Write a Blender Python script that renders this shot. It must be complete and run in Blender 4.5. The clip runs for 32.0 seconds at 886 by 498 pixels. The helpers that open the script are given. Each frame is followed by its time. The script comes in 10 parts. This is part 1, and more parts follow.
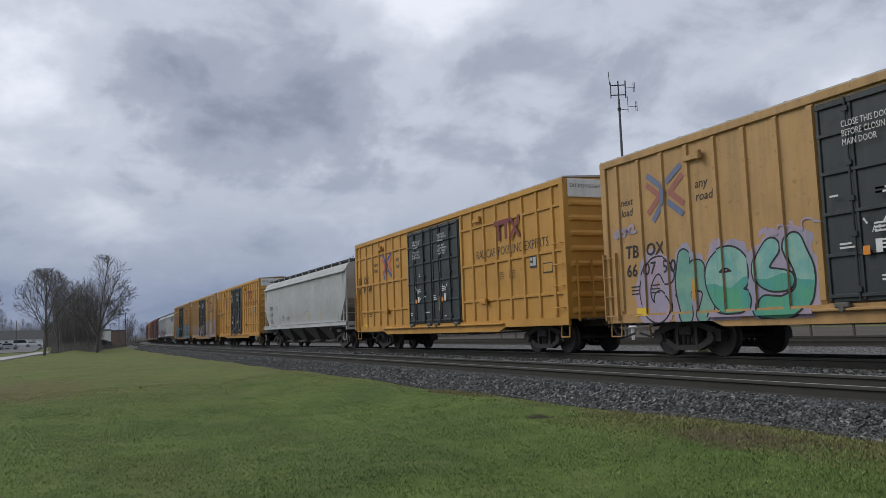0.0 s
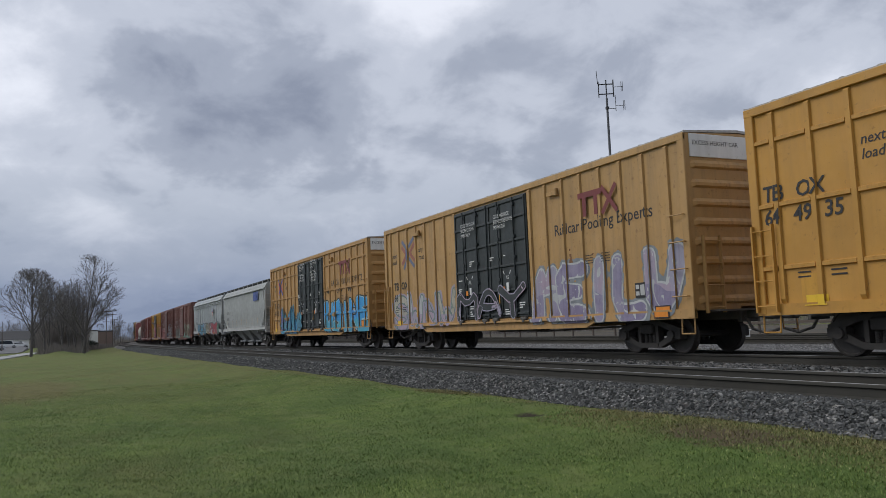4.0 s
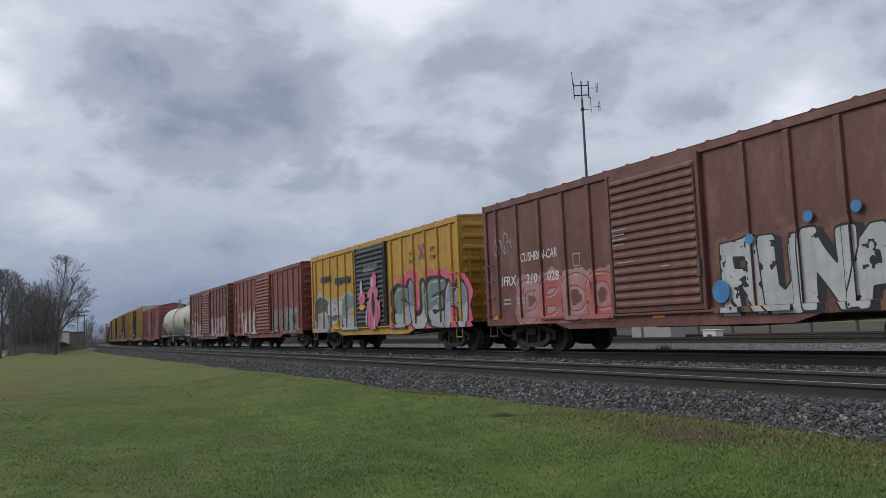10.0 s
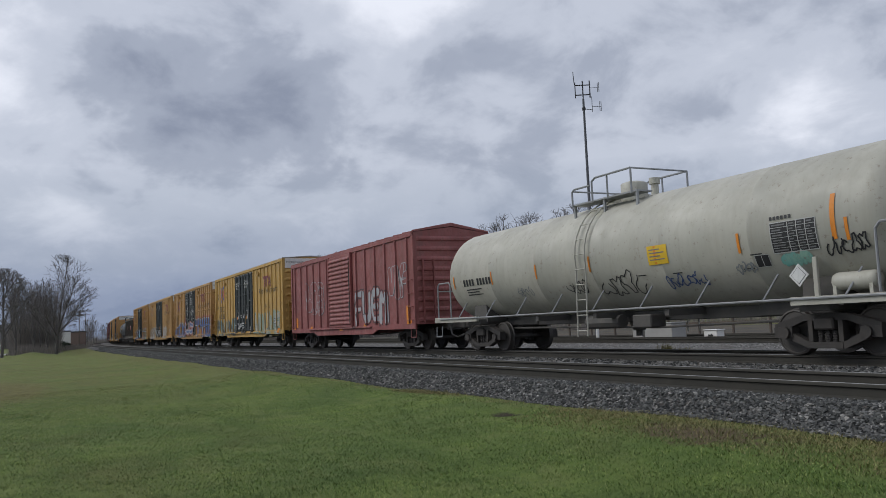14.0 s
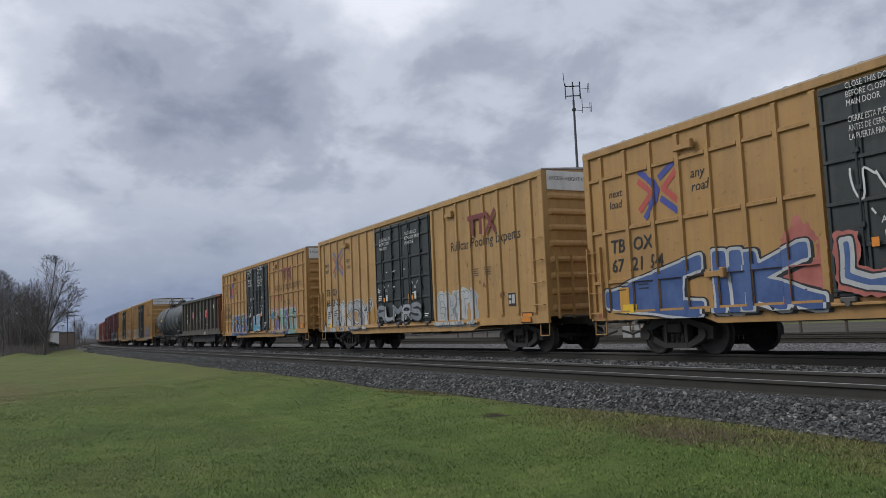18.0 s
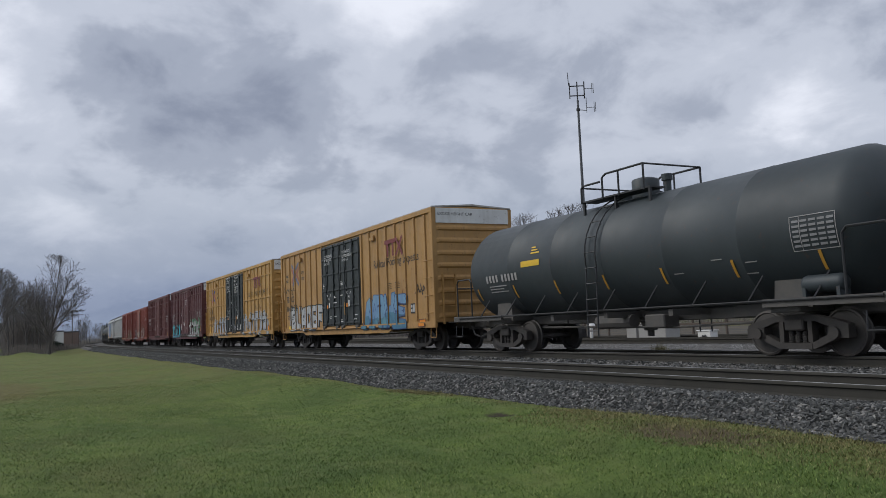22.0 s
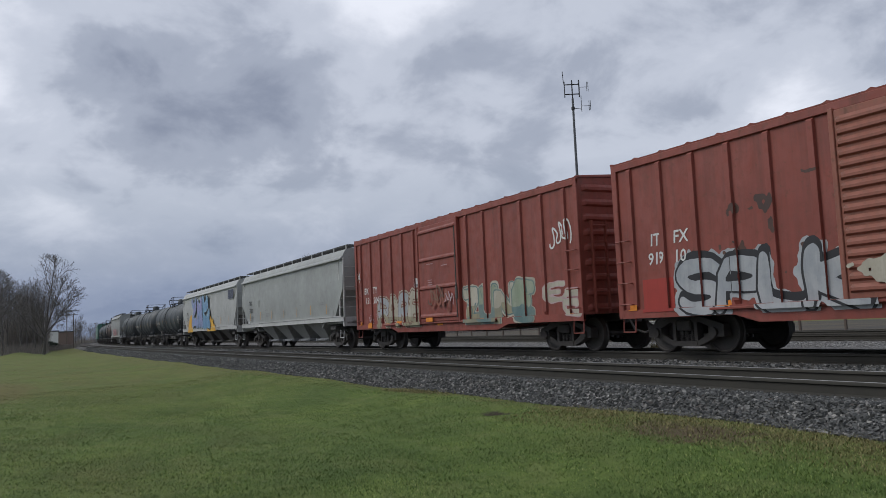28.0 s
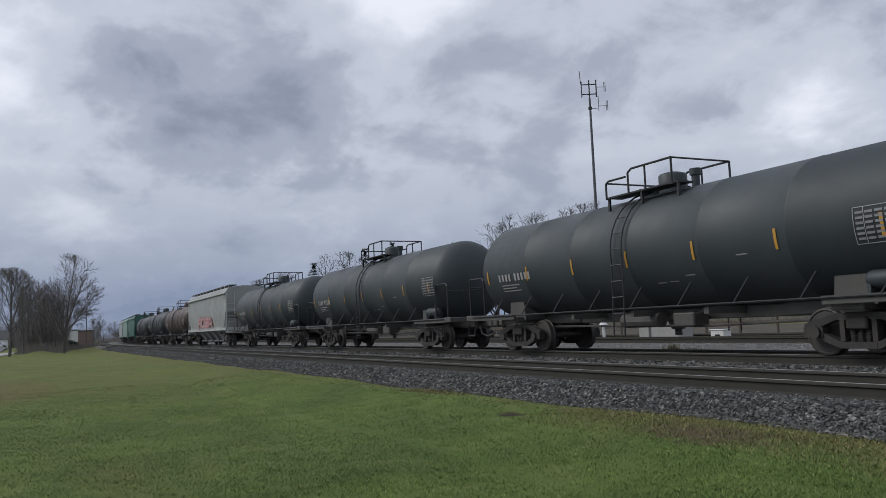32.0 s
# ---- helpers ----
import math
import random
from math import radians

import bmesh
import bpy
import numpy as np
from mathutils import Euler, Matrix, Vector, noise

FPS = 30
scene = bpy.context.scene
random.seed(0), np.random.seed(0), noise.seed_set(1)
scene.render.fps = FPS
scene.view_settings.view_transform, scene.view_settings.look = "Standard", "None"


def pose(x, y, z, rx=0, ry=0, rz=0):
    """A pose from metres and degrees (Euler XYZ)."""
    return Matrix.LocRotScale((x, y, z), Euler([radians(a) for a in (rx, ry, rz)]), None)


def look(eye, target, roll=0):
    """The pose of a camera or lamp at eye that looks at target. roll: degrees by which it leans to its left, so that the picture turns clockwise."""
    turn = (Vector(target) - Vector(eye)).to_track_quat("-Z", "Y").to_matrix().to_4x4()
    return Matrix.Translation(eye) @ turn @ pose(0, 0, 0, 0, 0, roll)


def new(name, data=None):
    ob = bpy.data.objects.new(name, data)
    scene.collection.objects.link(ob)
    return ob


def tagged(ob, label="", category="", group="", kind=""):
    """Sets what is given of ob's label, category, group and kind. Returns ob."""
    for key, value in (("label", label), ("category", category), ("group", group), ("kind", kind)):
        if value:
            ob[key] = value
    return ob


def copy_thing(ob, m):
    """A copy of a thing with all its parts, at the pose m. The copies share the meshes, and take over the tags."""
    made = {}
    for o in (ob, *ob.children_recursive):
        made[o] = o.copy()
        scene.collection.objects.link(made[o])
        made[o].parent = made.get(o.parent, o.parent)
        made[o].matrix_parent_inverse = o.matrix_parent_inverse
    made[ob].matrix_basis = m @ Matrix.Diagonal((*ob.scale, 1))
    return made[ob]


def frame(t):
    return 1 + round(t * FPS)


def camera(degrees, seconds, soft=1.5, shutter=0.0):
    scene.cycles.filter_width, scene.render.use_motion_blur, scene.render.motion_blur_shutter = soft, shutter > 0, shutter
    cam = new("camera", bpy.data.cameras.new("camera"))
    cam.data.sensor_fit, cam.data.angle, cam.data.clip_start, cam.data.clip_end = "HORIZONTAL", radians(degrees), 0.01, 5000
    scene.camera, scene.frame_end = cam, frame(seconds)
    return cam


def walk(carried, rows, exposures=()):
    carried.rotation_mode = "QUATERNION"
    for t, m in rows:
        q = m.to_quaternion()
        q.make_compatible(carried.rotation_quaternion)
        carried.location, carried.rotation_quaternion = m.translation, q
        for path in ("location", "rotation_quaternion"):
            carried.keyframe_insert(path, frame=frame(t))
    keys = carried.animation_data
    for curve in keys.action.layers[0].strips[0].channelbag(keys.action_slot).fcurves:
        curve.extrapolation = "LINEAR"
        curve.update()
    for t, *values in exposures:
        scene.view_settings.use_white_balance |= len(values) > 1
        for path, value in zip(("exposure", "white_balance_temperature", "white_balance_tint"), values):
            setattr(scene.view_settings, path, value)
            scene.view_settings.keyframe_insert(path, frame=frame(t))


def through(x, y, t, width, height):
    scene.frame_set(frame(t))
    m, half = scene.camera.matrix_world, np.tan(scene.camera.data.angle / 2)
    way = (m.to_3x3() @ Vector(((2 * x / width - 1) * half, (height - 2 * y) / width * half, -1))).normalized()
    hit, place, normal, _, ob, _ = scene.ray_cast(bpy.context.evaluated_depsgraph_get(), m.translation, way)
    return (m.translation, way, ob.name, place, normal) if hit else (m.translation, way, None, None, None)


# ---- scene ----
# One straight-to-curved main line: x runs along the straight, the train moves towards +x, y points away from the lawn, z = 0 is the rail top.
EYE = (0.0, 0.0, 0.867)
cam = camera(56.88, 32.0, 0.5)


def aim(yaw, pitch, roll):
    a, b = radians(yaw), radians(pitch)
    way = Vector((-math.cos(a) * math.cos(b), math.sin(a) * math.cos(b), math.sin(b)))
    return look(EYE, Vector(EYE) + 10 * way, roll)


walk(cam, [(t, aim(a, b, c)) for t, a, b, c in (
    (0, 24.82, 5.55, -2.04), (0.5, 24.98, 5.52, -2.13), (1, 25.12, 5.52, -2.22), (1.5, 25.25, 5.48, -2.25),
    (2, 25.37, 5.48, -2.25), (2.5, 25.45, 5.48, -2.27), (3, 25.48, 5.47, -2.24), (3.5, 25.49, 5.47, -2.26),
    (5.5, 26.36, 5.40, -2.35), (6, 26.57, 5.40, -2.38), (6.5, 26.78, 5.36, -2.37), (7, 26.95, 5.32, -2.46),
    (7.5, 26.89, 5.31, -2.40), (8, 26.88, 5.33, -2.37), (8.5, 26.98, 5.37, -2.45), (9, 27.05, 5.36, -2.43),
    (9.5, 27.34, 5.32, -2.49), (10, 27.29, 5.41, -2.43), (10.5, 27.13, 5.44, -2.43), (11, 27.29, 5.40, -2.45),
    (11.5, 27.24, 5.47, -2.41), (12, 27.26, 5.47, -2.43), (12.5, 27.13, 5.41, -2.44), (13, 27.26, 5.41, -2.43),
    (13.5, 27.18, 5.39, -2.37), (14, 27.21, 5.39, -2.39), (14.5, 27.22, 5.39, -2.36),
    (16.5, 27.18, 5.37, -2.28), (17, 27.27, 5.39, -2.36), (17.5, 27.54, 5.37, -2.36), (18, 27.89, 5.40, -2.41),
    (18.5, 28.03, 5.41, -2.38), (19, 28.08, 5.37, -2.46), (19.5, 28.06, 5.34, -2.41), (20, 28.03, 5.37, -2.46),
    (20.5, 27.89, 5.34, -2.41), (21, 27.78, 5.40, -2.38), (21.5, 27.73, 5.41, -2.40), (22, 27.61, 5.40, -2.33),
    (22.5, 27.74, 5.44, -2.35), (23, 27.91, 5.34, -2.41), (23.5, 27.97, 5.34, -2.41), (24, 27.98, 5.31, -2.47),
    (24.5, 27.97, 5.34, -2.41), (25, 28.02, 5.34, -2.41), (25.5, 28.12, 5.36, -2.50),
    (27.5, 27.95, 5.33, -2.44), (28, 27.93, 5.30, -2.51), (28.5, 27.89, 5.27, -2.45), (29, 27.85, 5.26, -2.47),
    (29.5, 27.73, 5.24, -2.42), (30, 27.29, 5.30, -2.43), (30.5, 27.01, 5.34, -2.39), (31, 26.92, 5.34, -2.36),
    (31.5, 26.84, 5.34, -2.37), (32, 26.78, 5.37, -2.32),
)])

# ---- light ----
SUN_AZIMUTH, SUN_HEIGHT = 235.0, 42.0      # where the bright part of the cloud lies, degrees from +x towards +y
world = bpy.data.worlds.new("overcast_sky")
scene.world = world
world.use_nodes = True


def world_nodes():
    nt = world.node_tree
    nt.nodes.clear()
    N, L = nt.nodes.new, nt.links.new

    def math_node(op, a, b=None, c=None):
        n = N("ShaderNodeMath")
        n.operation = op
        for i, v in enumerate((a, b, c)):
            if v is None:
                continue
            if isinstance(v, (int, float)):
                n.inputs[i].default_value = v
            else:
                L(v, n.inputs[i])
        return n.outputs[0]

    def noise_node(vec, scale, detail, rough, dist=0.0):
        n = N("ShaderNodeTexNoise")
        L(vec, n.inputs["Vector"])
        n.inputs["Scale"].default_value = scale
        n.inputs["Detail"].default_value = detail
        n.inputs["Roughness"].default_value = rough
        n.inputs["Distortion"].default_value = dist
        return n.outputs[0]

    def ramp(fac, stops):
        n = N("ShaderNodeValToRGB")
        n.color_ramp.interpolation = "EASE"
        while len(n.color_ramp.elements) < len(stops):
            n.color_ramp.elements.new(0.5)
        for e, (p, c) in zip(n.color_ramp.elements, stops):
            e.position, e.color = p, (*c, 1)
        L(fac, n.inputs[0])
        return n.outputs[0]

    def mix(fac, a, b, mode="MIX"):
        n = N("ShaderNodeMix")
        n.data_type, n.blend_type = "RGBA", mode
        for s, v in ((n.inputs[0], fac), (n.inputs[6], a), (n.inputs[7], b)):
            if isinstance(v, (int, float)):
                s.default_value = v
            elif isinstance(v, tuple):
                s.default_value = (*v, 1)
            else:
                L(v, s)
        return n.outputs[2]

    tc = N("ShaderNodeTexCoord")
    sep = N("ShaderNodeSeparateXYZ")
    L(tc.outputs["Generated"], sep.inputs[0])
    up = math_node("MAXIMUM", sep.outputs[2], 0.0)
    deck = math_node("ADD", up, 0.42)
    comb = N("ShaderNodeCombineXYZ")
    L(math_node("DIVIDE", sep.outputs[0], deck), comb.inputs[0])
    L(math_node("DIVIDE", sep.outputs[1], deck), comb.inputs[1])
    comb.inputs[2].default_value = 0.7
    plane = comb.outputs[0]
    big = noise_node(plane, 1.9, 4.0, 0.5, 0.3)
    small = noise_node(plane, 5.5, 8.0, 0.58, 0.25)
    cloud = math_node("ADD", 0.527, math_node("ADD", math_node("MULTIPLY", math_node("SUBTRACT", big, 0.5), 0.34), math_node("MULTIPLY", math_node("SUBTRACT", small, 0.5), 0.30)))
    # the cloud masses of that day: where they stand, how wide they are, how much paler or darker than the rest
    stir = N("ShaderNodeTexNoise")
    L(plane, stir.inputs["Vector"])
    stir.inputs["Scale"].default_value, stir.inputs["Detail"].default_value, stir.inputs["Roughness"].default_value = 3.2, 5.0, 0.6
    centred = N("ShaderNodeVectorMath")
    centred.operation = "SUBTRACT"
    L(stir.outputs["Color"], centred.inputs[0])
    centred.inputs[1].default_value = (0.5, 0.5, 0.5)
    spread = N("ShaderNodeVectorMath")
    spread.operation = "MULTIPLY_ADD"
    L(centred.outputs[0], spread.inputs[0])
    spread.inputs[1].default_value = (0.22, 0.22, 0.22)
    L(tc.outputs["Generated"], spread.inputs[2])
    for azimuth, height, wide, tone in ((169, 16.5, 9.5, -0.085), (164, 12.5, 7, -0.05), (174, 15.5, 6, -0.035), (139, 15, 10, -0.055), (128, 21, 5, -0.03), (147, 19, 5, -0.02), (179.5, 19, 7, 0.085), (155.5, 21.5, 7, 0.06),
                                        (127.5, 15, 7, 0.07), (159, 16, 10, -0.045), (168, 8, 8, 0.05), (179, 8.5, 7, 0.055), (150, 10, 6, 0.035), (161, 7.5, 6, 0.02)):
        a, b = radians(azimuth), radians(height)
        near = N("ShaderNodeVectorMath")
        near.operation = "DISTANCE"
        L(spread.outputs[0], near.inputs[0])
        near.inputs[1].default_value = (math.cos(a) * math.cos(b), math.sin(a) * math.cos(b), math.sin(b))
        mass = N("ShaderNodeMapRange")
        mass.interpolation_type = "SMOOTHSTEP"
        L(near.outputs["Value"], mass.inputs["Value"])
        for key, v in (("From Min", 0.0), ("From Max", radians(wide) * 1.25), ("To Min", tone), ("To Max", 0.0)):
            mass.inputs[key].default_value = v
        cloud = math_node("ADD", cloud, mass.outputs[0])
    shade = ramp(cloud, ((0.36, (0.245, 0.276, 0.362)), (0.45, (0.365, 0.402, 0.493)), (0.53, (0.54, 0.579, 0.674)), (0.66, (0.835, 0.864, 0.955))))
    low = ramp(up, ((0.0, (0.165, 0.23, 0.37)), (0.05, (0.135, 0.192, 0.345)), (0.10, (0.19, 0.24, 0.36)), (0.16, (0.295, 0.345, 0.44)), (0.4, (0.46, 0.49, 0.54))))
    near_rim = math_node("SUBTRACT", 1.0, math_node("MULTIPLY", up, 5.2))
    rim = N("ShaderNodeClamp")
    L(near_rim, rim.inputs[0])
    clouds = mix(math_node("MULTIPLY", math_node("POWER", rim.outputs[0], 0.6), 0.85), shade, low)
    sky = N("ShaderNodeTexSky")
    sky.sky_type, sky.sun_disc = "NISHITA", False
    sky.sun_elevation, sky.sun_rotation = radians(SUN_HEIGHT), radians(90 - SUN_AZIMUTH)
    thin = N("ShaderNodeVectorMath")
    thin.operation = "SCALE"
    L(sky.outputs[0], thin.inputs[0])
    thin.inputs["Scale"].default_value = 0.06
    colour = mix(0.9, thin.outputs[0], clouds)
    bg = N("ShaderNodeBackground")
    L(colour, bg.inputs[0])
    bg.inputs[1].default_value = 1.08
    out = N("ShaderNodeOutputWorld")
    L(bg.outputs[0], out.inputs[0])


world_nodes()

sun_data = bpy.data.lights.new("sun", "SUN")
sun_data.energy, sun_data.angle, sun_data.color = 1.5, radians(28), (1.0, 0.985, 0.955)
sun = new("sun", sun_data)
a, b = radians(SUN_AZIMUTH), radians(SUN_HEIGHT)
sun.matrix_world = look((0, 0, 60), Vector((0, 0, 60)) - Vector((math.cos(a) * math.cos(b), math.sin(a) * math.cos(b), math.sin(b))))
scene.view_settings.exposure = 0.0

# ---- materials ----
MATS = {}


class Nodes:
    """A principled material and short ways to wire it."""

    def __init__(self, name, rough=0.6, metal=0.0, gloss=0.5):
        self.m = bpy.data.materials.new(name)
        self.m.use_nodes = True
        self.nt = self.m.node_tree
        self.bsdf = self.nt.nodes["Principled BSDF"]
        self.bsdf.inputs["Roughness"].default_value = rough
        self.bsdf.inputs["Metallic"].default_value = metal
        self.bsdf.inputs["Specular IOR Level"].default_value = gloss
        self.coord = self.nt.nodes.new("ShaderNodeTexCoord").outputs["Object"]

    def put(self, sock, v):
        if isinstance(v, (int, float)):
            sock.default_value = v
        elif isinstance(v, tuple):
            sock.default_value = (*v, 1) if len(sock.default_value) == 4 else v
        else:
            self.nt.links.new(v, sock)

    def noise(self, scale, detail=4.0, rough=0.55, stretch=None, dist=0.0):
        n = self.nt.nodes.new("ShaderNodeTexNoise")
        n.inputs["Scale"].default_value, n.inputs["Detail"].default_value = scale, detail
        n.inputs["Roughness"].default_value, n.inputs["Distortion"].default_value = rough, dist
        vec = self.coord
        if stretch:
            mp = self.nt.nodes.new("ShaderNodeMapping")
            mp.inputs["Scale"].default_value = stretch
            self.nt.links.new(vec, mp.inputs[0])
            vec = mp.outputs[0]
        self.nt.links.new(vec, n.inputs["Vector"])
        return n.outputs[0]

    def ramp(self, fac, *stops):
        n = self.nt.nodes.new("ShaderNodeValToRGB")
        while len(n.color_ramp.elements) < len(stops):
            n.color_ramp.elements.new(0.5)
        for e, (p, c) in zip(n.color_ramp.elements, stops):
            c = (c, c, c) if isinstance(c, (int, float)) else c
            e.position, e.color = p, (*c, 1)
        self.put(n.inputs[0], fac)
        return n.outputs[0]

    def mix(self, fac, a, b, mode="MIX"):
        n = self.nt.nodes.new("ShaderNodeMix")
        n.data_type, n.blend_type = "RGBA", mode
        self.put(n.inputs[0], fac)
        self.put(n.inputs[6], a)
        self.put(n.inputs[7], b)
        return n.outputs[2]

    def math(self, op, a, b):
        n = self.nt.nodes.new("ShaderNodeMath")
        n.operation = op
        self.put(n.inputs[0], a)
        self.put(n.inputs[1], b)
        return n.outputs[0]

    def random(self):
        return self.nt.nodes.new("ShaderNodeObjectInfo").outputs["Random"]

    def island(self):
        return self.nt.nodes.new("ShaderNodeNewGeometry").outputs["Random Per Island"]

    def bump(self, height, strength=0.3, distance=0.02):
        n = self.nt.nodes.new("ShaderNodeBump")
        n.inputs["Strength"].default_value, n.inputs["Distance"].default_value = strength, distance
        self.put(n.inputs["Height"], height)
        self.nt.links.new(n.outputs[0], self.bsdf.inputs["Normal"])

    def done(self, colour, rough=None):
        self.put(self.bsdf.inputs["Base Color"], colour)
        if rough is not None:
            self.put(self.bsdf.inputs["Roughness"], rough)
        MATS[self.m.name] = self.m
        return self.m


def tint(c, k):
    return tuple(min(1.0, x * k) for x in c)


def car_paint(name, colour, grime=(0.09, 0.07, 0.05), dirt=0.5, rust=0.0, rough=0.5, chalk=0.15, dent=0.12):
    """Weathered railcar paint: faded patches, vertical streaks, road grime, flecks of rust."""
    if name in MATS:
        return MATS[name]
    n = Nodes(name, rough)
    fade = n.noise(0.55, 5, 0.6)
    base = n.mix(n.ramp(fade, (0.35, 0.0), (0.7, 1.0)), tint(colour, 0.86), tint(colour, 1.1))
    streak = n.noise(1.0, 5, 0.65, (5.0, 5.0, 0.35))
    base = n.mix(n.math("MULTIPLY", n.ramp(streak, (0.46, 0.0), (0.75, 1.0)), dirt), base, grime)
    worn = n.noise(1.1, 7, 0.72, (1.0, 1.0, 0.55))
    pale = tuple(min(1.0, 1.35 * c + 0.045) for c in colour)
    base = n.mix(n.math("MULTIPLY", n.ramp(worn, (0.50, 0.0), (0.68, 1.0)), chalk), base, pale)
    fleck = n.noise(7.0, 6, 0.7)
    base = n.mix(n.math("MULTIPLY", n.ramp(fleck, (0.60 - 0.1 * rust, 0.0), (0.68, 1.0)), 0.35 + 0.5 * rust), base, (0.11, 0.045, 0.022))
    n.bump(n.noise(2.2, 3, 0.5), dent, 0.02)
    spread = 1.0 if dent > 0.05 else 0.2
    return n.done(base, n.ramp(n.noise(3.0, 4), (0.3, rough - 0.1 * spread), (0.7, min(0.95, rough + 0.2 * spread))))


def flat_paint(name, colour, rough=0.55, second=None, worn=0.0):
    """Sprayed or stencilled paint, slightly uneven."""
    if name in MATS:
        return MATS[name]
    n = Nodes(name, rough)
    base = n.mix(n.ramp(n.noise(1.6, 4, 0.6), (0.4, 0.0), (0.62, 1.0)), second or tint(colour, 0.9), colour)
    base = n.mix(n.math("MULTIPLY", n.ramp(n.noise(9, 5, 0.7), (0.55, 0.0), (0.7, 1.0)), 0.25 + worn), base, tint(colour, 0.45))
    base = n.mix(n.math("MULTIPLY", n.ramp(n.noise(1.0, 5, 0.7, (7.0, 7.0, 0.6)), (0.50, 0.0), (0.72, 1.0)), 0.4), base, tint(colour, 0.5))
    return n.done(base)


def dark_steel(name, colour, dust=(0.12, 0.10, 0.08), amount=0.5, rough=0.7):
    if name in MATS:
        return MATS[name]
    n = Nodes(name, rough, 0.1)
    base = n.mix(n.math("MULTIPLY", n.ramp(n.noise(2.5, 6, 0.65), (0.4, 0.0), (0.7, 1.0)), amount), colour, dust)
    n.bump(n.noise(14, 4), 0.3, 0.01)
    return n.done(base)


YELLOW = car_paint("boxcar_yellow_paint", (0.45, 0.258, 0.074), dirt=0.25)
YELLOW_TAN = car_paint("tan_boxcar_yellow_paint", (0.415, 0.232, 0.076), dirt=0.3, rust=0.1)
YELLOW_LIGHT = car_paint("light_boxcar_yellow_paint", (0.47, 0.285, 0.075), dirt=0.3, rust=0.1)
DOOR_RUST = car_paint("rusty_red_door_paint", (0.26, 0.085, 0.055), (0.12, 0.06, 0.04), 0.5, 0.6)
HOPPER_LIGHT = car_paint("hopper_white_paint", (0.375, 0.385, 0.375), (0.28, 0.26, 0.22), 0.15, chalk=0.05)
YELLOW_PALE = car_paint("faded_boxcar_yellow_paint", (0.44, 0.258, 0.092), dirt=0.36, rust=0.15)
YELLOW_BRIGHT = car_paint("bright_boxcar_yellow_paint", (0.493, 0.251, 0.044), dirt=0.15)
YELLOW_OLD = car_paint("old_yellow_paint", (0.475, 0.264, 0.035), dirt=0.4, rust=0.4)
BLACK = car_paint("black_door_paint", (0.026, 0.033, 0.034), (0.07, 0.070, 0.066), 0.4, 0.0, 0.5, 0.06)
BROWN = car_paint("boxcar_brown_paint", (0.150, 0.057, 0.044), (0.065, 0.042, 0.034), 0.6, 0.35, chalk=0.65)
BROWN_PALE = car_paint("chalky_brown_paint", (0.215, 0.105, 0.088), (0.10, 0.06, 0.05), 0.5, 0.2, chalk=0.5)
RUST_RED = car_paint("boxcar_oxide_red_paint", (0.195, 0.056, 0.042), (0.065, 0.036, 0.03), 0.55, 0.35, chalk=0.65)
BRIGHT_RED = car_paint("boxcar_bright_red_paint", (0.232, 0.052, 0.036), (0.075, 0.03, 0.022), 0.5, 0.3, chalk=0.3)
PINKISH = car_paint("faded_red_paint", (0.25, 0.075, 0.07), (0.11, 0.07, 0.06), 0.5, 0.35, chalk=0.65)
MAROON = car_paint("boxcar_maroon_paint", (0.105, 0.030, 0.032), (0.05, 0.03, 0.028), 0.5, 0.15)
MAROON_BROWN = car_paint("boxcar_maroon_brown_paint", (0.125, 0.038, 0.036), (0.06, 0.036, 0.032), 0.5, 0.2)
HOPPER_WHITE = car_paint("hopper_light_grey_paint", (0.300, 0.314, 0.303), (0.25, 0.245, 0.22), 0.12, chalk=0.05)
HOPPER_GREY = car_paint("hopper_weathered_grey_paint", (0.30, 0.335, 0.35), (0.30, 0.245, 0.17), 0.6, 0.15)
HOPPER_SILL = car_paint("hopper_white_sill_paint", (0.46, 0.465, 0.45), (0.30, 0.28, 0.25), 0.3)
HOPPER_UNDER = car_paint("hopper_underside_grey", (0.28, 0.285, 0.27), (0.12, 0.11, 0.10), 0.5)
TANK_BLACK = car_paint("tank_black_paint", (0.036, 0.046, 0.051), (0.060, 0.068, 0.070), 0.15, 0.0, 0.55, 0.04, 0.03)
TANK_WHITE = car_paint("tank_off_white_paint", (0.43, 0.42, 0.36), (0.25, 0.21, 0.155), 0.3, 0.1, chalk=0.05)
TANK_RUSTY = car_paint("tank_brown_black_paint", (0.055, 0.040, 0.034), (0.10, 0.06, 0.04), 0.6, 0.4)
GREEN_CAR = car_paint("hopper_dark_green_paint", (0.045, 0.14, 0.11), (0.08, 0.08, 0.06), 0.5)
PALE_GREEN = car_paint("hopper_pale_green_paint", (0.22, 0.33, 0.28), (0.15, 0.14, 0.11), 0.4)
GONDOLA = car_paint("gondola_black_brown_paint", (0.070, 0.067, 0.055), (0.11, 0.078, 0.052), 0.6, 0.35, 0.75)
GON_RUST = car_paint("gondola_rust_red_paint", (0.20, 0.065, 0.035), (0.06, 0.04, 0.03), 0.6, 0.6, 0.7)
ROOF_GREY = car_paint("galvanised_roof", (0.42, 0.40, 0.37), (0.15, 0.12, 0.1), 0.5)
TRUCK = dark_steel("truck_casting", (0.038, 0.035, 0.032), (0.082, 0.069, 0.058), 0.6)
WHEEL = dark_steel("wheel_steel", (0.050, 0.046, 0.042), (0.095, 0.080, 0.068), 0.6, 0.6)
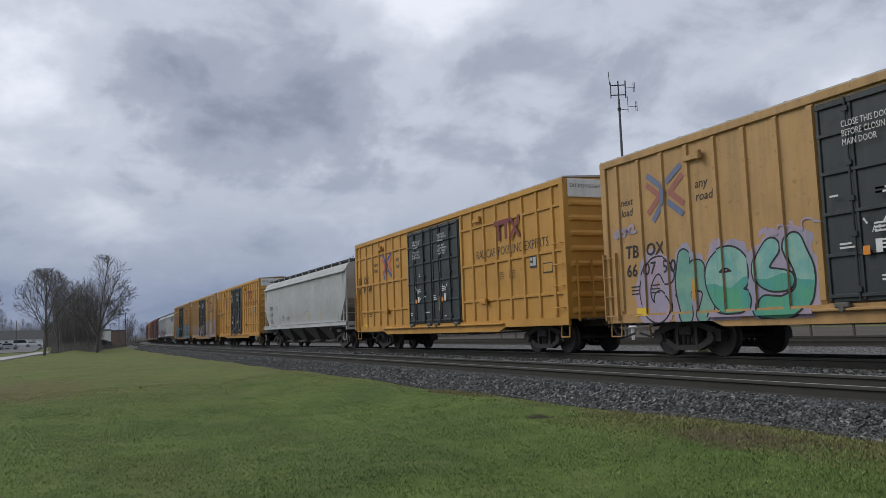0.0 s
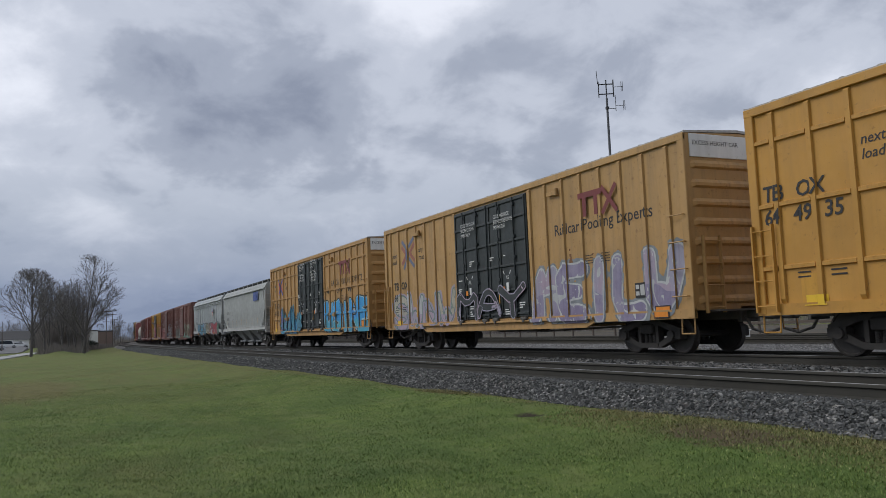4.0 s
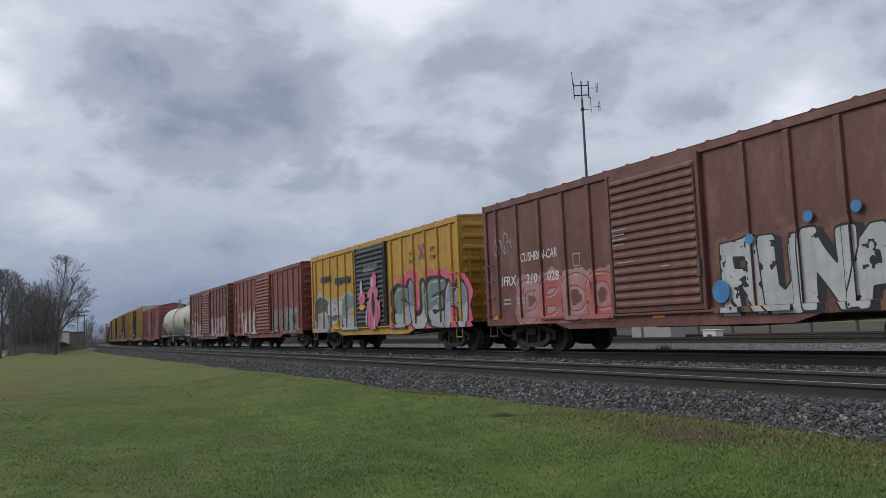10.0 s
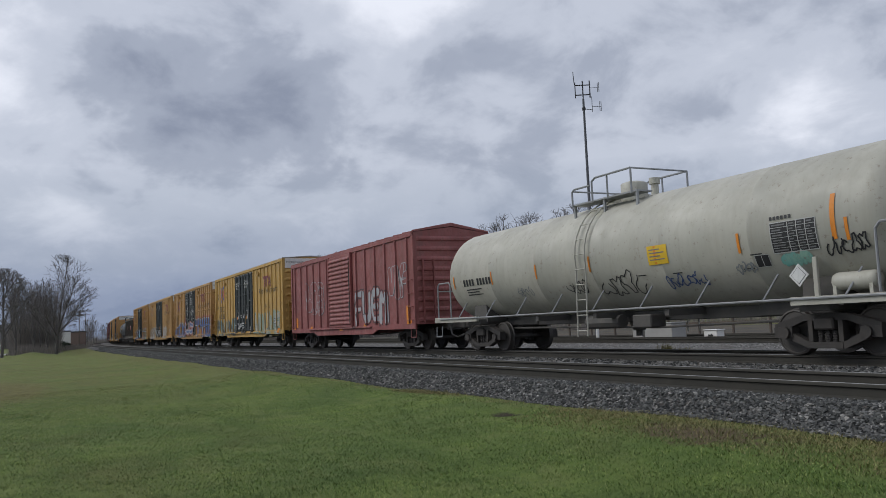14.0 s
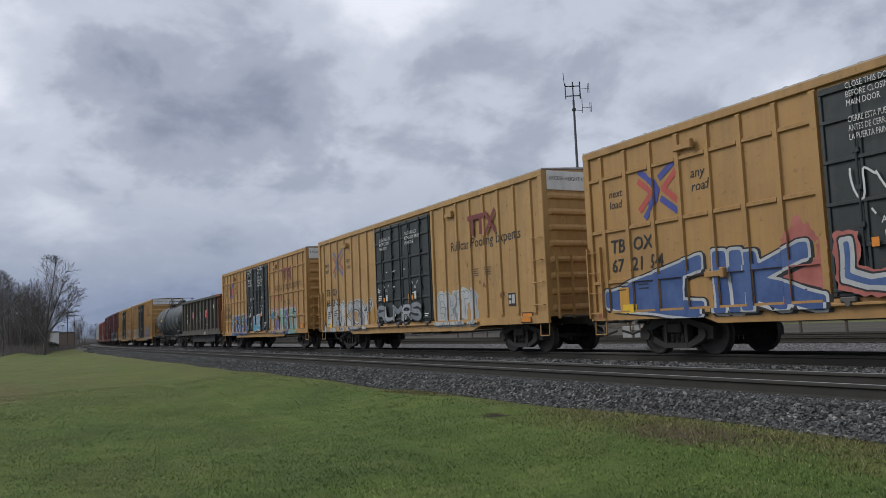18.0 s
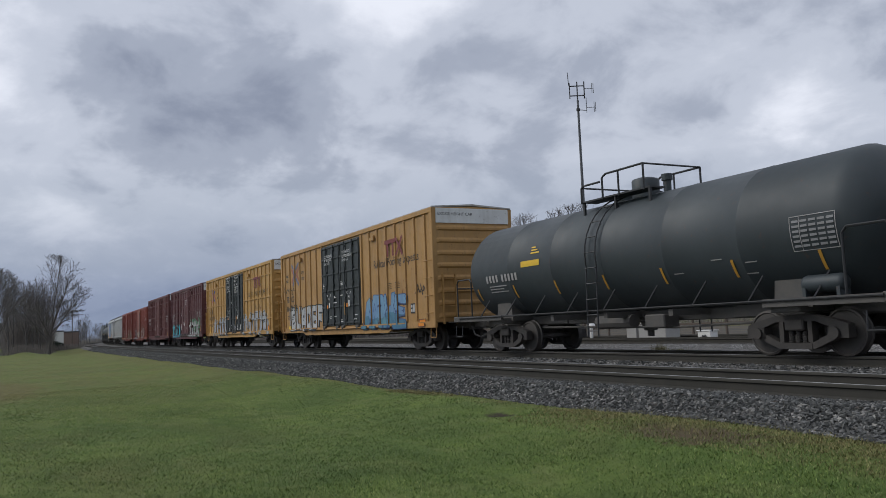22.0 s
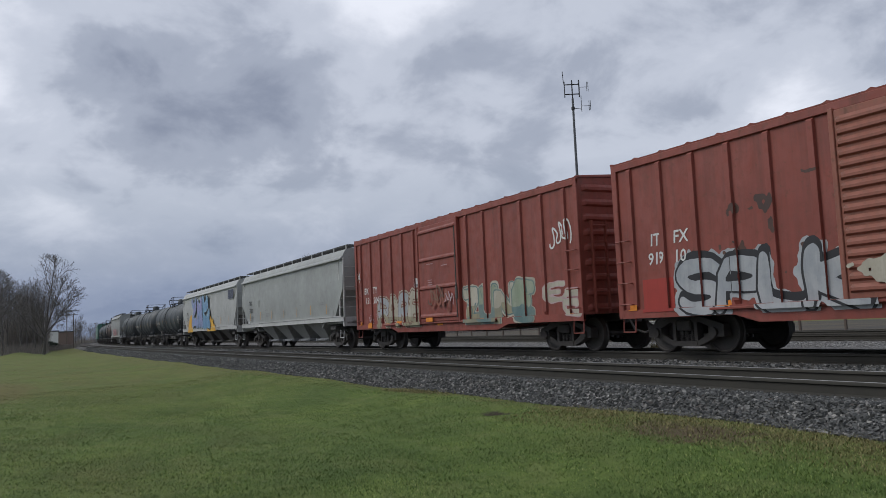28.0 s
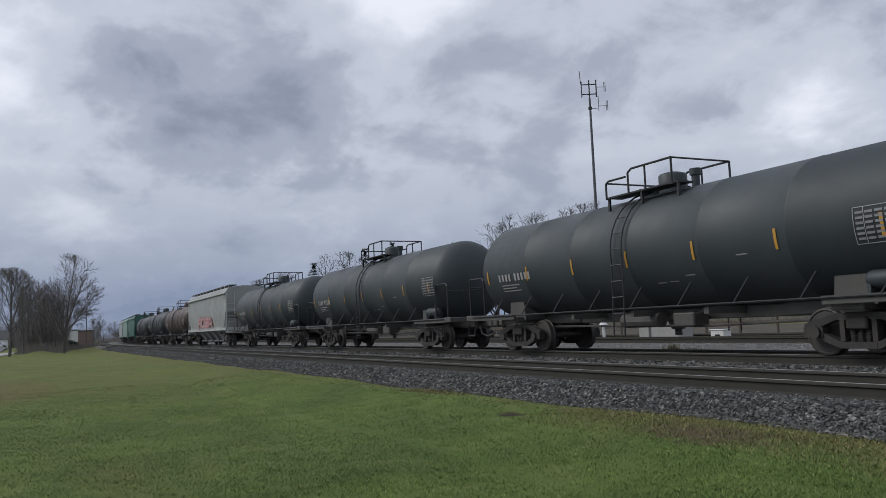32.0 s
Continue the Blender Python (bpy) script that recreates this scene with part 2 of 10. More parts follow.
UNDER = dark_steel("underframe_steel", (0.085, 0.082, 0.077), (0.15, 0.13, 0.11))
GREY_STEEL = dark_steel("galvanised_steel", (0.30, 0.31, 0.32), (0.17, 0.16, 0.15), 0.4, 0.5)
BLACK_STEEL = dark_steel("black_steel", (0.025, 0.026, 0.028), (0.06, 0.055, 0.05), 0.3, 0.5)
WHITE_INK = flat_paint("white_stencil_paint", (0.66, 0.66, 0.64))
BLACK_INK = flat_paint("black_stencil_paint", (0.022, 0.022, 0.024))
BLACK_FAINT = flat_paint("grey_stencil_paint", (0.21, 0.21, 0.215))
WHITE_FAINT = flat_paint("worn_white_stencil_paint", (0.36, 0.35, 0.34))
RED_INK = flat_paint("red_emblem_paint", (0.50, 0.085, 0.065))
BLUE_INK = flat_paint("blue_emblem_paint", (0.055, 0.075, 0.33))
BLUE_GREY_INK = flat_paint("faded_blue_emblem_paint", (0.14, 0.17, 0.27))
DULL_RED_INK = flat_paint("faded_red_emblem_paint", (0.34, 0.12, 0.09))
MAROON_INK = flat_paint("maroon_emblem_paint", (0.19, 0.035, 0.035), worn=0.2)
REFLECTOR = flat_paint("yellow_reflector_strip", (0.56, 0.29, 0.04))
ORANGE = flat_paint("orange_sticker", (0.72, 0.24, 0.02))
YELLOW_INK = flat_paint("yellow_sticker", (0.75, 0.48, 0.03))
WHITE_BAND = car_paint("white_end_band_paint", (0.72, 0.72, 0.70), (0.35, 0.31, 0.27), 0.25)

# ---- mesh helpers ----


class Shape:
    """Collects vertices and faces of one mesh."""

    def __init__(self):
        self.v, self.f = [], []

    def add(self, verts, faces):
        k = len(self.v)
        self.v.extend(tuple(p) for p in verts)
        self.f.extend(tuple(i + k for i in q) for q in faces)
        return self

    def box(self, x0, x1, y0, y1, z0, z1, c=0.0):
        if c <= 0:
            vs = [(x, y, z) for z in (z0, z1) for y in (y0, y1) for x in (x0, x1)]
            return self.add(vs, [(0, 2, 3, 1), (4, 5, 7, 6), (0, 1, 5, 4), (2, 6, 7, 3), (0, 4, 6, 2), (1, 3, 7, 5)])
        # chamfered box: each corner becomes three points
        vs, idx = [], {}
        for i, x in enumerate((x0, x1)):
            for j, y in enumerate((y0, y1)):
                for k, z in enumerate((z0, z1)):
                    sx, sy, sz = (1 - 2 * i) * c, (1 - 2 * j) * c, (1 - 2 * k) * c
                    for a, p in enumerate(((x, y + sy, z + sz), (x + sx, y, z + sz), (x + sx, y + sy, z))):
                        idx[i, j, k, a] = len(vs)
                        vs.append(p)
        g = idx
        fs = []
        for i in (0, 1):
            fs.append([g[i, j, k, 0] for j, k in ((0, 0), (0, 1), (1, 1), (1, 0))][:: 1 if i == 0 else -1])
            fs.append([g[j, i, k, 1] for j, k in ((0, 0), (1, 0), (1, 1), (0, 1))][:: 1 if i == 0 else -1])
            fs.append([g[j, k, i, 2] for j, k in ((0, 0), (0, 1), (1, 1), (1, 0))][:: 1 if i == 0 else -1])
        for i in (0, 1):
            for j in (0, 1):
                s = 1 if i == j else -1
                fs.append([g[i, j, 0, 0], g[i, j, 1, 0], g[i, j, 1, 1], g[i, j, 0, 1]][::-s])
                fs.append([g[i, 0, j, 0], g[i, 0, j, 2], g[i, 1, j, 2], g[i, 1, j, 0]][::-s])
                fs.append([g[0, i, j, 1], g[1, i, j, 1], g[1, i, j, 2], g[0, i, j, 2]][::-s])
                for k in (0, 1):
                    s2 = 1 if (i + j + k) % 2 == 0 else -1
                    fs.append([g[i, j, k, 0], g[i, j, k, 1], g[i, j, k, 2]][::s2])
        return self.add(vs, fs)

    def tube(self, p, q, r0, r1=None, n=8, caps=True):
        p, q = Vector(p), Vector(q)
        r1 = r0 if r1 is None else r1
        d = (q - p).normalized()
        a = d.orthogonal().normalized()
        b = d.cross(a)
        vs = []
        for c, r in ((p, r0), (q, r1)):
            for i in range(n):
                t = 2 * math.pi * i / n
                vs.append(c + a * (r * math.cos(t)) + b * (r * math.sin(t)))
        fs = [(i, (i + 1) % n, n + (i + 1) % n, n + i) for i in range(n)]
        if caps:
            fs += [tuple(range(n))[::-1], tuple(range(n, 2 * n))]
        return self.add(vs, fs)

    def pipe(self, pts, r, n=6):
        for p, q in zip(pts, pts[1:]):
            self.tube(p, q, r, n=n)
        return self

    def prism(self, outline, y0, y1):
        """An outline of (x, z) drawn out from y0 to y1."""
        n = len(outline)
        vs = [(x, y0, z) for x, z in outline] + [(x, y1, z) for x, z in outline]
        fs = [tuple(range(n)), tuple(range(n, 2 * n))[::-1]] + [(i, n + i, n + (i + 1) % n, (i + 1) % n) for i in range(n)]
        return self.add(vs, fs)

    def loft(self, rings, closed=True, caps=True):
        n = len(rings[0])
        vs = [p for r in rings for p in r]
        fs = []
        for k in range(len(rings) - 1):
            for i in range(n if closed else n - 1):
                j = (i + 1) % n
                fs.append((k * n + i, k * n + j, (k + 1) * n + j, (k + 1) * n + i))
        if caps:
            fs += [tuple(range(n))[::-1], tuple(range((len(rings) - 1) * n, len(rings) * n))]
        return self.add(vs, fs)

    def disc(self, x, z, y, r, n=14, thick=0.01):
        return self.prism([(x + r * math.cos(2 * math.pi * i / n), z + r * math.sin(2 * math.pi * i / n)) for i in range(n)], y, y + thick)

    def mesh(self, name, material=None, smooth=False):
        me = bpy.data.meshes.new(name)
        me.from_pydata(self.v, [], self.f)
        if material:
            me.materials.append(material)
        bm = bmesh.new()
        bm.from_mesh(me)
        bmesh.ops.recalc_face_normals(bm, faces=bm.faces)
        bm.to_mesh(me)
        bm.free()
        if smooth:
            me.shade_smooth()
            if smooth is not True:
                me.set_sharp_from_angle(angle=radians(smooth))
        return me


MESHES = {}


def cached(key, build):
    if key not in MESHES:
        MESHES[key] = build()
    return MESHES[key]


def part(name, mesh, parent, label="", at=(0, 0, 0), turn=0.0):
    ob = new(name, mesh)
    ob.parent = parent
    ob.location = at
    ob.rotation_euler = (0, 0, radians(turn))
    if label:
        ob["label"] = label
    return ob


def thing(name, label, category, at=(0, 0, 0), turn=0.0, group="", kind="", mesh=None):
    ob = new(name, mesh)
    ob.location = at
    ob.rotation_euler = (0, 0, radians(turn))
    return tagged(ob, label, category, group, kind)


# ---- the line ----
TRACK_Y = 14.586                   # middle of the train's track on the straight
SPIRAL_FROM, SPIRAL_TO, RADIUS = -10.0, -110.0, 2300.0
NEAR_TRACK, FAR_TRACK, SIDING = -5.167, 10.55, 17.5     # other tracks, across from the train's track


def line_table():
    out = []
    x, y, th = 0.0, TRACK_Y, 0.0
    for i in range(1601):
        s = -0.5 * i
        out.append((x, y, th))
        k = min(1.0, max(0.0, (SPIRAL_FROM - s) / (SPIRAL_FROM - SPIRAL_TO))) / RADIUS
        x, y, th = x - 0.5 * math.cos(th), y + 0.5 * math.sin(th), th + 0.5 * k
    return out


LINE = line_table()


def on_line(s, across=0.0, z=0.0):
    """The place at s metres along the train's track, set off across it, and the heading in radians."""
    if s >= 0:
        return Vector((s, TRACK_Y + across, z)), 0.0
    i = min(len(LINE) - 2, int(-s / 0.5))
    k = -s / 0.5 - i
    (x0, y0, t0), (x1, y1, t1) = LINE[i], LINE[i + 1]
    x, y, th = x0 + k * (x1 - x0), y0 + k * (y1 - y0), t0 + k * (t1 - t0)
    return Vector((x + math.sin(th) * across, y + math.cos(th) * across, z)), -th


def stations(a, b):
    """Steps along the line, finer near the lawn."""
    out, s = [], b
    while s > a:
        out.append(s)
        s -= 2.0 if s > -60 else 5.0 if s > -160 else 10.0
    return out + [a]


def swept(profile, a, b, closed=True):
    """A profile of (across, z) carried along the line."""
    sh = Shape()
    sh.loft([[on_line(s, o, z)[0] for o, z in profile] for s in stations(a, b)], closed, closed)
    return sh


def rail_profile(c):
    half = [(0.076, -0.186), (0.076, -0.172), (0.012, -0.15), (0.009, -0.055), (0.036, -0.04), (0.037, -0.012), (0.028, 0.0)]
    return [(c + o, z) for o, z in half] + [(c - o, z) for o, z in half[::-1]]


def track_materials():
    n = Nodes("rusty_rail_steel", 0.8, 0.0, 0.2)
    n.bump(n.noise(30, 3), 0.2, 0.004)
    n.done(n.mix(n.noise(3, 4), (0.034, 0.034, 0.030), (0.062, 0.057, 0.048)))
    n = Nodes("polished_rail_head", 0.5, 1.0)
    n.done(n.mix(n.noise(2, 3, 0.5, (0.3, 6, 6)), (0.13, 0.135, 0.14), (0.22, 0.225, 0.23)))
    n = Nodes("weathered_tie_wood", 0.9)
    n.bump(n.noise(6, 5, 0.7, (12, 1, 4)), 0.6, 0.01)
    n.done(n.mix(n.noise(3, 5, 0.6, (8, 1, 4)), (0.035, 0.03, 0.026), (0.085, 0.073, 0.062)))
    n = Nodes("crushed_stone_bed", 0.95, 0.0, 0.3)
    v = n.nt.nodes.new("ShaderNodeTexVoronoi")
    v.inputs["Scale"].default_value = 17
    n.nt.links.new(n.coord, v.inputs["Vector"])
    stone = n.ramp(v.outputs["Color"], (0.1, (0.13, 0.13, 0.127)), (0.55, (0.30, 0.295, 0.285)), (0.95, (0.52, 0.51, 0.48)))
    # gaps between the stones go near black: their shade is put into the colour
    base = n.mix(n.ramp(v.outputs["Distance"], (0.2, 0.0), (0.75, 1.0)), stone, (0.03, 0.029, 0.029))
    base = n.mix(n.ramp(n.noise(0.6, 3), (0.4, 0.0), (0.7, 0.5)), base, (0.10, 0.085, 0.07))
    base = n.mix(n.ramp(n.noise(3.2, 5, 0.75), (0.50, 0.0), (0.62, 0.65)), base, (0.075, 0.075, 0.072))
    base = n.mix(n.ramp(n.noise(2.3, 5, 0.8), (0.56, 0.0), (0.68, 0.6)), base, (0.24, 0.235, 0.225))
    n.bump(n.math("SUBTRACT", 1.0, v.outputs["Distance"]), 0.9, 0.05)
    n.done(base)
    n = Nodes("ballast_stone", 0.85, 0.0, 0.25)
    base = n.ramp(n.island(), (0.0, (0.045, 0.046, 0.043)), (0.5, (0.092, 0.094, 0.090)), (0.85, (0.154, 0.155, 0.150)), (0.96, (0.234, 0.230, 0.216)), (1.0, (0.337, 0.323, 0.298)))
    n.bump(n.noise(40, 3), 0.4, 0.005)
    n.done(n.mix(n.ramp(n.noise(25, 3), (0.4, 0.0), (0.7, 0.35)), base, (0.06, 0.06, 0.062)))
    n = Nodes("yard_gravel", 0.95, 0.0, 0.08)
    base = n.mix(n.ramp(n.noise(0.18, 5, 0.6), (0.38, 0.0), (0.62, 1.0)), (0.082, 0.078, 0.070), (0.125, 0.105, 0.078))
    base = n.mix(n.ramp(n.noise(9, 5, 0.7), (0.4, 0.0), (0.7, 0.7)), base, (0.07, 0.066, 0.06))
    n.bump(n.noise(12, 5, 0.7), 0.7, 0.04)
    n.done(base)


track_materials()


def ground_height(x, y):
    """The lawn dips in front of the line and swells into a low mound far off."""
    p_line = TRACK_Y
    if x < 0:
        i = min(len(LINE) - 1, int(-x / 0.5))
        p_line = LINE[i][1]
    o = y - p_line
    z = -0.72
    if o > -10.0:
        z += 0.24 * min(1.0, (o + 10.0) / 2.4)
    z += 0.03 * math.sin(x * 0.35 + 1.3) * math.cos(y * 0.5) + 0.02 * math.sin(x * 0.9 + y * 1.1)
    z += 0.5 * math.exp(-((x + 112) / 9) ** 2 - ((y - 0.8) / 1.9) ** 2)
    z -= 0.13 * math.exp(-((x + 11.2) / 0.42) ** 2 - ((y - 6.75) / 0.30) ** 2)
    if o > 5:
        z = max(z, -0.75) - 0.0
    return z


def spot(n, at, rx, ry, rough=0.5):
    """A mask round one place of the ground, ragged at its rim."""
    m = n.nt.nodes.new("ShaderNodeMapping")
    m.vector_type = "TEXTURE"
    m.inputs["Location"].default_value = (*at, 0)
    m.inputs["Scale"].default_value = (rx, ry, 100)
    n.nt.links.new(n.coord, m.inputs[0])
    v = n.nt.nodes.new("ShaderNodeVectorMath")
    v.operation = "LENGTH"
    n.nt.links.new(m.outputs[0], v.inputs[0])
    far = n.math("ADD", v.outputs["Value"], n.math("MULTIPLY", n.math("SUBTRACT", n.noise(2.6, 5, 0.7), 0.5), rough * 4))
    return n.ramp(far, (0.55, 1.0), (1.0, 0.0))


def dry_verge(n):
    """Withered grass along the ballast: broad by the near end, hardly any farther on, broad and thin again far off."""
    s = n.nt.nodes.new("ShaderNodeSeparateXYZ")
    n.nt.links.new(n.coord, s.inputs[0])
    along = n.math("MULTIPLY", s.outputs[0], -0.01)
    wide = n.math("MULTIPLY", n.ramp(along, (0.03, 0.40), (0.08, 0.34), (0.115, 0.17), (0.20, 0.10), (0.30, 0.36), (0.55, 0.8), (1.0, 0.95)), 4.0)
    off = n.math("SUBTRACT", 7.75, n.math("ADD", s.outputs[1], n.math("MULTIPLY", n.math("SUBTRACT", n.noise(0.9, 6, 0.75), 0.5), 2.2)))
    strip = n.ramp(n.math("SUBTRACT", 1.0, n.math("DIVIDE", off, wide)), (0.0, 0.0), (0.65, 0.9))
    thin = n.ramp(n.noise(4.0, 5, 0.75), (0.38, 0.25), (0.6, 1.0))
    far = n.ramp(n.noise(0.16, 6, 0.7, (0.45, 1.4, 1.0), 0.4), (0.54, 0.0), (0.70, 0.40))
    far = n.math("MAXIMUM", far, n.math("MULTIPLY", n.ramp(along, (0.17, 0.0), (0.34, 0.62)), n.ramp(n.noise(0.5, 6, 0.75, (0.6, 1.6, 1.0)), (0.36, 0.25), (0.62, 1.0))))
    far = n.math("MAXIMUM", far, n.math("MULTIPLY", spot(n, (-32.0, -0.9), 9.0, 2.4, 0.35), 0.85))
    return n.math("MAXIMUM", n.math("MULTIPLY", strip, thin), far)


def ground_material():
    n = Nodes("spring_lawn", 0.95, 0.0, 0.25)
    patch = n.noise(0.22, 5, 0.62)
    fine = n.noise(5.0, 9, 0.8)
    clump = n.noise(4.5, 9, 0.82)
    base = n.mix(n.ramp(patch, (0.38, 0.0), (0.62, 1.0)), (0.108, 0.162, 0.034), (0.151, 0.204, 0.045))
    base = n.mix(n.ramp(fine, (0.44, 0.0), (0.60, 0.6)), base, (0.068, 0.107, 0.026))
    base = n.mix(n.ramp(clump, (0.62, 0.0), (0.72, 0.45)), base, (0.037, 0.054, 0.018))
    base = n.mix(n.ramp(clump, (0.33, 0.4), (0.42, 0.0)), base, (0.188, 0.233, 0.070))
    base = n.mix(n.ramp(n.noise(0.55, 6, 0.7), (0.42, 0.0), (0.62, 0.65)), base, (0.066, 0.108, 0.026))
    base = n.mix(n.ramp(n.noise(0.9, 5, 0.65, (1.0, 1.8, 1.0), 0.6), (0.52, 0.0), (0.66, 0.6)), base, (0.166, 0.200, 0.062))
    base = n.mix(n.ramp(n.noise(0.3, 5, 0.6, (0.7, 1.6, 1.0), 0.8), (0.50, 0.0), (0.64, 0.30)), base, (0.137, 0.149, 0.047))
    base = n.mix(dry_verge(n), base, n.mix(n.ramp(clump, (0.35, 1.0), (0.6, 0.0)), (0.088, 0.078, 0.030), (0.205, 0.178, 0.066)))
    base = n.mix(spot(n, (-7.1, 6.8), 1.3, 0.5), base, (0.105, 0.080, 0.046))
    base = n.mix(spot(n, (-11.2, 6.75), 0.35, 0.22), base, (0.045, 0.036, 0.024))
    n.bump(n.noise(16, 7, 0.8), 0.8, 0.045)
    n.done(base)


ground_material()


def build_ground():
    def steps(cuts):
        out = []
        for a, b, d in cuts:
            k = max(1, round((b - a) / d))
            out += [a + (b - a) * i / k for i in range(k)]
        return out + [cuts[-1][1]]

    xs = steps([(-2600, -400, 220), (-400, -130, 18), (-130, -40, 3), (-40, 4, 0.33), (4, 40, 3), (40, 2400, 260)])
    ys = steps([(-2400, -60, 260), (-60, -8, 5), (-8, 12, 0.33), (12, 60, 6), (60, 2600, 280)])
    sh = Shape()
    sh.v = [(x, y, ground_height(x, y)) for y in ys for x in xs]
    w = len(xs)
    sh.f = [(j * w + i, j * w + i + 1, (j + 1) * w + i + 1, (j + 1) * w + i) for j in range(len(ys) - 1) for i in range(w - 1)]
    thing("ground", "short green spring lawn with dry yellow patches beside the ballast", "lawn", kind="structure", mesh=sh.mesh("ground", MATS["spring_lawn"], True))


build_ground()

# track bed: shoulder by the lawn, the two main tracks, the gravel yard beyond with its far tracks
BED = [(-7.15, -0.62), (-6.80, -0.47), (-6.46, -0.20), (-3.75, -0.182), (-3.1, -0.25), (-2.1, -0.25), (-1.45, -0.182), (1.45, -0.182), (2.5, -0.36), (8.4, -0.36), (9.1, -0.23), (12.0, -0.23), (12.7, -0.36)]
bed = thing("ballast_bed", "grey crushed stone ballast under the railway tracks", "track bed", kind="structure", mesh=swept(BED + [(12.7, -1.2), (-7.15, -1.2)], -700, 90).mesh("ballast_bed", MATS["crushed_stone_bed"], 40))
yard = thing("yard_ground", "brown grey gravel of the rail yard behind the main line", "gravel ground", kind="structure", mesh=swept([(12.6, -0.37), (60, -0.42), (60, -1.2), (12.6, -1.2)], -500, 90).mesh("yard_ground", MATS["yard_gravel"]))


def build_track(name, across, label, z=0.0, shiny=True, to=-560):
    track = thing(name, label, "railway track", kind="structure")
    for side in (-0.7525, 0.7525):
        part("rail", swept([(o, q + z) for o, q in rail_profile(across + side)], to, 90).mesh("rail", MATS["rusty_rail_steel"], 40), track, "rusty brown steel rail")
        if shiny:
            part("rail_head", swept([(across + side + o, z + q) for o, q in ((-0.013, 0.0), (-0.010, 0.004), (0.010, 0.004), (0.013, 0.0))], to, 90).mesh("rail_head", MATS["polished_rail_head"], 40), track, "polished running surface of the rail")
    tie = cached("tie", lambda: Shape().box(-0.115, 0.115, -1.3, 1.3, -0.2, 0.0, 0.012).mesh("tie", MATS["weathered_tie_wood"]))
    plate = cached("tie_plate", lambda: Shape().box(-0.09, 0.09, -0.17, 0.17, 0.0, 0.018, 0.005).mesh("tie_plate", MATS["rusty_rail_steel"]))
    s = 2.0
    while s > -62:
        p, turn = on_line(s, across, z - 0.19)
        ob = part("tie", tie, track, at=p)
        ob.rotation_euler = (0, 0, turn)
        for side in (-0.7525, 0.7525):
            o2 = part("tie_plate", plate, ob, at=(0, side, 0.0))
        s -= 0.53
    return track


build_track("near_track", NEAR_TRACK, "empty main track with rusty rails and polished heads on grey ballast")
build_track("train_track", 0.0, "main track under the freight train, on grey ballast")
build_track("far_track", FAR_TRACK, "empty track behind the train on brown gravel", -0.03, False)
build_track("siding_track", SIDING, "rusty siding far behind the train", -0.12, False)

# ---- railcar parts, in the car's space: x along the train, -y towards the lawn, z = 0 on the rail ----


def strokes(sh, pts, w, y, thick=0.004, closed=False):
    """A flat band of width w along (x, z) points, facing the lawn."""
    pts = [Vector((p[0], p[1])) for p in pts]
    if closed:
        pts.append(pts[0])
    for k, (p, q) in enumerate(zip(pts, pts[1:])):
        d = (q - p).normalized()
        o = Vector((-d.y, d.x)) * (w / 2)
        e = d * (w * 0.25)
        s = y - 0.0007 * (k % 3)
        sh.prism([tuple(p - e + o), tuple(p - e - o), tuple(q + e - o), tuple(q + e + o)], s, s + thick)


def letters(body, height, bold=0.0, shear=0.0, width=None, spacing=1.0, res=2, raw=False):
    """Vertices (x, z) and faces of some writing, its lower left corner at 0, 0."""
    cu = bpy.data.curves.new("writing", "FONT")
    cu.body, cu.size, cu.offset, cu.shear, cu.space_character, cu.resolution_u = body, 1.0, bold, shear, spacing, res
    ob = bpy.data.objects.new("writing", cu)
    scene.collection.objects.link(ob)
    me = bpy.data.meshes.new_from_object(ob)
    co = np.array([v.co[:2] for v in me.vertices], dtype=float).reshape(-1, 2)
    faces = [tuple(p.vertices) for p in me.polygons]
    bpy.data.objects.remove(ob)
    bpy.data.curves.remove(cu)
    bpy.data.meshes.remove(me)
    if raw:
        return co, faces
    lo, hi = co.min(0), co.max(0)
    co = co - lo
    k = height / (hi[1] - lo[1])
    kx = k if width is None else width / (hi[0] - lo[0])
    return co * (kx, k), faces


def film(co, faces, y, ribs=(), depth=0.0, lift=0.004, foot=1.02):
    """A thin coat of paint on a side at y that follows the ribs, given as (x0, x1), standing depth proud of it."""
    sh = Shape()
    x0, x1 = (co[:, 0].min(), co[:, 0].max()) if len(co) else (0, 0)
    hit = [r for r in ribs if r[1] > x0 and r[0] < x1]
    bm = bmesh.new()
    vs = [bm.verts.new((p[0], 0, p[1])) for p in co]
    for q in faces:
        if len(set(q)) > 2:
            try:
                bm.faces.new([vs[i] for i in q])
            except ValueError:
                pass
    sill = bool(ribs) and len(co) and co[:, 1].min() < foot
    if sill:
        bmesh.ops.bisect_plane(bm, geom=bm.verts[:] + bm.edges[:] + bm.faces[:], plane_co=(0, 0, foot), plane_no=(0, 0, 1))
    for r in hit:
        for x in r:
            bmesh.ops.bisect_plane(bm, geom=bm.verts[:] + bm.edges[:] + bm.faces[:], plane_co=(x, 0, 0), plane_no=(1, 0, 0))
    for q in bm.faces:
        c = sum(v.co.x for v in q.verts) / len(q.verts)
        d = depth if any(a < c < b for a, b in hit) else 0.0
        if sill and sum(v.co.z for v in q.verts) / len(q.verts) < foot:
            d = SILL
        sh.add([(v.co.x, y - d - lift, v.co.z) for v in q.verts], [tuple(range(len(q.verts)))])
    bm.free()
    return sh


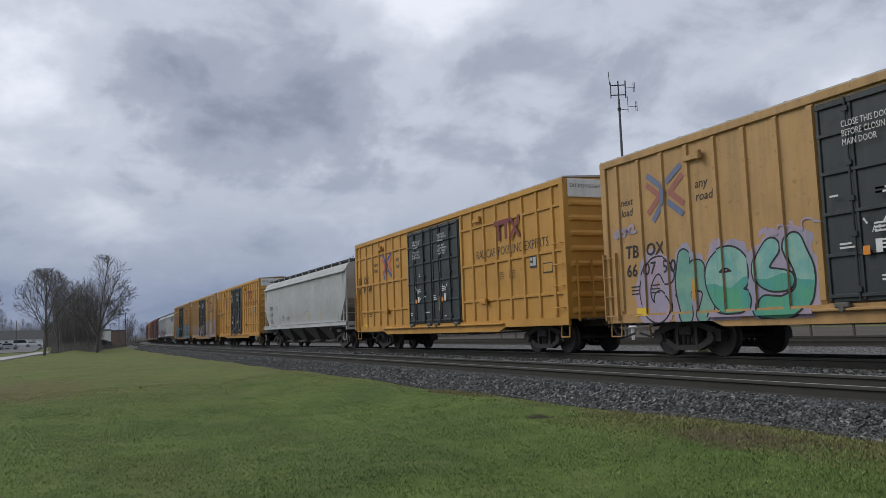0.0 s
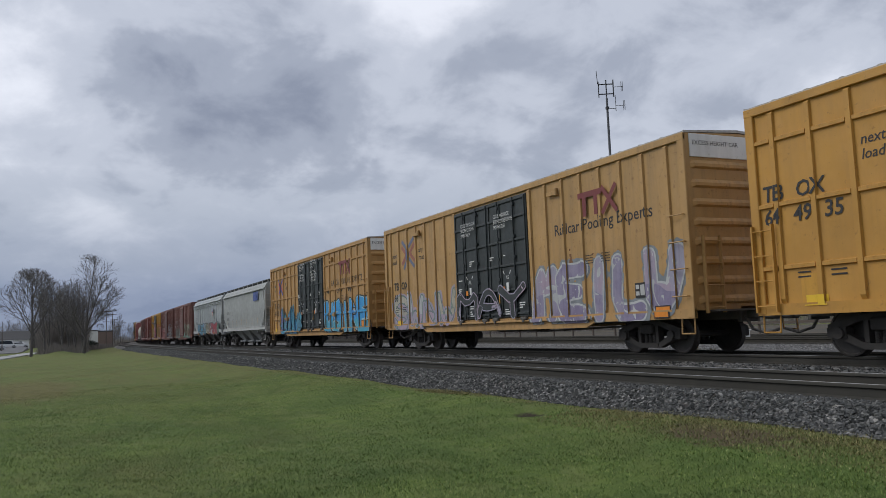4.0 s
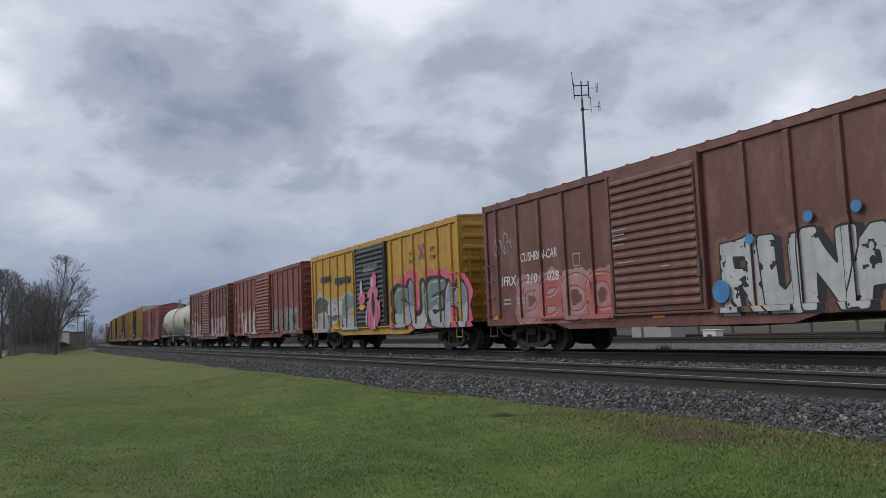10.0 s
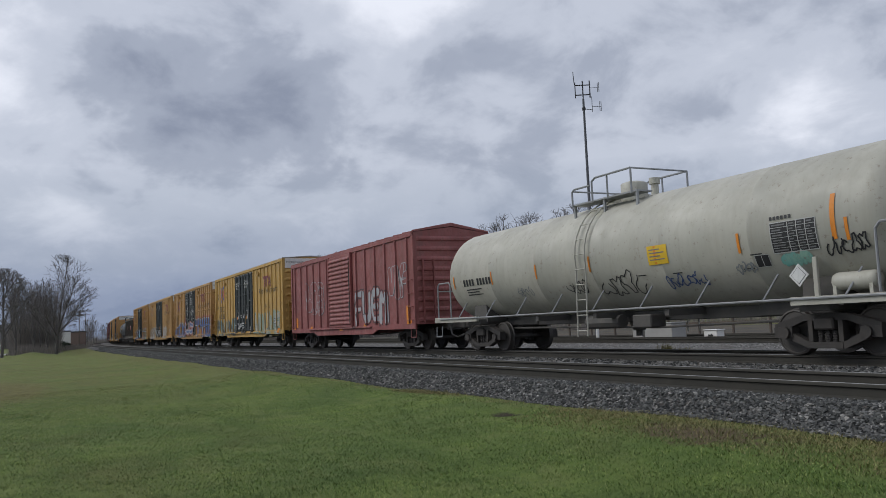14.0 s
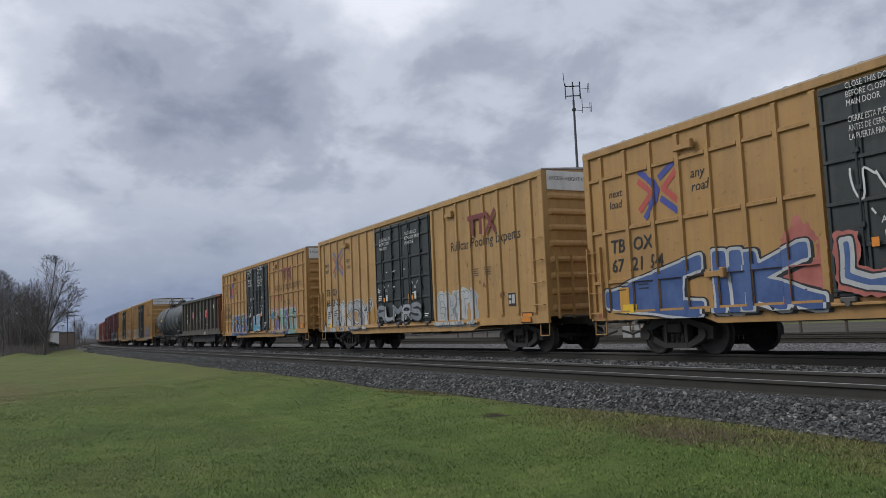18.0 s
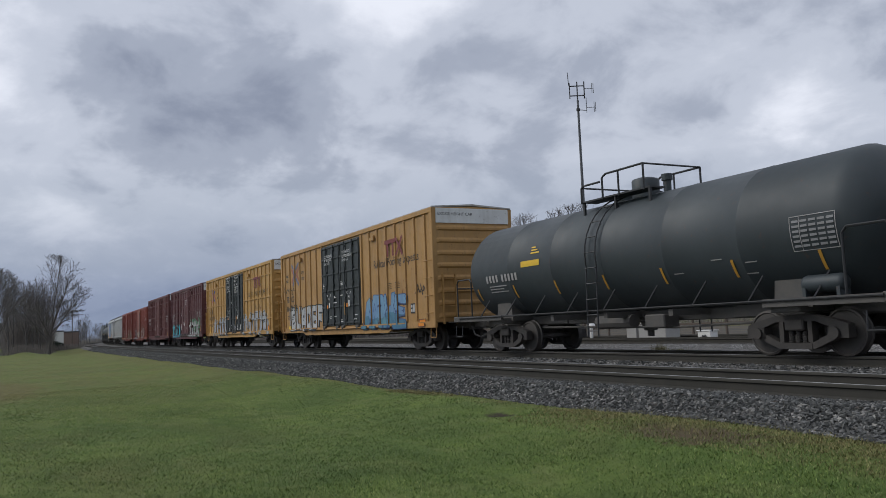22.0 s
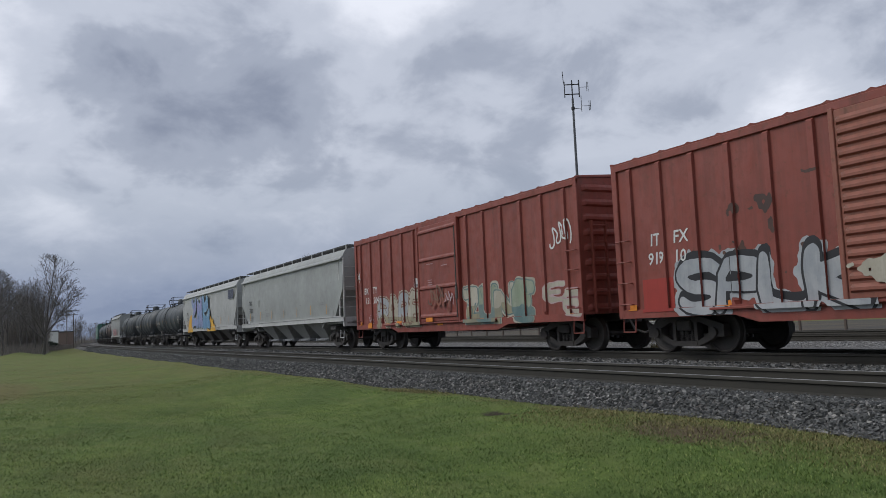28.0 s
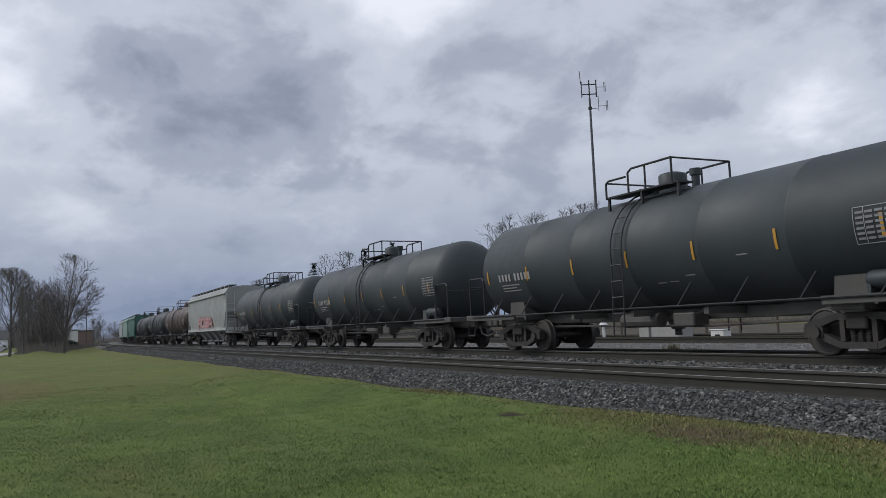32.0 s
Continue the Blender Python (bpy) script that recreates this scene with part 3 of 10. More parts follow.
def facing(sh, name, material):
    """A mesh of flat paint, all faces turned to the lawn."""
    me = bpy.data.meshes.new(name)
    me.from_pydata(sh.v, [], sh.f)
    me.materials.append(material)
    if len(me.polygons) and sum(p.normal.y * p.area for p in me.polygons) > 0:
        me.flip_normals()
    return me


RIBS = {}                          # car: its post places and how proud they stand


def drape(car, y):
    """For paint meant to lie on a ribbed side: the wall, its posts, their depth and the lift off the wall."""
    if car in RIBS:
        posts, deep = RIBS[car]
        if deep - 0.012 < -W - y < deep + 0.03:
            return -W, posts, deep, max(0.003, -W - deep - y + 0.004)
    return None


def quads_on(car, quads, y, material, name):
    """Flat quads of (x, z) corners laid on a side, over its posts where it has any."""
    on = drape(car, y)
    sh = Shape()
    for i, q in enumerate(quads):
        if on:
            f = film(np.array(q), [tuple(range(len(q)))], on[0], on[1], on[2], on[3] + 0.0006 * (i % 3))
            sh.add(f.v, f.f)
        else:
            sh.add([(a, y - 0.0006 * (i % 3), b) for a, b in q], [tuple(range(len(q)))])
    return facing(sh, name, material)


def band_quads(pts, w):
    """The quads of a band of width w along (x, z) points."""
    pts, out = [Vector(p) for p in pts], []
    for p, q in zip(pts, pts[1:]):
        d = (q - p).normalized()
        o, e = Vector((-d.y, d.x)) * (w / 2), d * (w * 0.25)
        out.append([tuple(p - e + o), tuple(p - e - o), tuple(q + e - o), tuple(q + e + o)])
    return out


def write(car, body, x, z, height, material, y=-1.62, bold=0.0, shear=0.0, width=None, name="lettering", label="", ribs=(), depth=0.0, lift=0.004):
    on = drape(car, y)
    if on and not ribs:
        y, ribs, depth, lift = on

    def build():
        co, fs = letters(body, height, bold, shear, width)
        return facing(film(co + (x, z), fs, y, ribs, depth, lift), name, material)

    key = ("write", body, round(x, 3), round(z, 3), height, material.name, y, bold, shear, width, depth, len(ribs))
    return part(name, cached(key, build), car, label or body.replace("\n", " ").lower() + " in painted letters")


def bars(car, rows, material, y=-1.62, name="marking", label="small painted marking"):
    """Writing too small to spell and plain plates, rows of (x, z, width, height): markings joined, plates one by one."""
    def build(some):
        return quads_on(car, [[(x, z), (x + w, z), (x + w, z + hgt), (x, z + hgt)] for x, z, w, hgt in some], y, material, name)

    kind = RIBS[car][0][0] if car in RIBS else None
    if name in ("marking",) and len(rows) > 1:
        ob = part(name, cached(("bars", tuple(rows), material.name, y, kind), lambda: build(rows)), car, label)
        ob["kind"] = "stuff"
        return ob
    for r in rows:
        ob = part(name, cached(("bars", r, material.name, y, kind), lambda: build([r])), car, label)
    return ob


def car_mark(car, x, z, words, height, material, y=-1.62, gap=0.28):
    """A car's painted mark, in groups that keep clear of the posts."""
    for word in words:
        co, _ = letters(word, height)
        write(car, word, x, z, height, material, y=y, bold=0.014, shear=0.10, label="painted car mark")
        x += co[:, 0].max() + gap


SILL = 0.058                       # how far the side sills stand proud
RAILS, BARS = {}, {}               # car: heights of its level rails; half length of the step along its sill
STROKES = {"A": "00 15 26 35 40|12 32", "B": "00 06 36 45 33 03|33 42 41 30 00", "C": "45 36 16 05 01 10 30 41", "D": "00 06 26 45 41 20 00", "E": "46 06 00 40|03 33", "F": "46 06 00|03 33",
           "G": "45 36 16 05 01 10 30 41 43 23", "H": "06 00|46 40|03 43", "I": "26 20", "J": "16 46|36 31 20 10 01", "K": "06 00|46 03 40", "L": "06 00 40", "M": "00 06 23 46 40", "N": "00 06 40 46",
           "O": "16 05 01 10 30 41 45 36 16", "P": "00 06 36 45 44 33 03", "R": "00 06 36 45 44 33 03|23 40", "S": "45 36 16 05 04 13 33 42 41 30 10 01", "T": "06 46|26 20", "U": "06 01 10 30 41 46",
           "V": "06 20 46", "W": "06 10 23 30 46", "X": "06 40|00 46", "Y": "06 23 46|23 20", "Z": "06 46 00 40"}


def lattice(seed, x, z, size):
    """Smooth noise from -1 to 1 over places x, z, with lumps of that size."""
    a, b = x / size, z / size
    i, k = np.floor(a), np.floor(b)
    u, v = a - i, b - k
    u, v = u * u * (3 - 2 * u), v * v * (3 - 2 * v)

    def at(p, q):
        r = np.sin(p * 127.1 + q * 311.7 + seed * 17.3) * 43758.5453
        return 2 * (r - np.floor(r)) - 1

    return (at(i, k) * (1 - u) + at(i + 1, k) * u) * (1 - v) + (at(i, k + 1) * (1 - u) + at(i + 1, k + 1) * u) * v


def rounded(pts, turns=1):
    """Corners of an open line cut off, its ends kept."""
    for _ in range(turns):
        out = [pts[0]]
        for a, b in zip(pts, pts[1:]):
            out += [(0.75 * a[0] + 0.25 * b[0], 0.75 * a[1] + 0.25 * b[1]), (0.25 * a[0] + 0.75 * b[0], 0.25 * a[1] + 0.75 * b[1])]
        pts = out + [pts[-1]]
    return pts


def reach(lines, x, z, power=2.0):
    """How far places lie from fat lines of (x, z, radius), below zero inside."""
    best = np.full(x.shape, 9.0)
    for line in lines:
        for (ax, az, ar), (bx, bz, br) in zip(line, line[1:]):
            dx, dz = bx - ax, bz - az
            t = np.clip(((x - ax) * dx + (z - az) * dz) / max(1e-6, dx * dx + dz * dz), 0, 1)
            ex, ez = np.abs(x - ax - t * dx), np.abs(z - az - t * dz)
            best = np.minimum(best, (ex ** power + ez ** power) ** (1 / power) - ar - t * (br - ar))
    return best


def coat(field, xs, zs, y, lift, name, material, ribs=(), depth=0.0, rails=(), bar=0.0):
    """A coat of paint where the field is below zero, laid over posts, rails and sill."""
    inside = field < 0
    a, b, c, d = inside[:-1, :-1], inside[:-1, 1:], inside[1:, 1:], inside[1:, :-1]
    total = a.astype(int) + b + c + d
    xm, zm = (xs[:-1] + xs[1:]) / 2, (zs[:-1] + zs[1:]) / 2
    up = np.zeros(total.shape)
    if ribs:
        for z in rails:
            up[np.abs(zm - z) < 0.055, :] = 0.05
        for r0, r1 in ribs:
            up[:, (xm > r0) & (xm < r1)] = depth
        up[zm < 1.02, :] = SILL
        if bar:
            up[np.ix_(np.abs(zm - 0.957) < 0.04, np.abs(xm) < bar)] = 0.145
    sh = Shape()
    for j in range(len(zm)):
        row, lifted = total[j], up[j]
        i = 0
        while i < len(xm):
            if row[i] == 0:
                i += 1
                continue
            k, yy = i, y - lifted[i] - lift
            if row[i] == 4:
                while k + 1 < len(xm) and row[k + 1] == 4 and lifted[k + 1] == lifted[i]:
                    k += 1
                sh.add([(xs[i], yy, zs[j]), (xs[k + 1], yy, zs[j]), (xs[k + 1], yy, zs[j + 1]), (xs[i], yy, zs[j + 1])], [(0, 1, 2, 3)])
            else:
                ring = [(xs[i], zs[j], field[j, i]), (xs[i + 1], zs[j], field[j, i + 1]), (xs[i + 1], zs[j + 1], field[j + 1, i + 1]), (xs[i], zs[j + 1], field[j + 1, i])]
                out = []
                for (px, pz, pf), (qx, qz, qf) in zip(ring, ring[1:] + ring[:1]):
                    if pf < 0:
                        out.append((px, yy, pz))
                    if (pf < 0) != (qf < 0):
                        t = pf / (pf - qf)
                        out.append((px + t * (qx - px), yy, pz + t * (qz - pz)))
                if len(out) > 2:
                    sh.add(out, [tuple(range(len(out)))])
            i = k + 1
    return facing(sh, name, material) if sh.f else None


def piece(car, word, x0, x1, z0, z1, fills, edge, y=-1.62, ribs=(), depth=0.0, weight=0.13, line=0.045, halo=None, haze=0.12, low=None, split=0.45, rim=None, shade=None, throw=(0.10, -0.08), shine=None,
          square=2.0, soft=1, seed=1, lean=0.0, sway=0.05, spikes=0.0, wear=0.0, dots=None, label="", strokes_of=None, tight=1.0, rim_width=0.045, cuts=0.024):
    """A sprayed word: fat letters that jostle one another, with contours, thrown shade, highlights, two-tone fills and a ragged halo."""
    hgt, n = z1 - z0, len(strokes_of or word)
    if not strokes_of:
        weight, line = 0.95 * weight, 1.15 * line
    wid = (x1 - x0) / n
    step = 0.036
    rails = RAILS.get(car, ())
    bar = BARS.get(car, 0.0)
    where = dict(ribs=ribs, depth=depth, rails=rails, bar=bar)
    foot = 0.83 if ribs else z0 - 0.3
    letters_ = []
    for i in range(n):
        r = random.Random(seed * 131 + i)
        rad = weight * hgt * r.uniform(0.92, 1.1)
        turn, drop, tall = r.uniform(-0.07, 0.07), r.uniform(-0.5, 0.5) * sway * hgt, 1 + r.uniform(-1.0, 1.0) * sway
        if strokes_of:
            lines = [[(px, pz, rad) for px, pz in rounded(list(l), soft)] for l in strokes_of[i]]
        else:
            lines = []
            w, cx, cz = max(0.12, wid * tight * r.uniform(1.0, 1.12) - 2 * rad * 0.92), x0 + wid * (i + 0.5), z0 + hgt / 2 + drop
            for raw in STROKES[word[i]].split("|"):
                pts = [(int(q[0]) / 4 - 0.5, int(q[1]) / 6 - 0.5) for q in raw.split()]
                pts = [(a * w, b * (hgt * tall - 2 * rad)) for a, b in rounded(pts, soft)]
                pts = [(cx + a * math.cos(turn) - b * math.sin(turn) + lean * b, cz + b * math.cos(turn) + a * math.sin(turn)) for a, b in pts]
                ln = [(a, b, rad * (1 + 0.22 * math.sin(3.1 * a + 2.3 * b + seed + i))) for a, b in pts]
                if spikes:
                    for end, nxt in ((0, 1), (-1, -2)):
                        v = Vector((ln[end][0] - ln[nxt][0], ln[end][1] - ln[nxt][1])).normalized() * spikes * hgt * r.uniform(0.4, 1.2)
                        v.rotate(Matrix.Rotation(r.uniform(-0.7, 0.7), 2))
                        tip = (ln[end][0] + v.x, ln[end][1] + v.y, 0.01)
                        ln = [tip] + ln if end == 0 else ln + [tip]
                lines.append(ln)
        letters_.append(lines)
    pad = 0.30 + haze + spikes * hgt

    def sheet(lines):
        px, pz = [q[0] for l in lines for q in l], [q[1] for l in lines for q in l]
        m = pad + weight * hgt
        xs = np.arange(min(px) - m, max(px) + m, step)
        zs = np.arange(max(min(pz) - m, foot), max(pz) + m, step)
        gx, gz = np.meshgrid(xs, zs)
        wx = gx + 0.035 * hgt * lattice(seed + 3, gx, gz, 0.45 * hgt)
        wz = gz + 0.035 * hgt * lattice(seed + 5, gx, gz, 0.45 * hgt)
        return xs, zs, gx, gz, reach(lines, wx, wz, square)

    everything = [l for ls in letters_ for l in ls]
    xs, zs, gx, gz, f = sheet(everything)
    if halo:
        rag = haze * (0.75 + 0.45 * lattice(seed + 7, gx, gz, 0.30) + 0.4 * lattice(seed + 8, gx, gz, 0.11))
        base = coat(f - line - rag, xs, zs, y, 0.003, "graffiti", halo, **where)
    else:
        base = coat(f - line, xs, zs, y, 0.004, "graffiti", edge, **where)
    ob = part("graffiti", base, car, label or "large sprayed graffiti letters")
    if shade:
        thrown = np.minimum.reduce([reach(everything, gx - throw[0] * u, gz - throw[1] * u, square) for u in (0.34, 0.67, 1.0)])
        me = coat(thrown - line * 0.8, xs, zs, y, 0.0045, "letter_shadow", shade, **where)
        part("letter_shadow", me, ob)
    for i, lines in enumerate(letters_):
        lift = 0.006 + 0.0013 * i
        xs, zs, gx, gz, f = sheet(lines)
        flake = lattice(seed + 11, gx, gz, 0.16) + 0.6 * lattice(seed + 12, gx, gz, 0.06)
        worn = np.where(flake > 1.25 - wear, 0.02, -0.5) if wear else np.full(f.shape, -9.0)
        layers = [("letter_edge", f - line, edge), ("letter", np.maximum(f, worn), rim or fills[i % len(fills)])]
        if rim:
            layers.append(("letter_face", f + rim_width, fills[i % len(fills)]))
        if low:
            cut = gz - (z0 + hgt * split) - 0.12 * hgt * lattice(seed + 15, gx, gz, 0.5)
            layers.append(("letter_foot", np.maximum(np.maximum(f + (rim_width if rim else 0.0), cut), worn), low[i % len(low)]))
        if shine:
            slope_x, slope_z = np.gradient(f, axis=1) / step, np.gradient(f, axis=0) / step
            layers.append(("letter_shine", np.maximum(np.abs(f + 0.34 * weight * hgt) - 0.022, 0.72 + (0.6 * slope_x - 0.8 * slope_z)), shine))
        if cuts and not strokes_of:
            vein = np.abs(lattice(seed + 31, gx + 0.4 * gz, gz, 0.44)) * 0.30 - cuts
            layers.append(("letter_cut", np.maximum(np.maximum(vein, f + 0.015), 0.1 - lattice(seed + 33, gx, gz, 0.35)), edge))
        if dots:
            layers.append(("letter_dots", np.maximum(f + 0.03, 0.55 - lattice(seed + 21, gx, gz, 0.17)), dots))
        for q, (nm, field, mat) in enumerate(layers):
            me = coat(field, xs, zs, y, lift + 0.00025 * q, nm, mat, **where)
            if me:
                layer = part(nm, me, ob)
                if nm in ("letter_cut", "letter_dots"):
                    tagged(layer, kind="stuff")
    return ob


def stain(car, x0, x1, z0, z1, material, seed, much=0.0, size=0.45, name="stain", label="", y=-1.60, ribs=(), depth=0.0):
    """Flaked or rusted paint in ragged patches, thinning out towards the rim."""
    xs, zs = np.arange(x0, x1, 0.036), np.arange(z0, z1, 0.036)
    gx, gz = np.meshgrid(xs, zs)
    rim = np.maximum(np.abs(gx - (x0 + x1) / 2) / (x1 - x0), np.abs(gz - (z0 + z1) / 2) / (z1 - z0)) * 2
    rough = lattice(seed, gx, gz, size) + 0.6 * lattice(seed + 1, gx, gz, size * 0.45) + 0.45 * lattice(seed + 2, gx, gz, size * 0.2)
    me = coat(1.5 * rim ** 3 - rough - much, xs, zs, y, 0.0042, name, material, ribs=ribs, depth=depth, rails=RAILS.get(car, ()), bar=BARS.get(car, 0.0))
    if me:
        ob = part(name, me, car, label)
        ob["kind"] = "stuff"


def wild(car, x0, x1, z0, z1, colours, edge, seed, n=30, y=-1.62, ribs=(), depth=0.0, label="", reach=1.0):
    """A wild sprayed piece: curved blades and hooks that cross one another, each with a dark edge."""
    rng = random.Random(seed)
    hgt = z1 - z0

    def blade(cx, cz, a, length, w, bend, grow):
        left, right = [], []
        m = 9
        for i in range(m + 1):
            u = i / m
            d = (u - 0.5) * length
            t = a + bend * (u - 0.5)
            px, pz = cx + d * math.cos(t) - bend * 0.22 * length * math.cos(a + 1.57) * (4 * (u - 0.5) ** 2), cz + d * math.sin(t) - bend * 0.22 * length * math.sin(a + 1.57) * (4 * (u - 0.5) ** 2)
            hw = (w * (0.35 + 0.65 * math.sin(math.pi * min(1.0, u * 1.25))) * (1.0 if u < 0.8 else (1 - u) / 0.2)) / 2 + grow
            o = Vector((-math.sin(t), math.cos(t))) * hw
            left.append((px + o.x, pz + o.y))
            right.append((px - o.x, pz - o.y))
        pts = np.array(left + right)
        pts[:, 1] = np.maximum(pts[:, 1], 0.84)
        return pts, [(i, i + 1, m + 2 + i, m + 1 + i) for i in range(m)]

    sheets = {}
    for i in range(n):
        u = (i * 0.618 + rng.uniform(-0.06, 0.06)) % 1.0
        cx = x0 + (x1 - x0) * (0.06 + 0.88 * u)
        cz = z0 + hgt * rng.uniform(0.12, 0.70)
        a = rng.choice((1.2, 1.9, 0.7, 2.4, 0.25, 1.57)) + rng.uniform(-0.25, 0.25)
        length = hgt * rng.uniform(0.55, 1.0) * reach
        spec = (cx, cz, a, length, hgt * rng.uniform(0.18, 0.34) * (1.5 if i < n // 3 else 1.0), rng.uniform(-1.7, 1.7))
        for mat, grow, lift in ((edge, 0.03, 0.0), (colours[i % len(colours)], 0.0, 0.0006), (colours[(i + 2) % len(colours)], -0.055, 0.0012)):
            s = sheets.setdefault(mat.name, (Shape(), mat))[0]
            co, fs = blade(*spec, grow)
            s.add(*(lambda q: (q.v, q.f))(film(co, fs, y, ribs, depth, 0.005 + 0.0012 * i + lift * 0.6)))
    for nm, (sh, mat) in sheets.items():
        ob = part("graffiti", cached(("wild", seed, x0, z0, nm), lambda: facing(sh, "graffiti", mat)), car, label or "wild sprayed graffiti of crossing hooked shapes")
        ob["kind"] = "stuff"


def wheelset_mesh():
    sh = Shape()
    sh.tube((0, -0.95, 0), (0, 0.95, 0), 0.075, n=10)
    prof = [(0.05, 0.0), (0.10, 0.15), (0.40, 0.13), (0.42, 0.15), (0.457, 0.14), (0.460, 0.02), (0.485, 0.0), (0.485, -0.02), (0.40, -0.015), (0.36, 0.03), (0.16, 0.05), (0.05, 0.0)]
    n = 22
    for side in (-1, 1):
        rings = [[(r * math.cos(2 * math.pi * i / n), side * (0.68 + o), r * math.sin(2 * math.pi * i / n)) for i in range(n)] for r, o in prof]
        sh.loft(rings, True, False)
        for i in range(4):
            t = 2 * math.pi * i / 4
            c = (0.25 * math.cos(t), side * 0.745, 0.25 * math.sin(t))
            sh.tube(c, (c[0], side * 0.765, c[2]), 0.03, n=6)
    return sh.mesh("wheelset", WHEEL, 35)


def side_frame_mesh():
    sh = Shape()
    outer = [(-1.16, 0.62), (-1.16, 0.38), (-0.86, 0.34), (-0.62, 0.30), (-0.36, 0.16), (0.36, 0.16), (0.62, 0.30), (0.86, 0.34), (1.16, 0.38), (1.16, 0.62), (0.95, 0.68), (0.42, 0.80), (-0.42, 0.80), (-0.95, 0.68)]
    holes_l = [(-0.80, 0.56), (-0.78, 0.44), (-0.62, 0.42), (-0.42, 0.32), (-0.38, 0.34), (-0.38, 0.66), (-0.46, 0.68)]
    # top chord, bottom chord, columns and pedestals, leaving the openings free
    sh.prism([(-1.16, 0.62), (-1.16, 0.52), (-0.80, 0.56), (-0.46, 0.68), (0.46, 0.68), (0.80, 0.56), (1.16, 0.52), (1.16, 0.62), (0.95, 0.69), (0.42, 0.81), (-0.42, 0.81), (-0.95, 0.69)], -0.09, 0.09)
    for m in (-1, 1):
        sh.prism([(m * 1.17, 0.56), (m * 1.17, 0.36), (m * 0.74, 0.36), (m * 0.74, 0.56)][::m], -0.11, 0.11)
        sh.prism([(m * 0.90, 0.44), (m * 0.86, 0.33), (m * 0.40, 0.15), (m * 0.30, 0.15), (m * 0.30, 0.27), (m * 0.42, 0.29), (m * 0.78, 0.46)][::m], -0.09, 0.09)
        sh.prism([(m * 0.38, 0.28), (m * 0.28, 0.28), (m * 0.28, 0.70), (m * 0.38, 0.70)][::m], -0.09, 0.09)
        sh.tube((m * 0.89, -0.17, 0.457), (m * 0.89, 0.10, 0.457), 0.115, n=10)
    sh.prism([(-0.36, 0.15), (0.36, 0.15), (0.36, 0.27), (-0.36, 0.27)], -0.10, 0.10)
    return sh.mesh("side_frame", TRUCK)


def spring_mesh():
    sh = Shape()
    rings = [(0.045, 0.27)] + [(r, 0.275 + 0.045 * k + d) for k in range(5) for r, d in ((0.062, 0.0), (0.062, 0.022), (0.048, 0.028), (0.048, 0.040))]
    sh.loft([[(r * math.cos(0.785 * i), r * math.sin(0.785 * i), z) for i in range(8)] for r, z in rings], True, True)
    return sh.mesh("spring", TRUCK)


def build_truck(car, x):
    truck = part("truck", cached("bolster", lambda: Shape().box(-0.22, 0.22, -1.15, 1.15, 0.5, 0.74, 0.03).box(-0.12, 0.12, -0.25, 0.25, 0.70, 0.95, 0.02).mesh("bolster", TRUCK)), car, "cast steel truck, dark with grime", (x, 0, 0))
    for side in (-1, 1):
        part("side_frame", cached("side_frame", side_frame_mesh), truck, at=(0, side * 1.0, 0))
        for k in (-0.16, 0.0, 0.16):
            part("spring", cached("spring", spring_mesh), truck, at=(k, side * 1.0, 0))
    for k in (-0.89, 0.89):
        w = part("wheelset", cached("wheelset", wheelset_mesh), truck, at=(k, 0, 0.457))
        WHEELSETS.setdefault(car, []).append(w)
    return truck


WHEELSETS = {}
CARS = []


def coupler_mesh():
    sh = Shape()
    sh.box(-0.05, 0.55, -0.09, 0.09, 0.80, 0.98, 0.02)
    sh.box(0.5, 0.82, -0.16, 0.16, 0.76, 1.02, 0.05)
    sh.box(-0.12, 0.0, -0.28, 0.28, 0.72, 1.10, 0.02)
    sh.pipe([(0.1, -0.25, 0.85), (0.35, -0.3, 0.55), (0.7, -0.26, 0.45), (0.95, -0.1, 0.55)], 0.032, 6)
    return sh.mesh("coupler", UNDER)


def ladder_mesh(width, z0, z1, rungs, material, out=0.09):
    """A ladder on the side facing the lawn, its plane at y = 0."""
    sh = Shape()
    for x in (0, width):
        sh.box(x - 0.02, x + 0.02, -out, 0.0, z0, z1)
    for i in range(rungs):
        z = z0 + 0.12 + (z1 - z0 - 0.24) * i / max(1, rungs - 1)
        sh.tube((0, -out * 0.8, z), (width, -out * 0.8, z), 0.013, n=6)
    return sh.mesh("ladder", material)


def grabs(car, x, y, z, width, n, step, material, turn=0, out=0.075):
    """Grab irons one above the other."""
    me = cached(("grab", width, material.name), lambda: Shape().pipe([(0, 0, 0), (0, -out, 0), (width, -out, 0), (width, 0, 0)], 0.015, 5).mesh("grab_iron", material))
    for i in range(n):
        part("grab_iron", me, car, at=(x, y, z + i * step), turn=turn)


def step_mesh(material):
    return Shape().pipe([(0, 0, 0.35), (0, -0.02, 0.0), (0.42, -0.02, 0.0), (0.42, 0, 0.35)], 0.018, 6).mesh("sill_step", material)


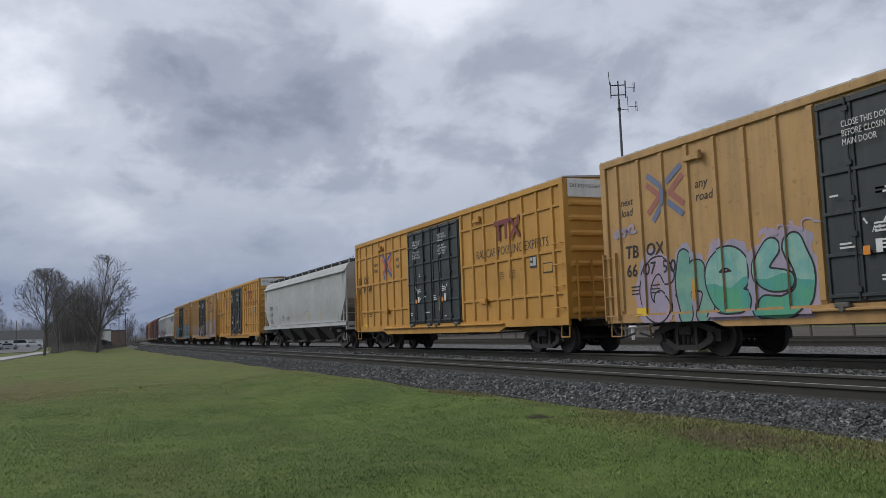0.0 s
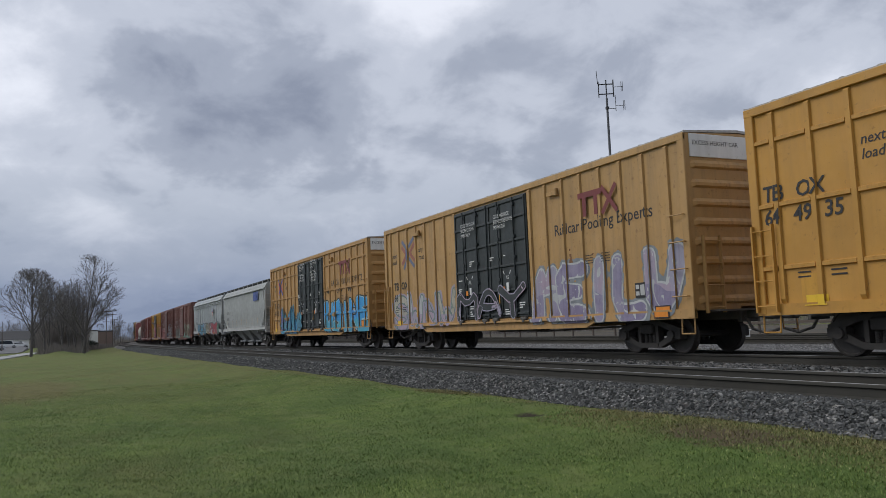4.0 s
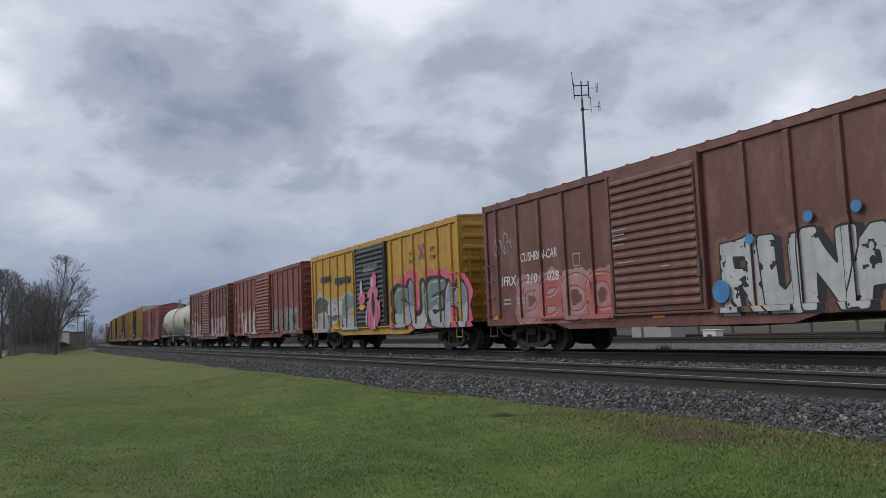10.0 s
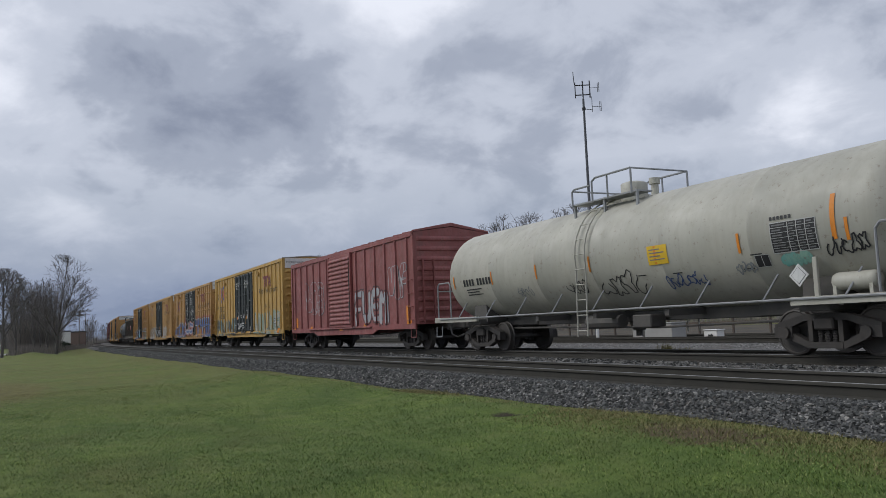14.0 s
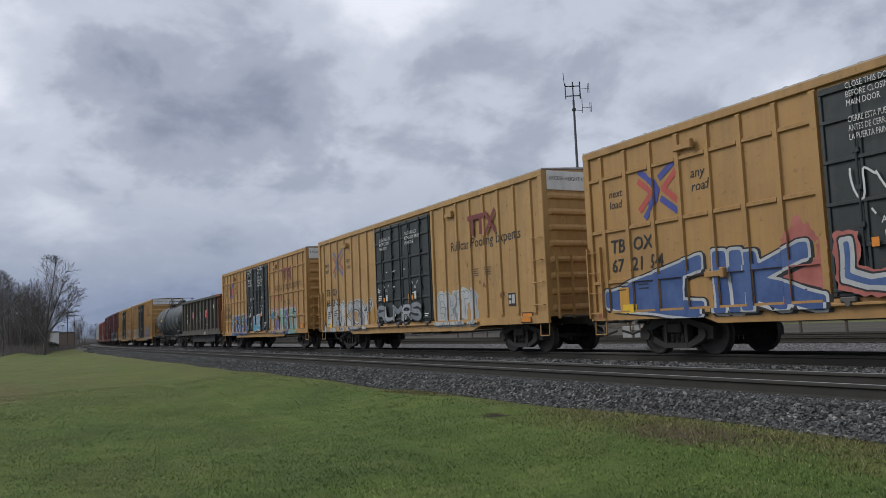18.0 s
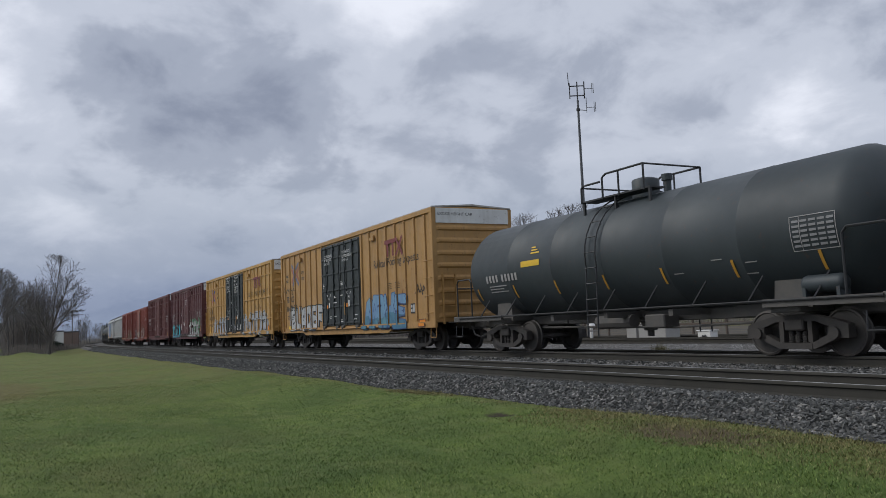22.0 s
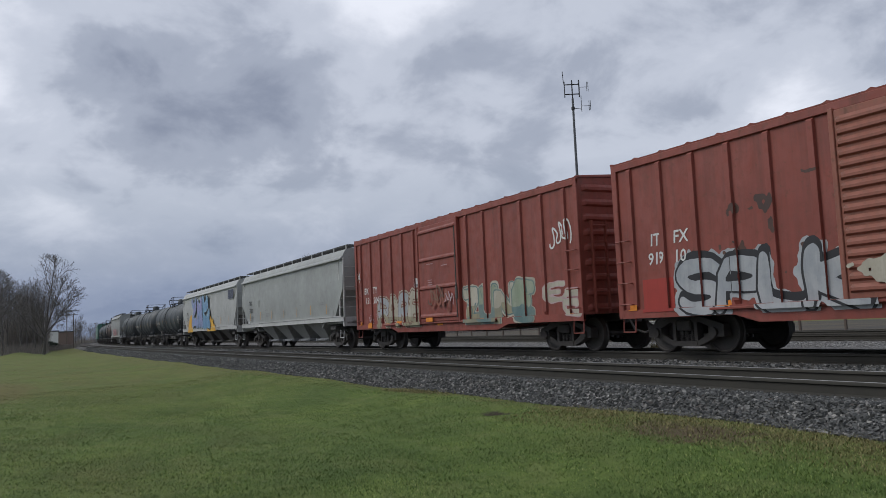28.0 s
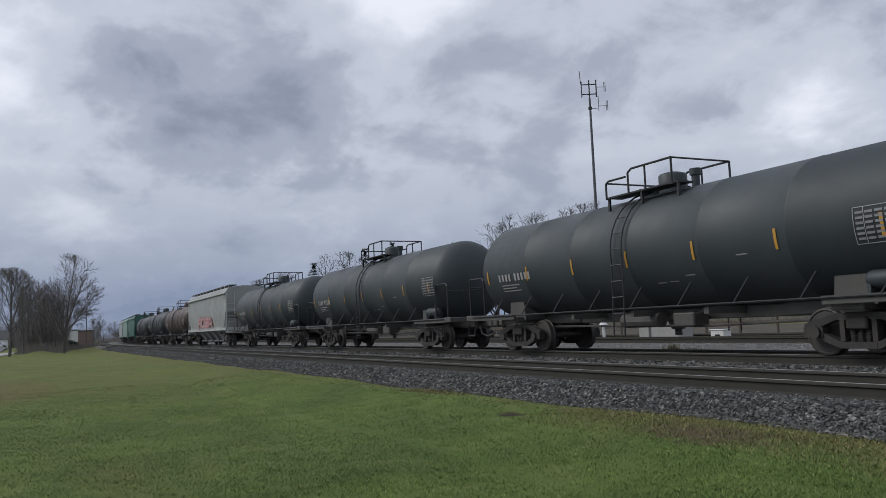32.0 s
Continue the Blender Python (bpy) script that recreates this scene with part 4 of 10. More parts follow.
def running_gear(car, half, trucks, material, through=True):
    """What every car has: trucks, couplers, steps, brake gear."""
    for x in (-trucks, trucks):
        build_truck(car, x)
    cp = cached("coupler", coupler_mesh)
    part("coupler", cp, car, "knuckle coupler with an air hose", (half, 0, 0))
    part("coupler", cp, car, "knuckle coupler with an air hose", (-half, 0, 0), 180)
    st = cached(("step", material.name), lambda: step_mesh(material))
    for x, y, t in ((half - 0.5, -1.58, 0), (-half + 0.08, -1.58, 0), (half - 0.08, 1.58, 180), (-half + 0.5, 1.58, 180)):
        part("sill_step", st, car, at=(x, y, 0.50), turn=t)

    def gear():
        sh = Shape()
        if through:
            sh.box(-half + 0.1, half - 0.1, -0.3, 0.3, 0.78, 1.05, 0.02)
        else:
            sh.box(-half + 0.1, -trucks + 1.0, -0.3, 0.3, 0.78, 1.05, 0.02).box(trucks - 1.0, half - 0.1, -0.3, 0.3, 0.78, 1.05, 0.02)
            sh.tube((-half + 2.6, -0.5, 1.0), (half - 2.6, -0.5, 1.0), 0.025, n=6)
            for x in (-trucks, trucks):
                sh.box(x - 0.35, x + 0.35, -1.35, 1.35, 0.86, 1.05, 0.02)
            return sh.mesh("underframe", UNDER)
        sh.tube((-1.2, -0.7, 0.80), (0.2, -0.7, 0.80), 0.18, n=10)
        sh.box(0.8, 1.5, -0.9, -0.4, 0.62, 0.95, 0.03)
        sh.pipe([(-half + 2.6, -0.5, 0.72), (-1.2, -0.6, 0.68), (1.5, -0.6, 0.62), (half - 2.6, -0.5, 0.72)], 0.03, 6)
        for x in (-trucks, trucks):
            sh.box(x - 0.35, x + 0.35, -1.35, 1.35, 0.86, 1.05, 0.02)
        for x in (-half * 0.3, half * 0.3, 0):
            sh.box(x - 0.07, x + 0.07, -1.45, 1.45, 0.9, 1.05)
        return sh.mesh("underframe", UNDER)

    part("underframe", cached(("gear", half, trucks, through), gear), car, "black underframe with brake cylinder and rods")


def end_ribs(car, half, z0, z1, count, material, name="end_rib"):
    def rib():
        w = 1.5
        prof = [(0.0, 0.0), (0.05, 0.05), (0.05, 0.12), (0.0, 0.20)]
        rings = [[(p[0] * k, y, p[1]) for p in prof] for y, k in ((-w, 0.1), (-w + 0.12, 1.0), (w - 0.12, 1.0), (w, 0.1))]
        sh = Shape()
        n = 4
        sh.loft(rings, True, True)
        return sh.mesh("end_rib", material)

    me = cached(("end_rib", material.name), rib)
    for i in range(count):
        z = z0 + (z1 - z0) * i / (count - 1)
        part(name, me, car, at=(half, 0, z))
        part(name, me, car, at=(-half, 0, z), turn=180)


def brake_wheel_mesh():
    sh = Shape()
    n = 16
    ring = [(0.0, 0.27 * math.cos(2 * math.pi * i / n), 0.27 * math.sin(2 * math.pi * i / n)) for i in range(n + 1)]
    sh.pipe(ring, 0.018, 5)
    for i in range(4):
        sh.tube((0, 0, 0), (0, 0.27 * math.cos(1.57 * i), 0.27 * math.sin(1.57 * i)), 0.014, n=5)
    sh.tube((-0.12, 0, 0), (0.03, 0, 0), 0.05, n=8)
    return sh.mesh("brake_wheel", TRUCK)


def box_shell(half, z0, z1, peak, w=1.60):
    """The closed box of a boxcar: walls, ends and floor."""
    sh = Shape()
    sh.loft([[(x, -w, z0), (x, w, z0), (x, w, z1), (x, 0, peak), (x, -w, z1)] for x in (-half, half)], True, True)
    return sh


def post_mesh(z0, z1, material, width=0.11, depth=0.055):
    """A pressed side post standing on a wall at y = 0."""
    sh = Shape()
    sh.loft([[(-width / 2 - 0.02, 0.002, z), (-width / 2, -d, z), (width / 2, -d, z), (width / 2 + 0.02, 0.002, z)] for z, d in ((z0, 0.01), (z0 + 0.09, depth), (z1 - 0.06, depth), (z1, 0.012))], True, True)
    return sh.mesh("side_post", material)


W = 1.60


def emblem(car, cx, cz, size, y, red, blue, ribs, depth):
    """The crossed emblem: two chevrons in red and blue bands on one another."""
    bands = ((red, ((-0.50, 0.25), (-0.15, 0.0), (-0.50, -0.27))), (red, ((0.47, 0.28), (0.13, 0.03), (0.47, -0.22))),
             (blue, ((-0.47, 0.43), (-0.10, 0.17), (-0.02, 0.03), (-0.08, -0.13), (-0.36, -0.42))), (blue, ((0.06, 0.24), (0.44, 0.46))), (blue, ((0.08, -0.15), (0.44, -0.40))))
    ob = None
    for k, (mat, pts) in enumerate(bands):
        def build(mat=mat, pts=pts, k=k):
            return quads_on(car, band_quads([(cx + p[0] * size * 0.98, cz + p[1] * size) for p in pts], 0.115 * size), y - depth - 0.005 - 0.003 * (k > 1), mat, "emblem")
        ob = part("emblem", cached(("emblem", cx, cz, size, y, mat.name, k, ribs[0], len(ribs)), build), car, "band of a crossed red and blue emblem")
    return ob


def maroon_logo(car, x, z, w, hgt, y, depth):
    def build():
        sh = Shape()
        b = hgt * 0.24
        for k, (x0, x1, z0, z1) in enumerate(((0, 0.62 * w, hgt - b, hgt), (0.12 * w, 0.12 * w + b, 0, hgt - b), (0.42 * w, 0.42 * w + b, 0, hgt - b))):
            sh.box(x + x0, x + x1, y - depth - 0.010, y - depth - 0.007, z + z0, z + z1)
        strokes(sh, [(x + 0.64 * w, z + hgt), (x + 0.98 * w, z)], b * 0.8, y - depth - 0.0115, 0.003)
        strokes(sh, [(x + 0.98 * w, z + hgt), (x + 0.64 * w, z)], b * 0.8, y - depth - 0.0140, 0.003)
        return sh.mesh("emblem", MAROON_INK)
    return part("emblem", cached(("mlogo", x, z, w, hgt, y), build), car, "faded maroon block emblem")


def big_boxcar(name, paint, grid, label, roof_paint=None, half=9.37, door_half=2.46, doors=2, posts=7, door_paint=None, style="yellow"):
    """A sixty-foot high-cube boxcar with plug doors; grid: level rails between its posts."""
    car = thing(name, label, "boxcar", group="freight cars of the train")
    y = -W
    body = part("body", cached(("bigbody", half, paint.name), lambda: box_shell(half, 1.02, 5.07, 5.14, W).mesh("body", paint)), car)
    door_paint = door_paint or BLACK

    def roof():
        """One sheet, stepped up over its seams."""
        rings, n = [], 24
        for i in range(n):
            x0, x1 = -half + 2 * half * i / n, -half + 2 * half * (i + 1) / n
            for x, e in ((x0, 0.03), (x0 + 0.04, 0.03), (x0 + 0.05, 0.0), (x1 - 0.05, 0.0), (x1 - 0.04, 0.03), (x1, 0.03)):
                rings.append([(x, -W - 0.035, 5.08), (x, 0, 5.165), (x, W + 0.035, 5.08), (x, W + 0.035, 5.11 + e * 0.5), (x, 0, 5.20 + e), (x, -W - 0.035, 5.11 + e * 0.5)])
        return Shape().loft(rings, True, True).mesh("roof", roof_paint or ROOF_GREY)

    part("roof", cached(("bigroof", half, (roof_paint or ROOF_GREY).name), roof), car, "ribbed steel roof")
    chord = cached(("chord", half, paint.name), lambda: Shape().box(-half, half, -0.065, 0, 4.91, 5.08, 0.012).mesh("top_chord", paint))
    part("top_chord", chord, car, at=(0, -W, 0))
    part("top_chord", chord, car, at=(0, W, 0), turn=180)

    def sill():
        sh = Shape()
        sh.prism([(-half, 0.84), (-5.6, 0.84), (-5.2, 0.70), (5.2, 0.70), (5.6, 0.84), (half, 0.84), (half, 1.06), (-half, 1.06)], -0.05, 0.02)
        sh.box(-5.6, 5.6, -0.14, -0.04, 0.93, 0.985, 0.01)
        return sh.mesh("side_sill", paint)

    sl = cached(("bigsill", half, paint.name), sill)
    part("side_sill", sl, car, at=(0, -W, 0))
    part("side_sill", sl, car, at=(0, W, 0), turn=180)
    # posts
    pm = cached(("bigpost", paint.name), lambda: post_mesh(1.06, 4.92, paint))
    ribs = []
    for k in range(posts):
        off = half - 0.66 - 0.879 * (posts - 1 - k)
        for x in (-off, off):
            ribs.append((x - 0.075, x + 0.075))
            part("side_post", pm, car, at=(x, -W, 0))
            part("side_post", pm, car, at=(-x, W, 0), turn=180)
    corner = cached(("corner", paint.name), lambda: Shape().box(-0.11, 0.11, -0.06, 0.02, 0.86, 5.06, 0.012).mesh("corner_post", paint))
    for x in (-half + 0.11, half - 0.11):
        part("corner_post", corner, car, at=(x, -W, 0))
        part("corner_post", corner, car, at=(-x, W, 0), turn=180)
    if grid:
        def rail(a, b):
            return Shape().loft([[(x, 0.002, -0.055), (x, -0.05, -0.035), (x, -0.05, 0.035), (x, 0.002, 0.055)] for x in (a, b)], True, True).mesh("side_rail", paint)
        xs = [door_half + 0.09] + [half - 0.66 - 0.879 * (posts - 1 - k) for k in range(posts)] + [half - 0.14]
        first = cached(("rail_first", half, posts, paint.name), lambda: rail(0, xs[1] - xs[0] - 0.15))
        other = cached(("rail", half, posts, paint.name), lambda: rail(0, xs[2] - xs[1] - 0.15))
        last = cached(("rail_last", half, posts, paint.name), lambda: rail(0, xs[-1] - xs[-2] - 0.15))
        RAILS[car] = (1.77, 3.02, 4.33)
        for z in RAILS[car]:
            for k, (a, b) in enumerate(zip(xs, xs[1:])):
                me = first if k == 0 else last if k == posts else other
                part("side_rail", me, car, at=(a + 0.075, -W, z))
                part("side_rail", me, car, at=(-b + 0.075, -W, z))
    jamb = cached(("jamb", paint.name), lambda: post_mesh(1.06, 4.92, paint, 0.14, 0.06))
    for x in (-door_half - 0.11, door_half + 0.11):
        ribs.append((x - 0.09, x + 0.09))
        part("door_jamb", jamb, car, at=(x, -W, 0))
    RIBS[car] = (ribs, 0.055)
    BARS[car] = 5.6
    # doors
    dw = 2 * door_half / doors

    def door():
        sh = Shape().box(-dw / 2 + 0.025, dw / 2 - 0.025, -0.075, 0.0, 1.08, 4.84, 0.02)
        return sh.mesh("door", door_paint)

    def door_ribs():
        sh = Shape()
        for z in (1.20, 1.95, 2.72, 3.48, 4.20, 4.74):
            sh.box(-dw / 2 + 0.06, dw / 2 - 0.06, -0.045, 0.0, z - 0.035, z + 0.035, 0.01)
        for x in (-dw / 2 + 0.10, -dw * 0.17, dw * 0.17, dw / 2 - 0.10):
            sh.box(x - 0.03, x + 0.03, -0.035, 0.0, 1.12, 4.80, 0.008)
        return sh.mesh("door_ribs", door_paint)

    def lock_rod():
        sh = Shape().tube((0, -0.055, 1.1), (0, -0.055, 4.82), 0.022, n=8)
        for z in (1.3, 2.3, 2.95, 3.6, 4.6):
            sh.box(-0.06, 0.06, -0.075, 0.0, z - 0.05, z + 0.05, 0.01)
        return sh.mesh("lock_rod", door_paint)

    dm = cached(("bigdoor", dw, door_paint.name), door)
    rm = cached(("bigdoorribs", dw, door_paint.name), door_ribs)
    lm = cached(("lockrod", door_paint.name), lock_rod)
    for i in range(doors):
        x = -door_half + dw * (i + 0.5)
        for side in (-1, 1):
            d = part("door", dm, car, "black plug door" if door_paint is BLACK else "plug door in the body colour", (x, side * W, 0), 0 if side < 0 else 180)
            part("door_ribs", rm, d, at=(0, -0.075, 0))
            for k in (-0.2, 0.2) if doors > 1 else (-0.9, 0.9):
                part("lock_rod", lm, d, at=(k * dw, -0.075, 0))
    roller = cached("roller", lambda: Shape().box(-0.16, 0.16, -0.10, 0.0, 0.0, 0.10, 0.02).tube((0, -0.11, -0.01), (0, 0.0, -0.01), 0.06, n=8).mesh("door_roller", UNDER))
    for x in (-door_half + 0.35, -0.35, 0.35, door_half - 0.35):
        part("door_roller", roller, car, at=(x, -W - 0.06, 0.985))
    # ends
    end_ribs(car, half, 1.15, 4.25, 8, paint)
    band = cached(("band", half), lambda: Shape().box(0, 0.03, -1.5, 1.5, 4.52, 5.06, 0.008).mesh("end_band", WHITE_BAND))
    part("end_band", band, car, "white band on the end of the car", (half, 0, 0))
    part("end_band", band, car, "white band on the end of the car", (-half, 0, 0), 180)

    def end_text():
        co, fs = letters("EXCESS HEIGHT CAR", 0.105)
        sh = Shape()
        sh.add([(half + 0.034, -1.42 + p[0], 4.80 + p[1]) for p in co], fs)
        me = bpy.data.meshes.new("lettering")
        me.from_pydata(sh.v, [], sh.f)
        me.materials.append(BLACK_INK)
        return me

    part("lettering", cached(("excess", half), end_text), car, "excess height car in black letters")
    # ladders and grabs
    grabs(car, half - 0.62, -W - 0.05, 1.35, 0.5, 4, 0.62, paint)
    grabs(car, -half + 0.62, W + 0.05, 1.35, 0.5, 4, 0.62, paint, 180)
    part("ladder", cached(("corner_ladder", paint.name), lambda: ladder_mesh(0.5, 0.9, 2.65, 4, paint)), car, at=(-half + 0.05, -W - 0.05, 0))
    eg = part("end_ladder", cached(("endlad", paint.name), lambda: ladder_mesh(0.5, 0.95, 2.7, 4, paint)), car, at=(half + 0.05, -1.35, 0), turn=90)
    part("brake_wheel", cached("brake_wheel", brake_wheel_mesh), car, "dark round brake wheel", (half + 0.14, 0.55, 2.1))
    part("crossover_step", cached("xstep", lambda: Shape().box(0, 0.28, -1.2, 1.2, 0.98, 1.02).mesh("crossover_step", UNDER)), car, at=(half + 0.03, 0, 0))
    bracket = cached(("bracket", paint.name), lambda: Shape().box(-0.30, 0.30, -0.05, 0.0, -0.06, 0.06, 0.01).box(0.18, 0.30, -0.12, 0, -0.10, 0.12, 0.02).mesh("bracket", paint))
    for x, z in ((-half * 0.62, 4.55), (half * 0.42, 4.55)) + (((-half * 0.55, 1.72), (half * 0.45, 1.72)) if grid and style == "yellow" else ()):
        part("bracket", bracket, car, at=(x, -W - 0.05, z))
    running_gear(car, half, 7.05, paint)
    # reflectors along the sill and stickers
    return car, ribs


G_RUST = flat_paint("rust_bleed", (0.17, 0.075, 0.030), 0.7, (0.24, 0.115, 0.045))


def yellow_boxcar(car_paint_, grid, faded=False, label="", number=(), early=False, name="yellow_boxcar", big=False):
    """early: the emblem nearer the door and the mark high in the corner."""
    car, ribs = big_boxcar(name, car_paint_, grid, label)
    y, d = -W, 0.055
    ink = BLACK_INK
    kw = dict(y=y, ribs=ribs, depth=d, lift=0.006)
    ex, ez, es = (-5.05, 3.72, 1.22) if early else (-6.75, 3.72, 1.28) if grid else (-6.88, 3.86, 1.3)
    emblem(car, ex, ez, es, y, DULL_RED_INK if faded else RED_INK, BLUE_GREY_INK if faded else BLUE_INK, ribs, d)
    write(car, "next\nload", ex - 1.72, 3.54, 0.43, ink, shear=0.2, label="next load in black slanted letters", bold=0.008, **kw)
    write(car, "any\nroad", ex + 1.02, 3.54, 0.44, ink, shear=0.2, label="any road in black slanted letters", bold=0.008, **kw)
    mx, mz = (-9.05, 3.10) if early else (-8.5, 2.46)
    if big:
        mx, mz = -7.75, 2.58
    tall = 0.38 if big else 0.32
    car_mark(car, mx, mz, ("TB", "OX"), tall, ink, y - d - 0.008)
    car_mark(car, mx - (0.45 if big else 0.0), mz - (0.52 if big else 0.47), number, tall, ink, y - d - 0.008)
    maroon_logo(car, 5.15, 3.68, 1.7, 0.66, y, d)
    if grid:
        write(car, "RAILCAR POOLING EXPERTS", 3.70, 3.20, 0.29, ink, width=4.7, label="railcar pooling experts in black letters", **kw)
    else:
        write(car, "Railcar Pooling Experts", 3.86, 3.22, 0.42, ink, width=4.25, bold=0.006, label="railcar pooling experts in black letters", **kw)
    # door writing
    dy = y - 0.158
    if early:
        for x, text, z, hgt in ((-1.75, "CLOSE THIS DOOR\nBEFORE CLOSING\nMAIN DOOR", 4.12, 0.30), (-1.75, "CIERRE ESTA PUERTA\nANTES DE CERRAR\nLA PUERTA PRINCIPAL", 3.70, 0.30), (0.75, "CLOSE AND LOCK\nBOTH DOORS BEFORE\nMOVING CAR", 4.16, 0.30), (0.75, "CIERRE Y PONGA\nEL SEGURO EN AMBAS\nPUERTAS ANTES DE\nMOVER EL CARRO", 3.66, 0.38)):
            write(car, text, x, z, hgt, WHITE_INK, y=dy, width=0.8, label="small door notice in white letters")
    elif grid:
        write(car, "CLOSE THIS DOOR\nBEFORE CLOSING\nMAIN DOOR", -1.80, 4.38, 0.42, WHITE_INK, y=dy, width=0.95, label="close this door before closing main door in white letters")
        write(car, "CIERRE ESTA PUERTA\nANTES DE CERRAR\nLA PUERTA PRINCIPAL", -1.80, 3.78, 0.42, WHITE_INK, y=dy, width=0.95, label="the same door notice in Spanish in white letters")
        write(car, "CLOSE AND LOCK\nBOTH DOORS BEFORE\nMOVING CAR", 0.45, 4.40, 0.46, WHITE_INK, y=dy, width=1.15, label="close and lock both doors before moving car in white letters")
        write(car, "CIERRE Y PONGA\nEL SEGURO EN AMBAS\nPUERTAS ANTES DE\nMOVER EL CARRO", 0.45, 3.66, 0.60, WHITE_INK, y=dy, width=1.15, label="the same lock notice in Spanish in white letters")
    else:
        write(car, "CLOSE THIS DOOR\nBEFORE CLOSING\nMAIN DOOR", -1.80, 3.92, 0.46, WHITE_INK, y=dy, width=1.05, label="close this door before closing main door in white letters")
        write(car, "CLOSE AND LOCK\nBOTH DOORS BEFORE\nMOVING CAR", 0.56, 3.92, 0.48, WHITE_INK, y=dy, width=1.2, label="close and lock both doors before moving car in white letters")
    if not early:
        stain(car, -9.2, -2.7, 0.9, 2.6, G_RUST, 80 + len(CARS), -0.95, 0.35, label="small rust spots in the paint", y=y, ribs=ribs, depth=d)
        stain(car, 2.7, 9.2, 0.9, 3.4, G_RUST, 120 + len(CARS), -0.98, 0.35, label="small rust spots in the paint", y=y, ribs=ribs, depth=d)
    rng = random.Random(len(CARS) * 7 + 3)
    rows = []
    for k in range(13):
        x, z = rng.choice((-2.1, -1.25, -0.6, 0.3, 1.1, 1.9)) + rng.uniform(-0.1, 0.1), rng.choice((1.32, 1.5, 2.12, 2.42, 3.02))
        for i in range(rng.choice((1, 2, 3))):
            rows.append((x, z - 0.07 * i, rng.uniform(0.12, 0.34), 0.035))
    bars(car, rows, WHITE_INK, dy, "marking", "small white stencilled writing")
    for sx in (-1.35, 1.2):
        write(car, "AS", sx, 2.28, 0.12, WHITE_INK, y=dy - 0.001, label="small white letters")
        for k in (-1, 1):
            part("arrow_mark", cached(("arrow", sx, k), lambda: slant_mesh(sx + 0.08 + 0.20 * k, 2.50, 0.11, -35 * k, dy - 0.001)), car, "small white slanted mark")
    bars(car, [(-1.30, 1.92, 0.13, 0.24), (1.22, 1.90, 0.16, 0.28)], WHITE_INK, dy - 0.003, "placard", "white paper placard")
    bars(car, [(-1.56, 1.90, 0.14, 0.16), (0.98, 1.88, 0.14, 0.18)], ORANGE, dy - 0.003, "placard", "orange placard")
    bars(car, [(0.72, 1.55, 0.05, 0.55)], REFLECTOR, dy - 0.002, "reflector", "yellow reflective strip")
    px, pz = (7.31, 2.62) if early else (7.0, 1.62) if grid else (7.31, 1.39)
    bars(car, [(px, pz, 0.40, 0.37)], BLACK_INK, y - d - 0.018, "placard", "black data panel")
    bars(car, [(px + 0.03, pz + 0.22, 0.13, 0.10), (px + 0.03, pz + 0.06, 0.13, 0.10), (px + 0.20, pz + 0.06, 0.16, 0.26)], HOPPER_SILL, y - d - 0.021, "marking", "small white writing on the data panel")
    qx, qz = (8.08, 2.44) if early else (8.2, 1.08) if grid else (8.04, 0.90)
    bars(car, [(qx - 0.03, qz - 0.03, 0.54, 0.30)], BLACK_INK, y - d - 0.018, "sticker", "dark border of a sticker")
    bars(car, [(qx, qz, 0.48, 0.24)], ORANGE if not early else car_paint_, y - d - 0.020, "sticker", "yellow sticker")
    bars(car, [(5.3 + 0.75 * (i % 2), 2.62 - 0.07 * (i // 2), 0.32, 0.018) for i in range(8)] + [(-8.35, 1.72 - 0.09 * i, 0.30, 0.03) for i in range(3)] + [(-7.6, 1.72 - 0.09 * i, 0.34, 0.03) for i in range(3)], ink, y - d - 0.008, "marking", "small black stencilled data")
    bars(car, [(-8.29, 1.06, 0.40, 0.55)] if grid else [(-6.1, 1.3, 0.10, 0.5)], REFLECTOR, y - d - 0.0068, "reflector", "yellow reflective panel")
    bars(car, [(-8.2, 1.0, 0.5, 0.2)], YELLOW_INK, y - d - 0.0075, "sticker", "yellow sticker")
    return car, ribs


def slant_mesh(x, z, length, degrees, y):
    sh = Shape()
    a = radians(90 + degrees)
    strokes(sh, [(x - math.cos(a) * length / 2, z - math.sin(a) * length / 2), (x + math.cos(a) * length / 2, z + math.sin(a) * length / 2)], 0.035, y - 0.002, 0.002)
    return sh.mesh("arrow_mark", WHITE_INK)


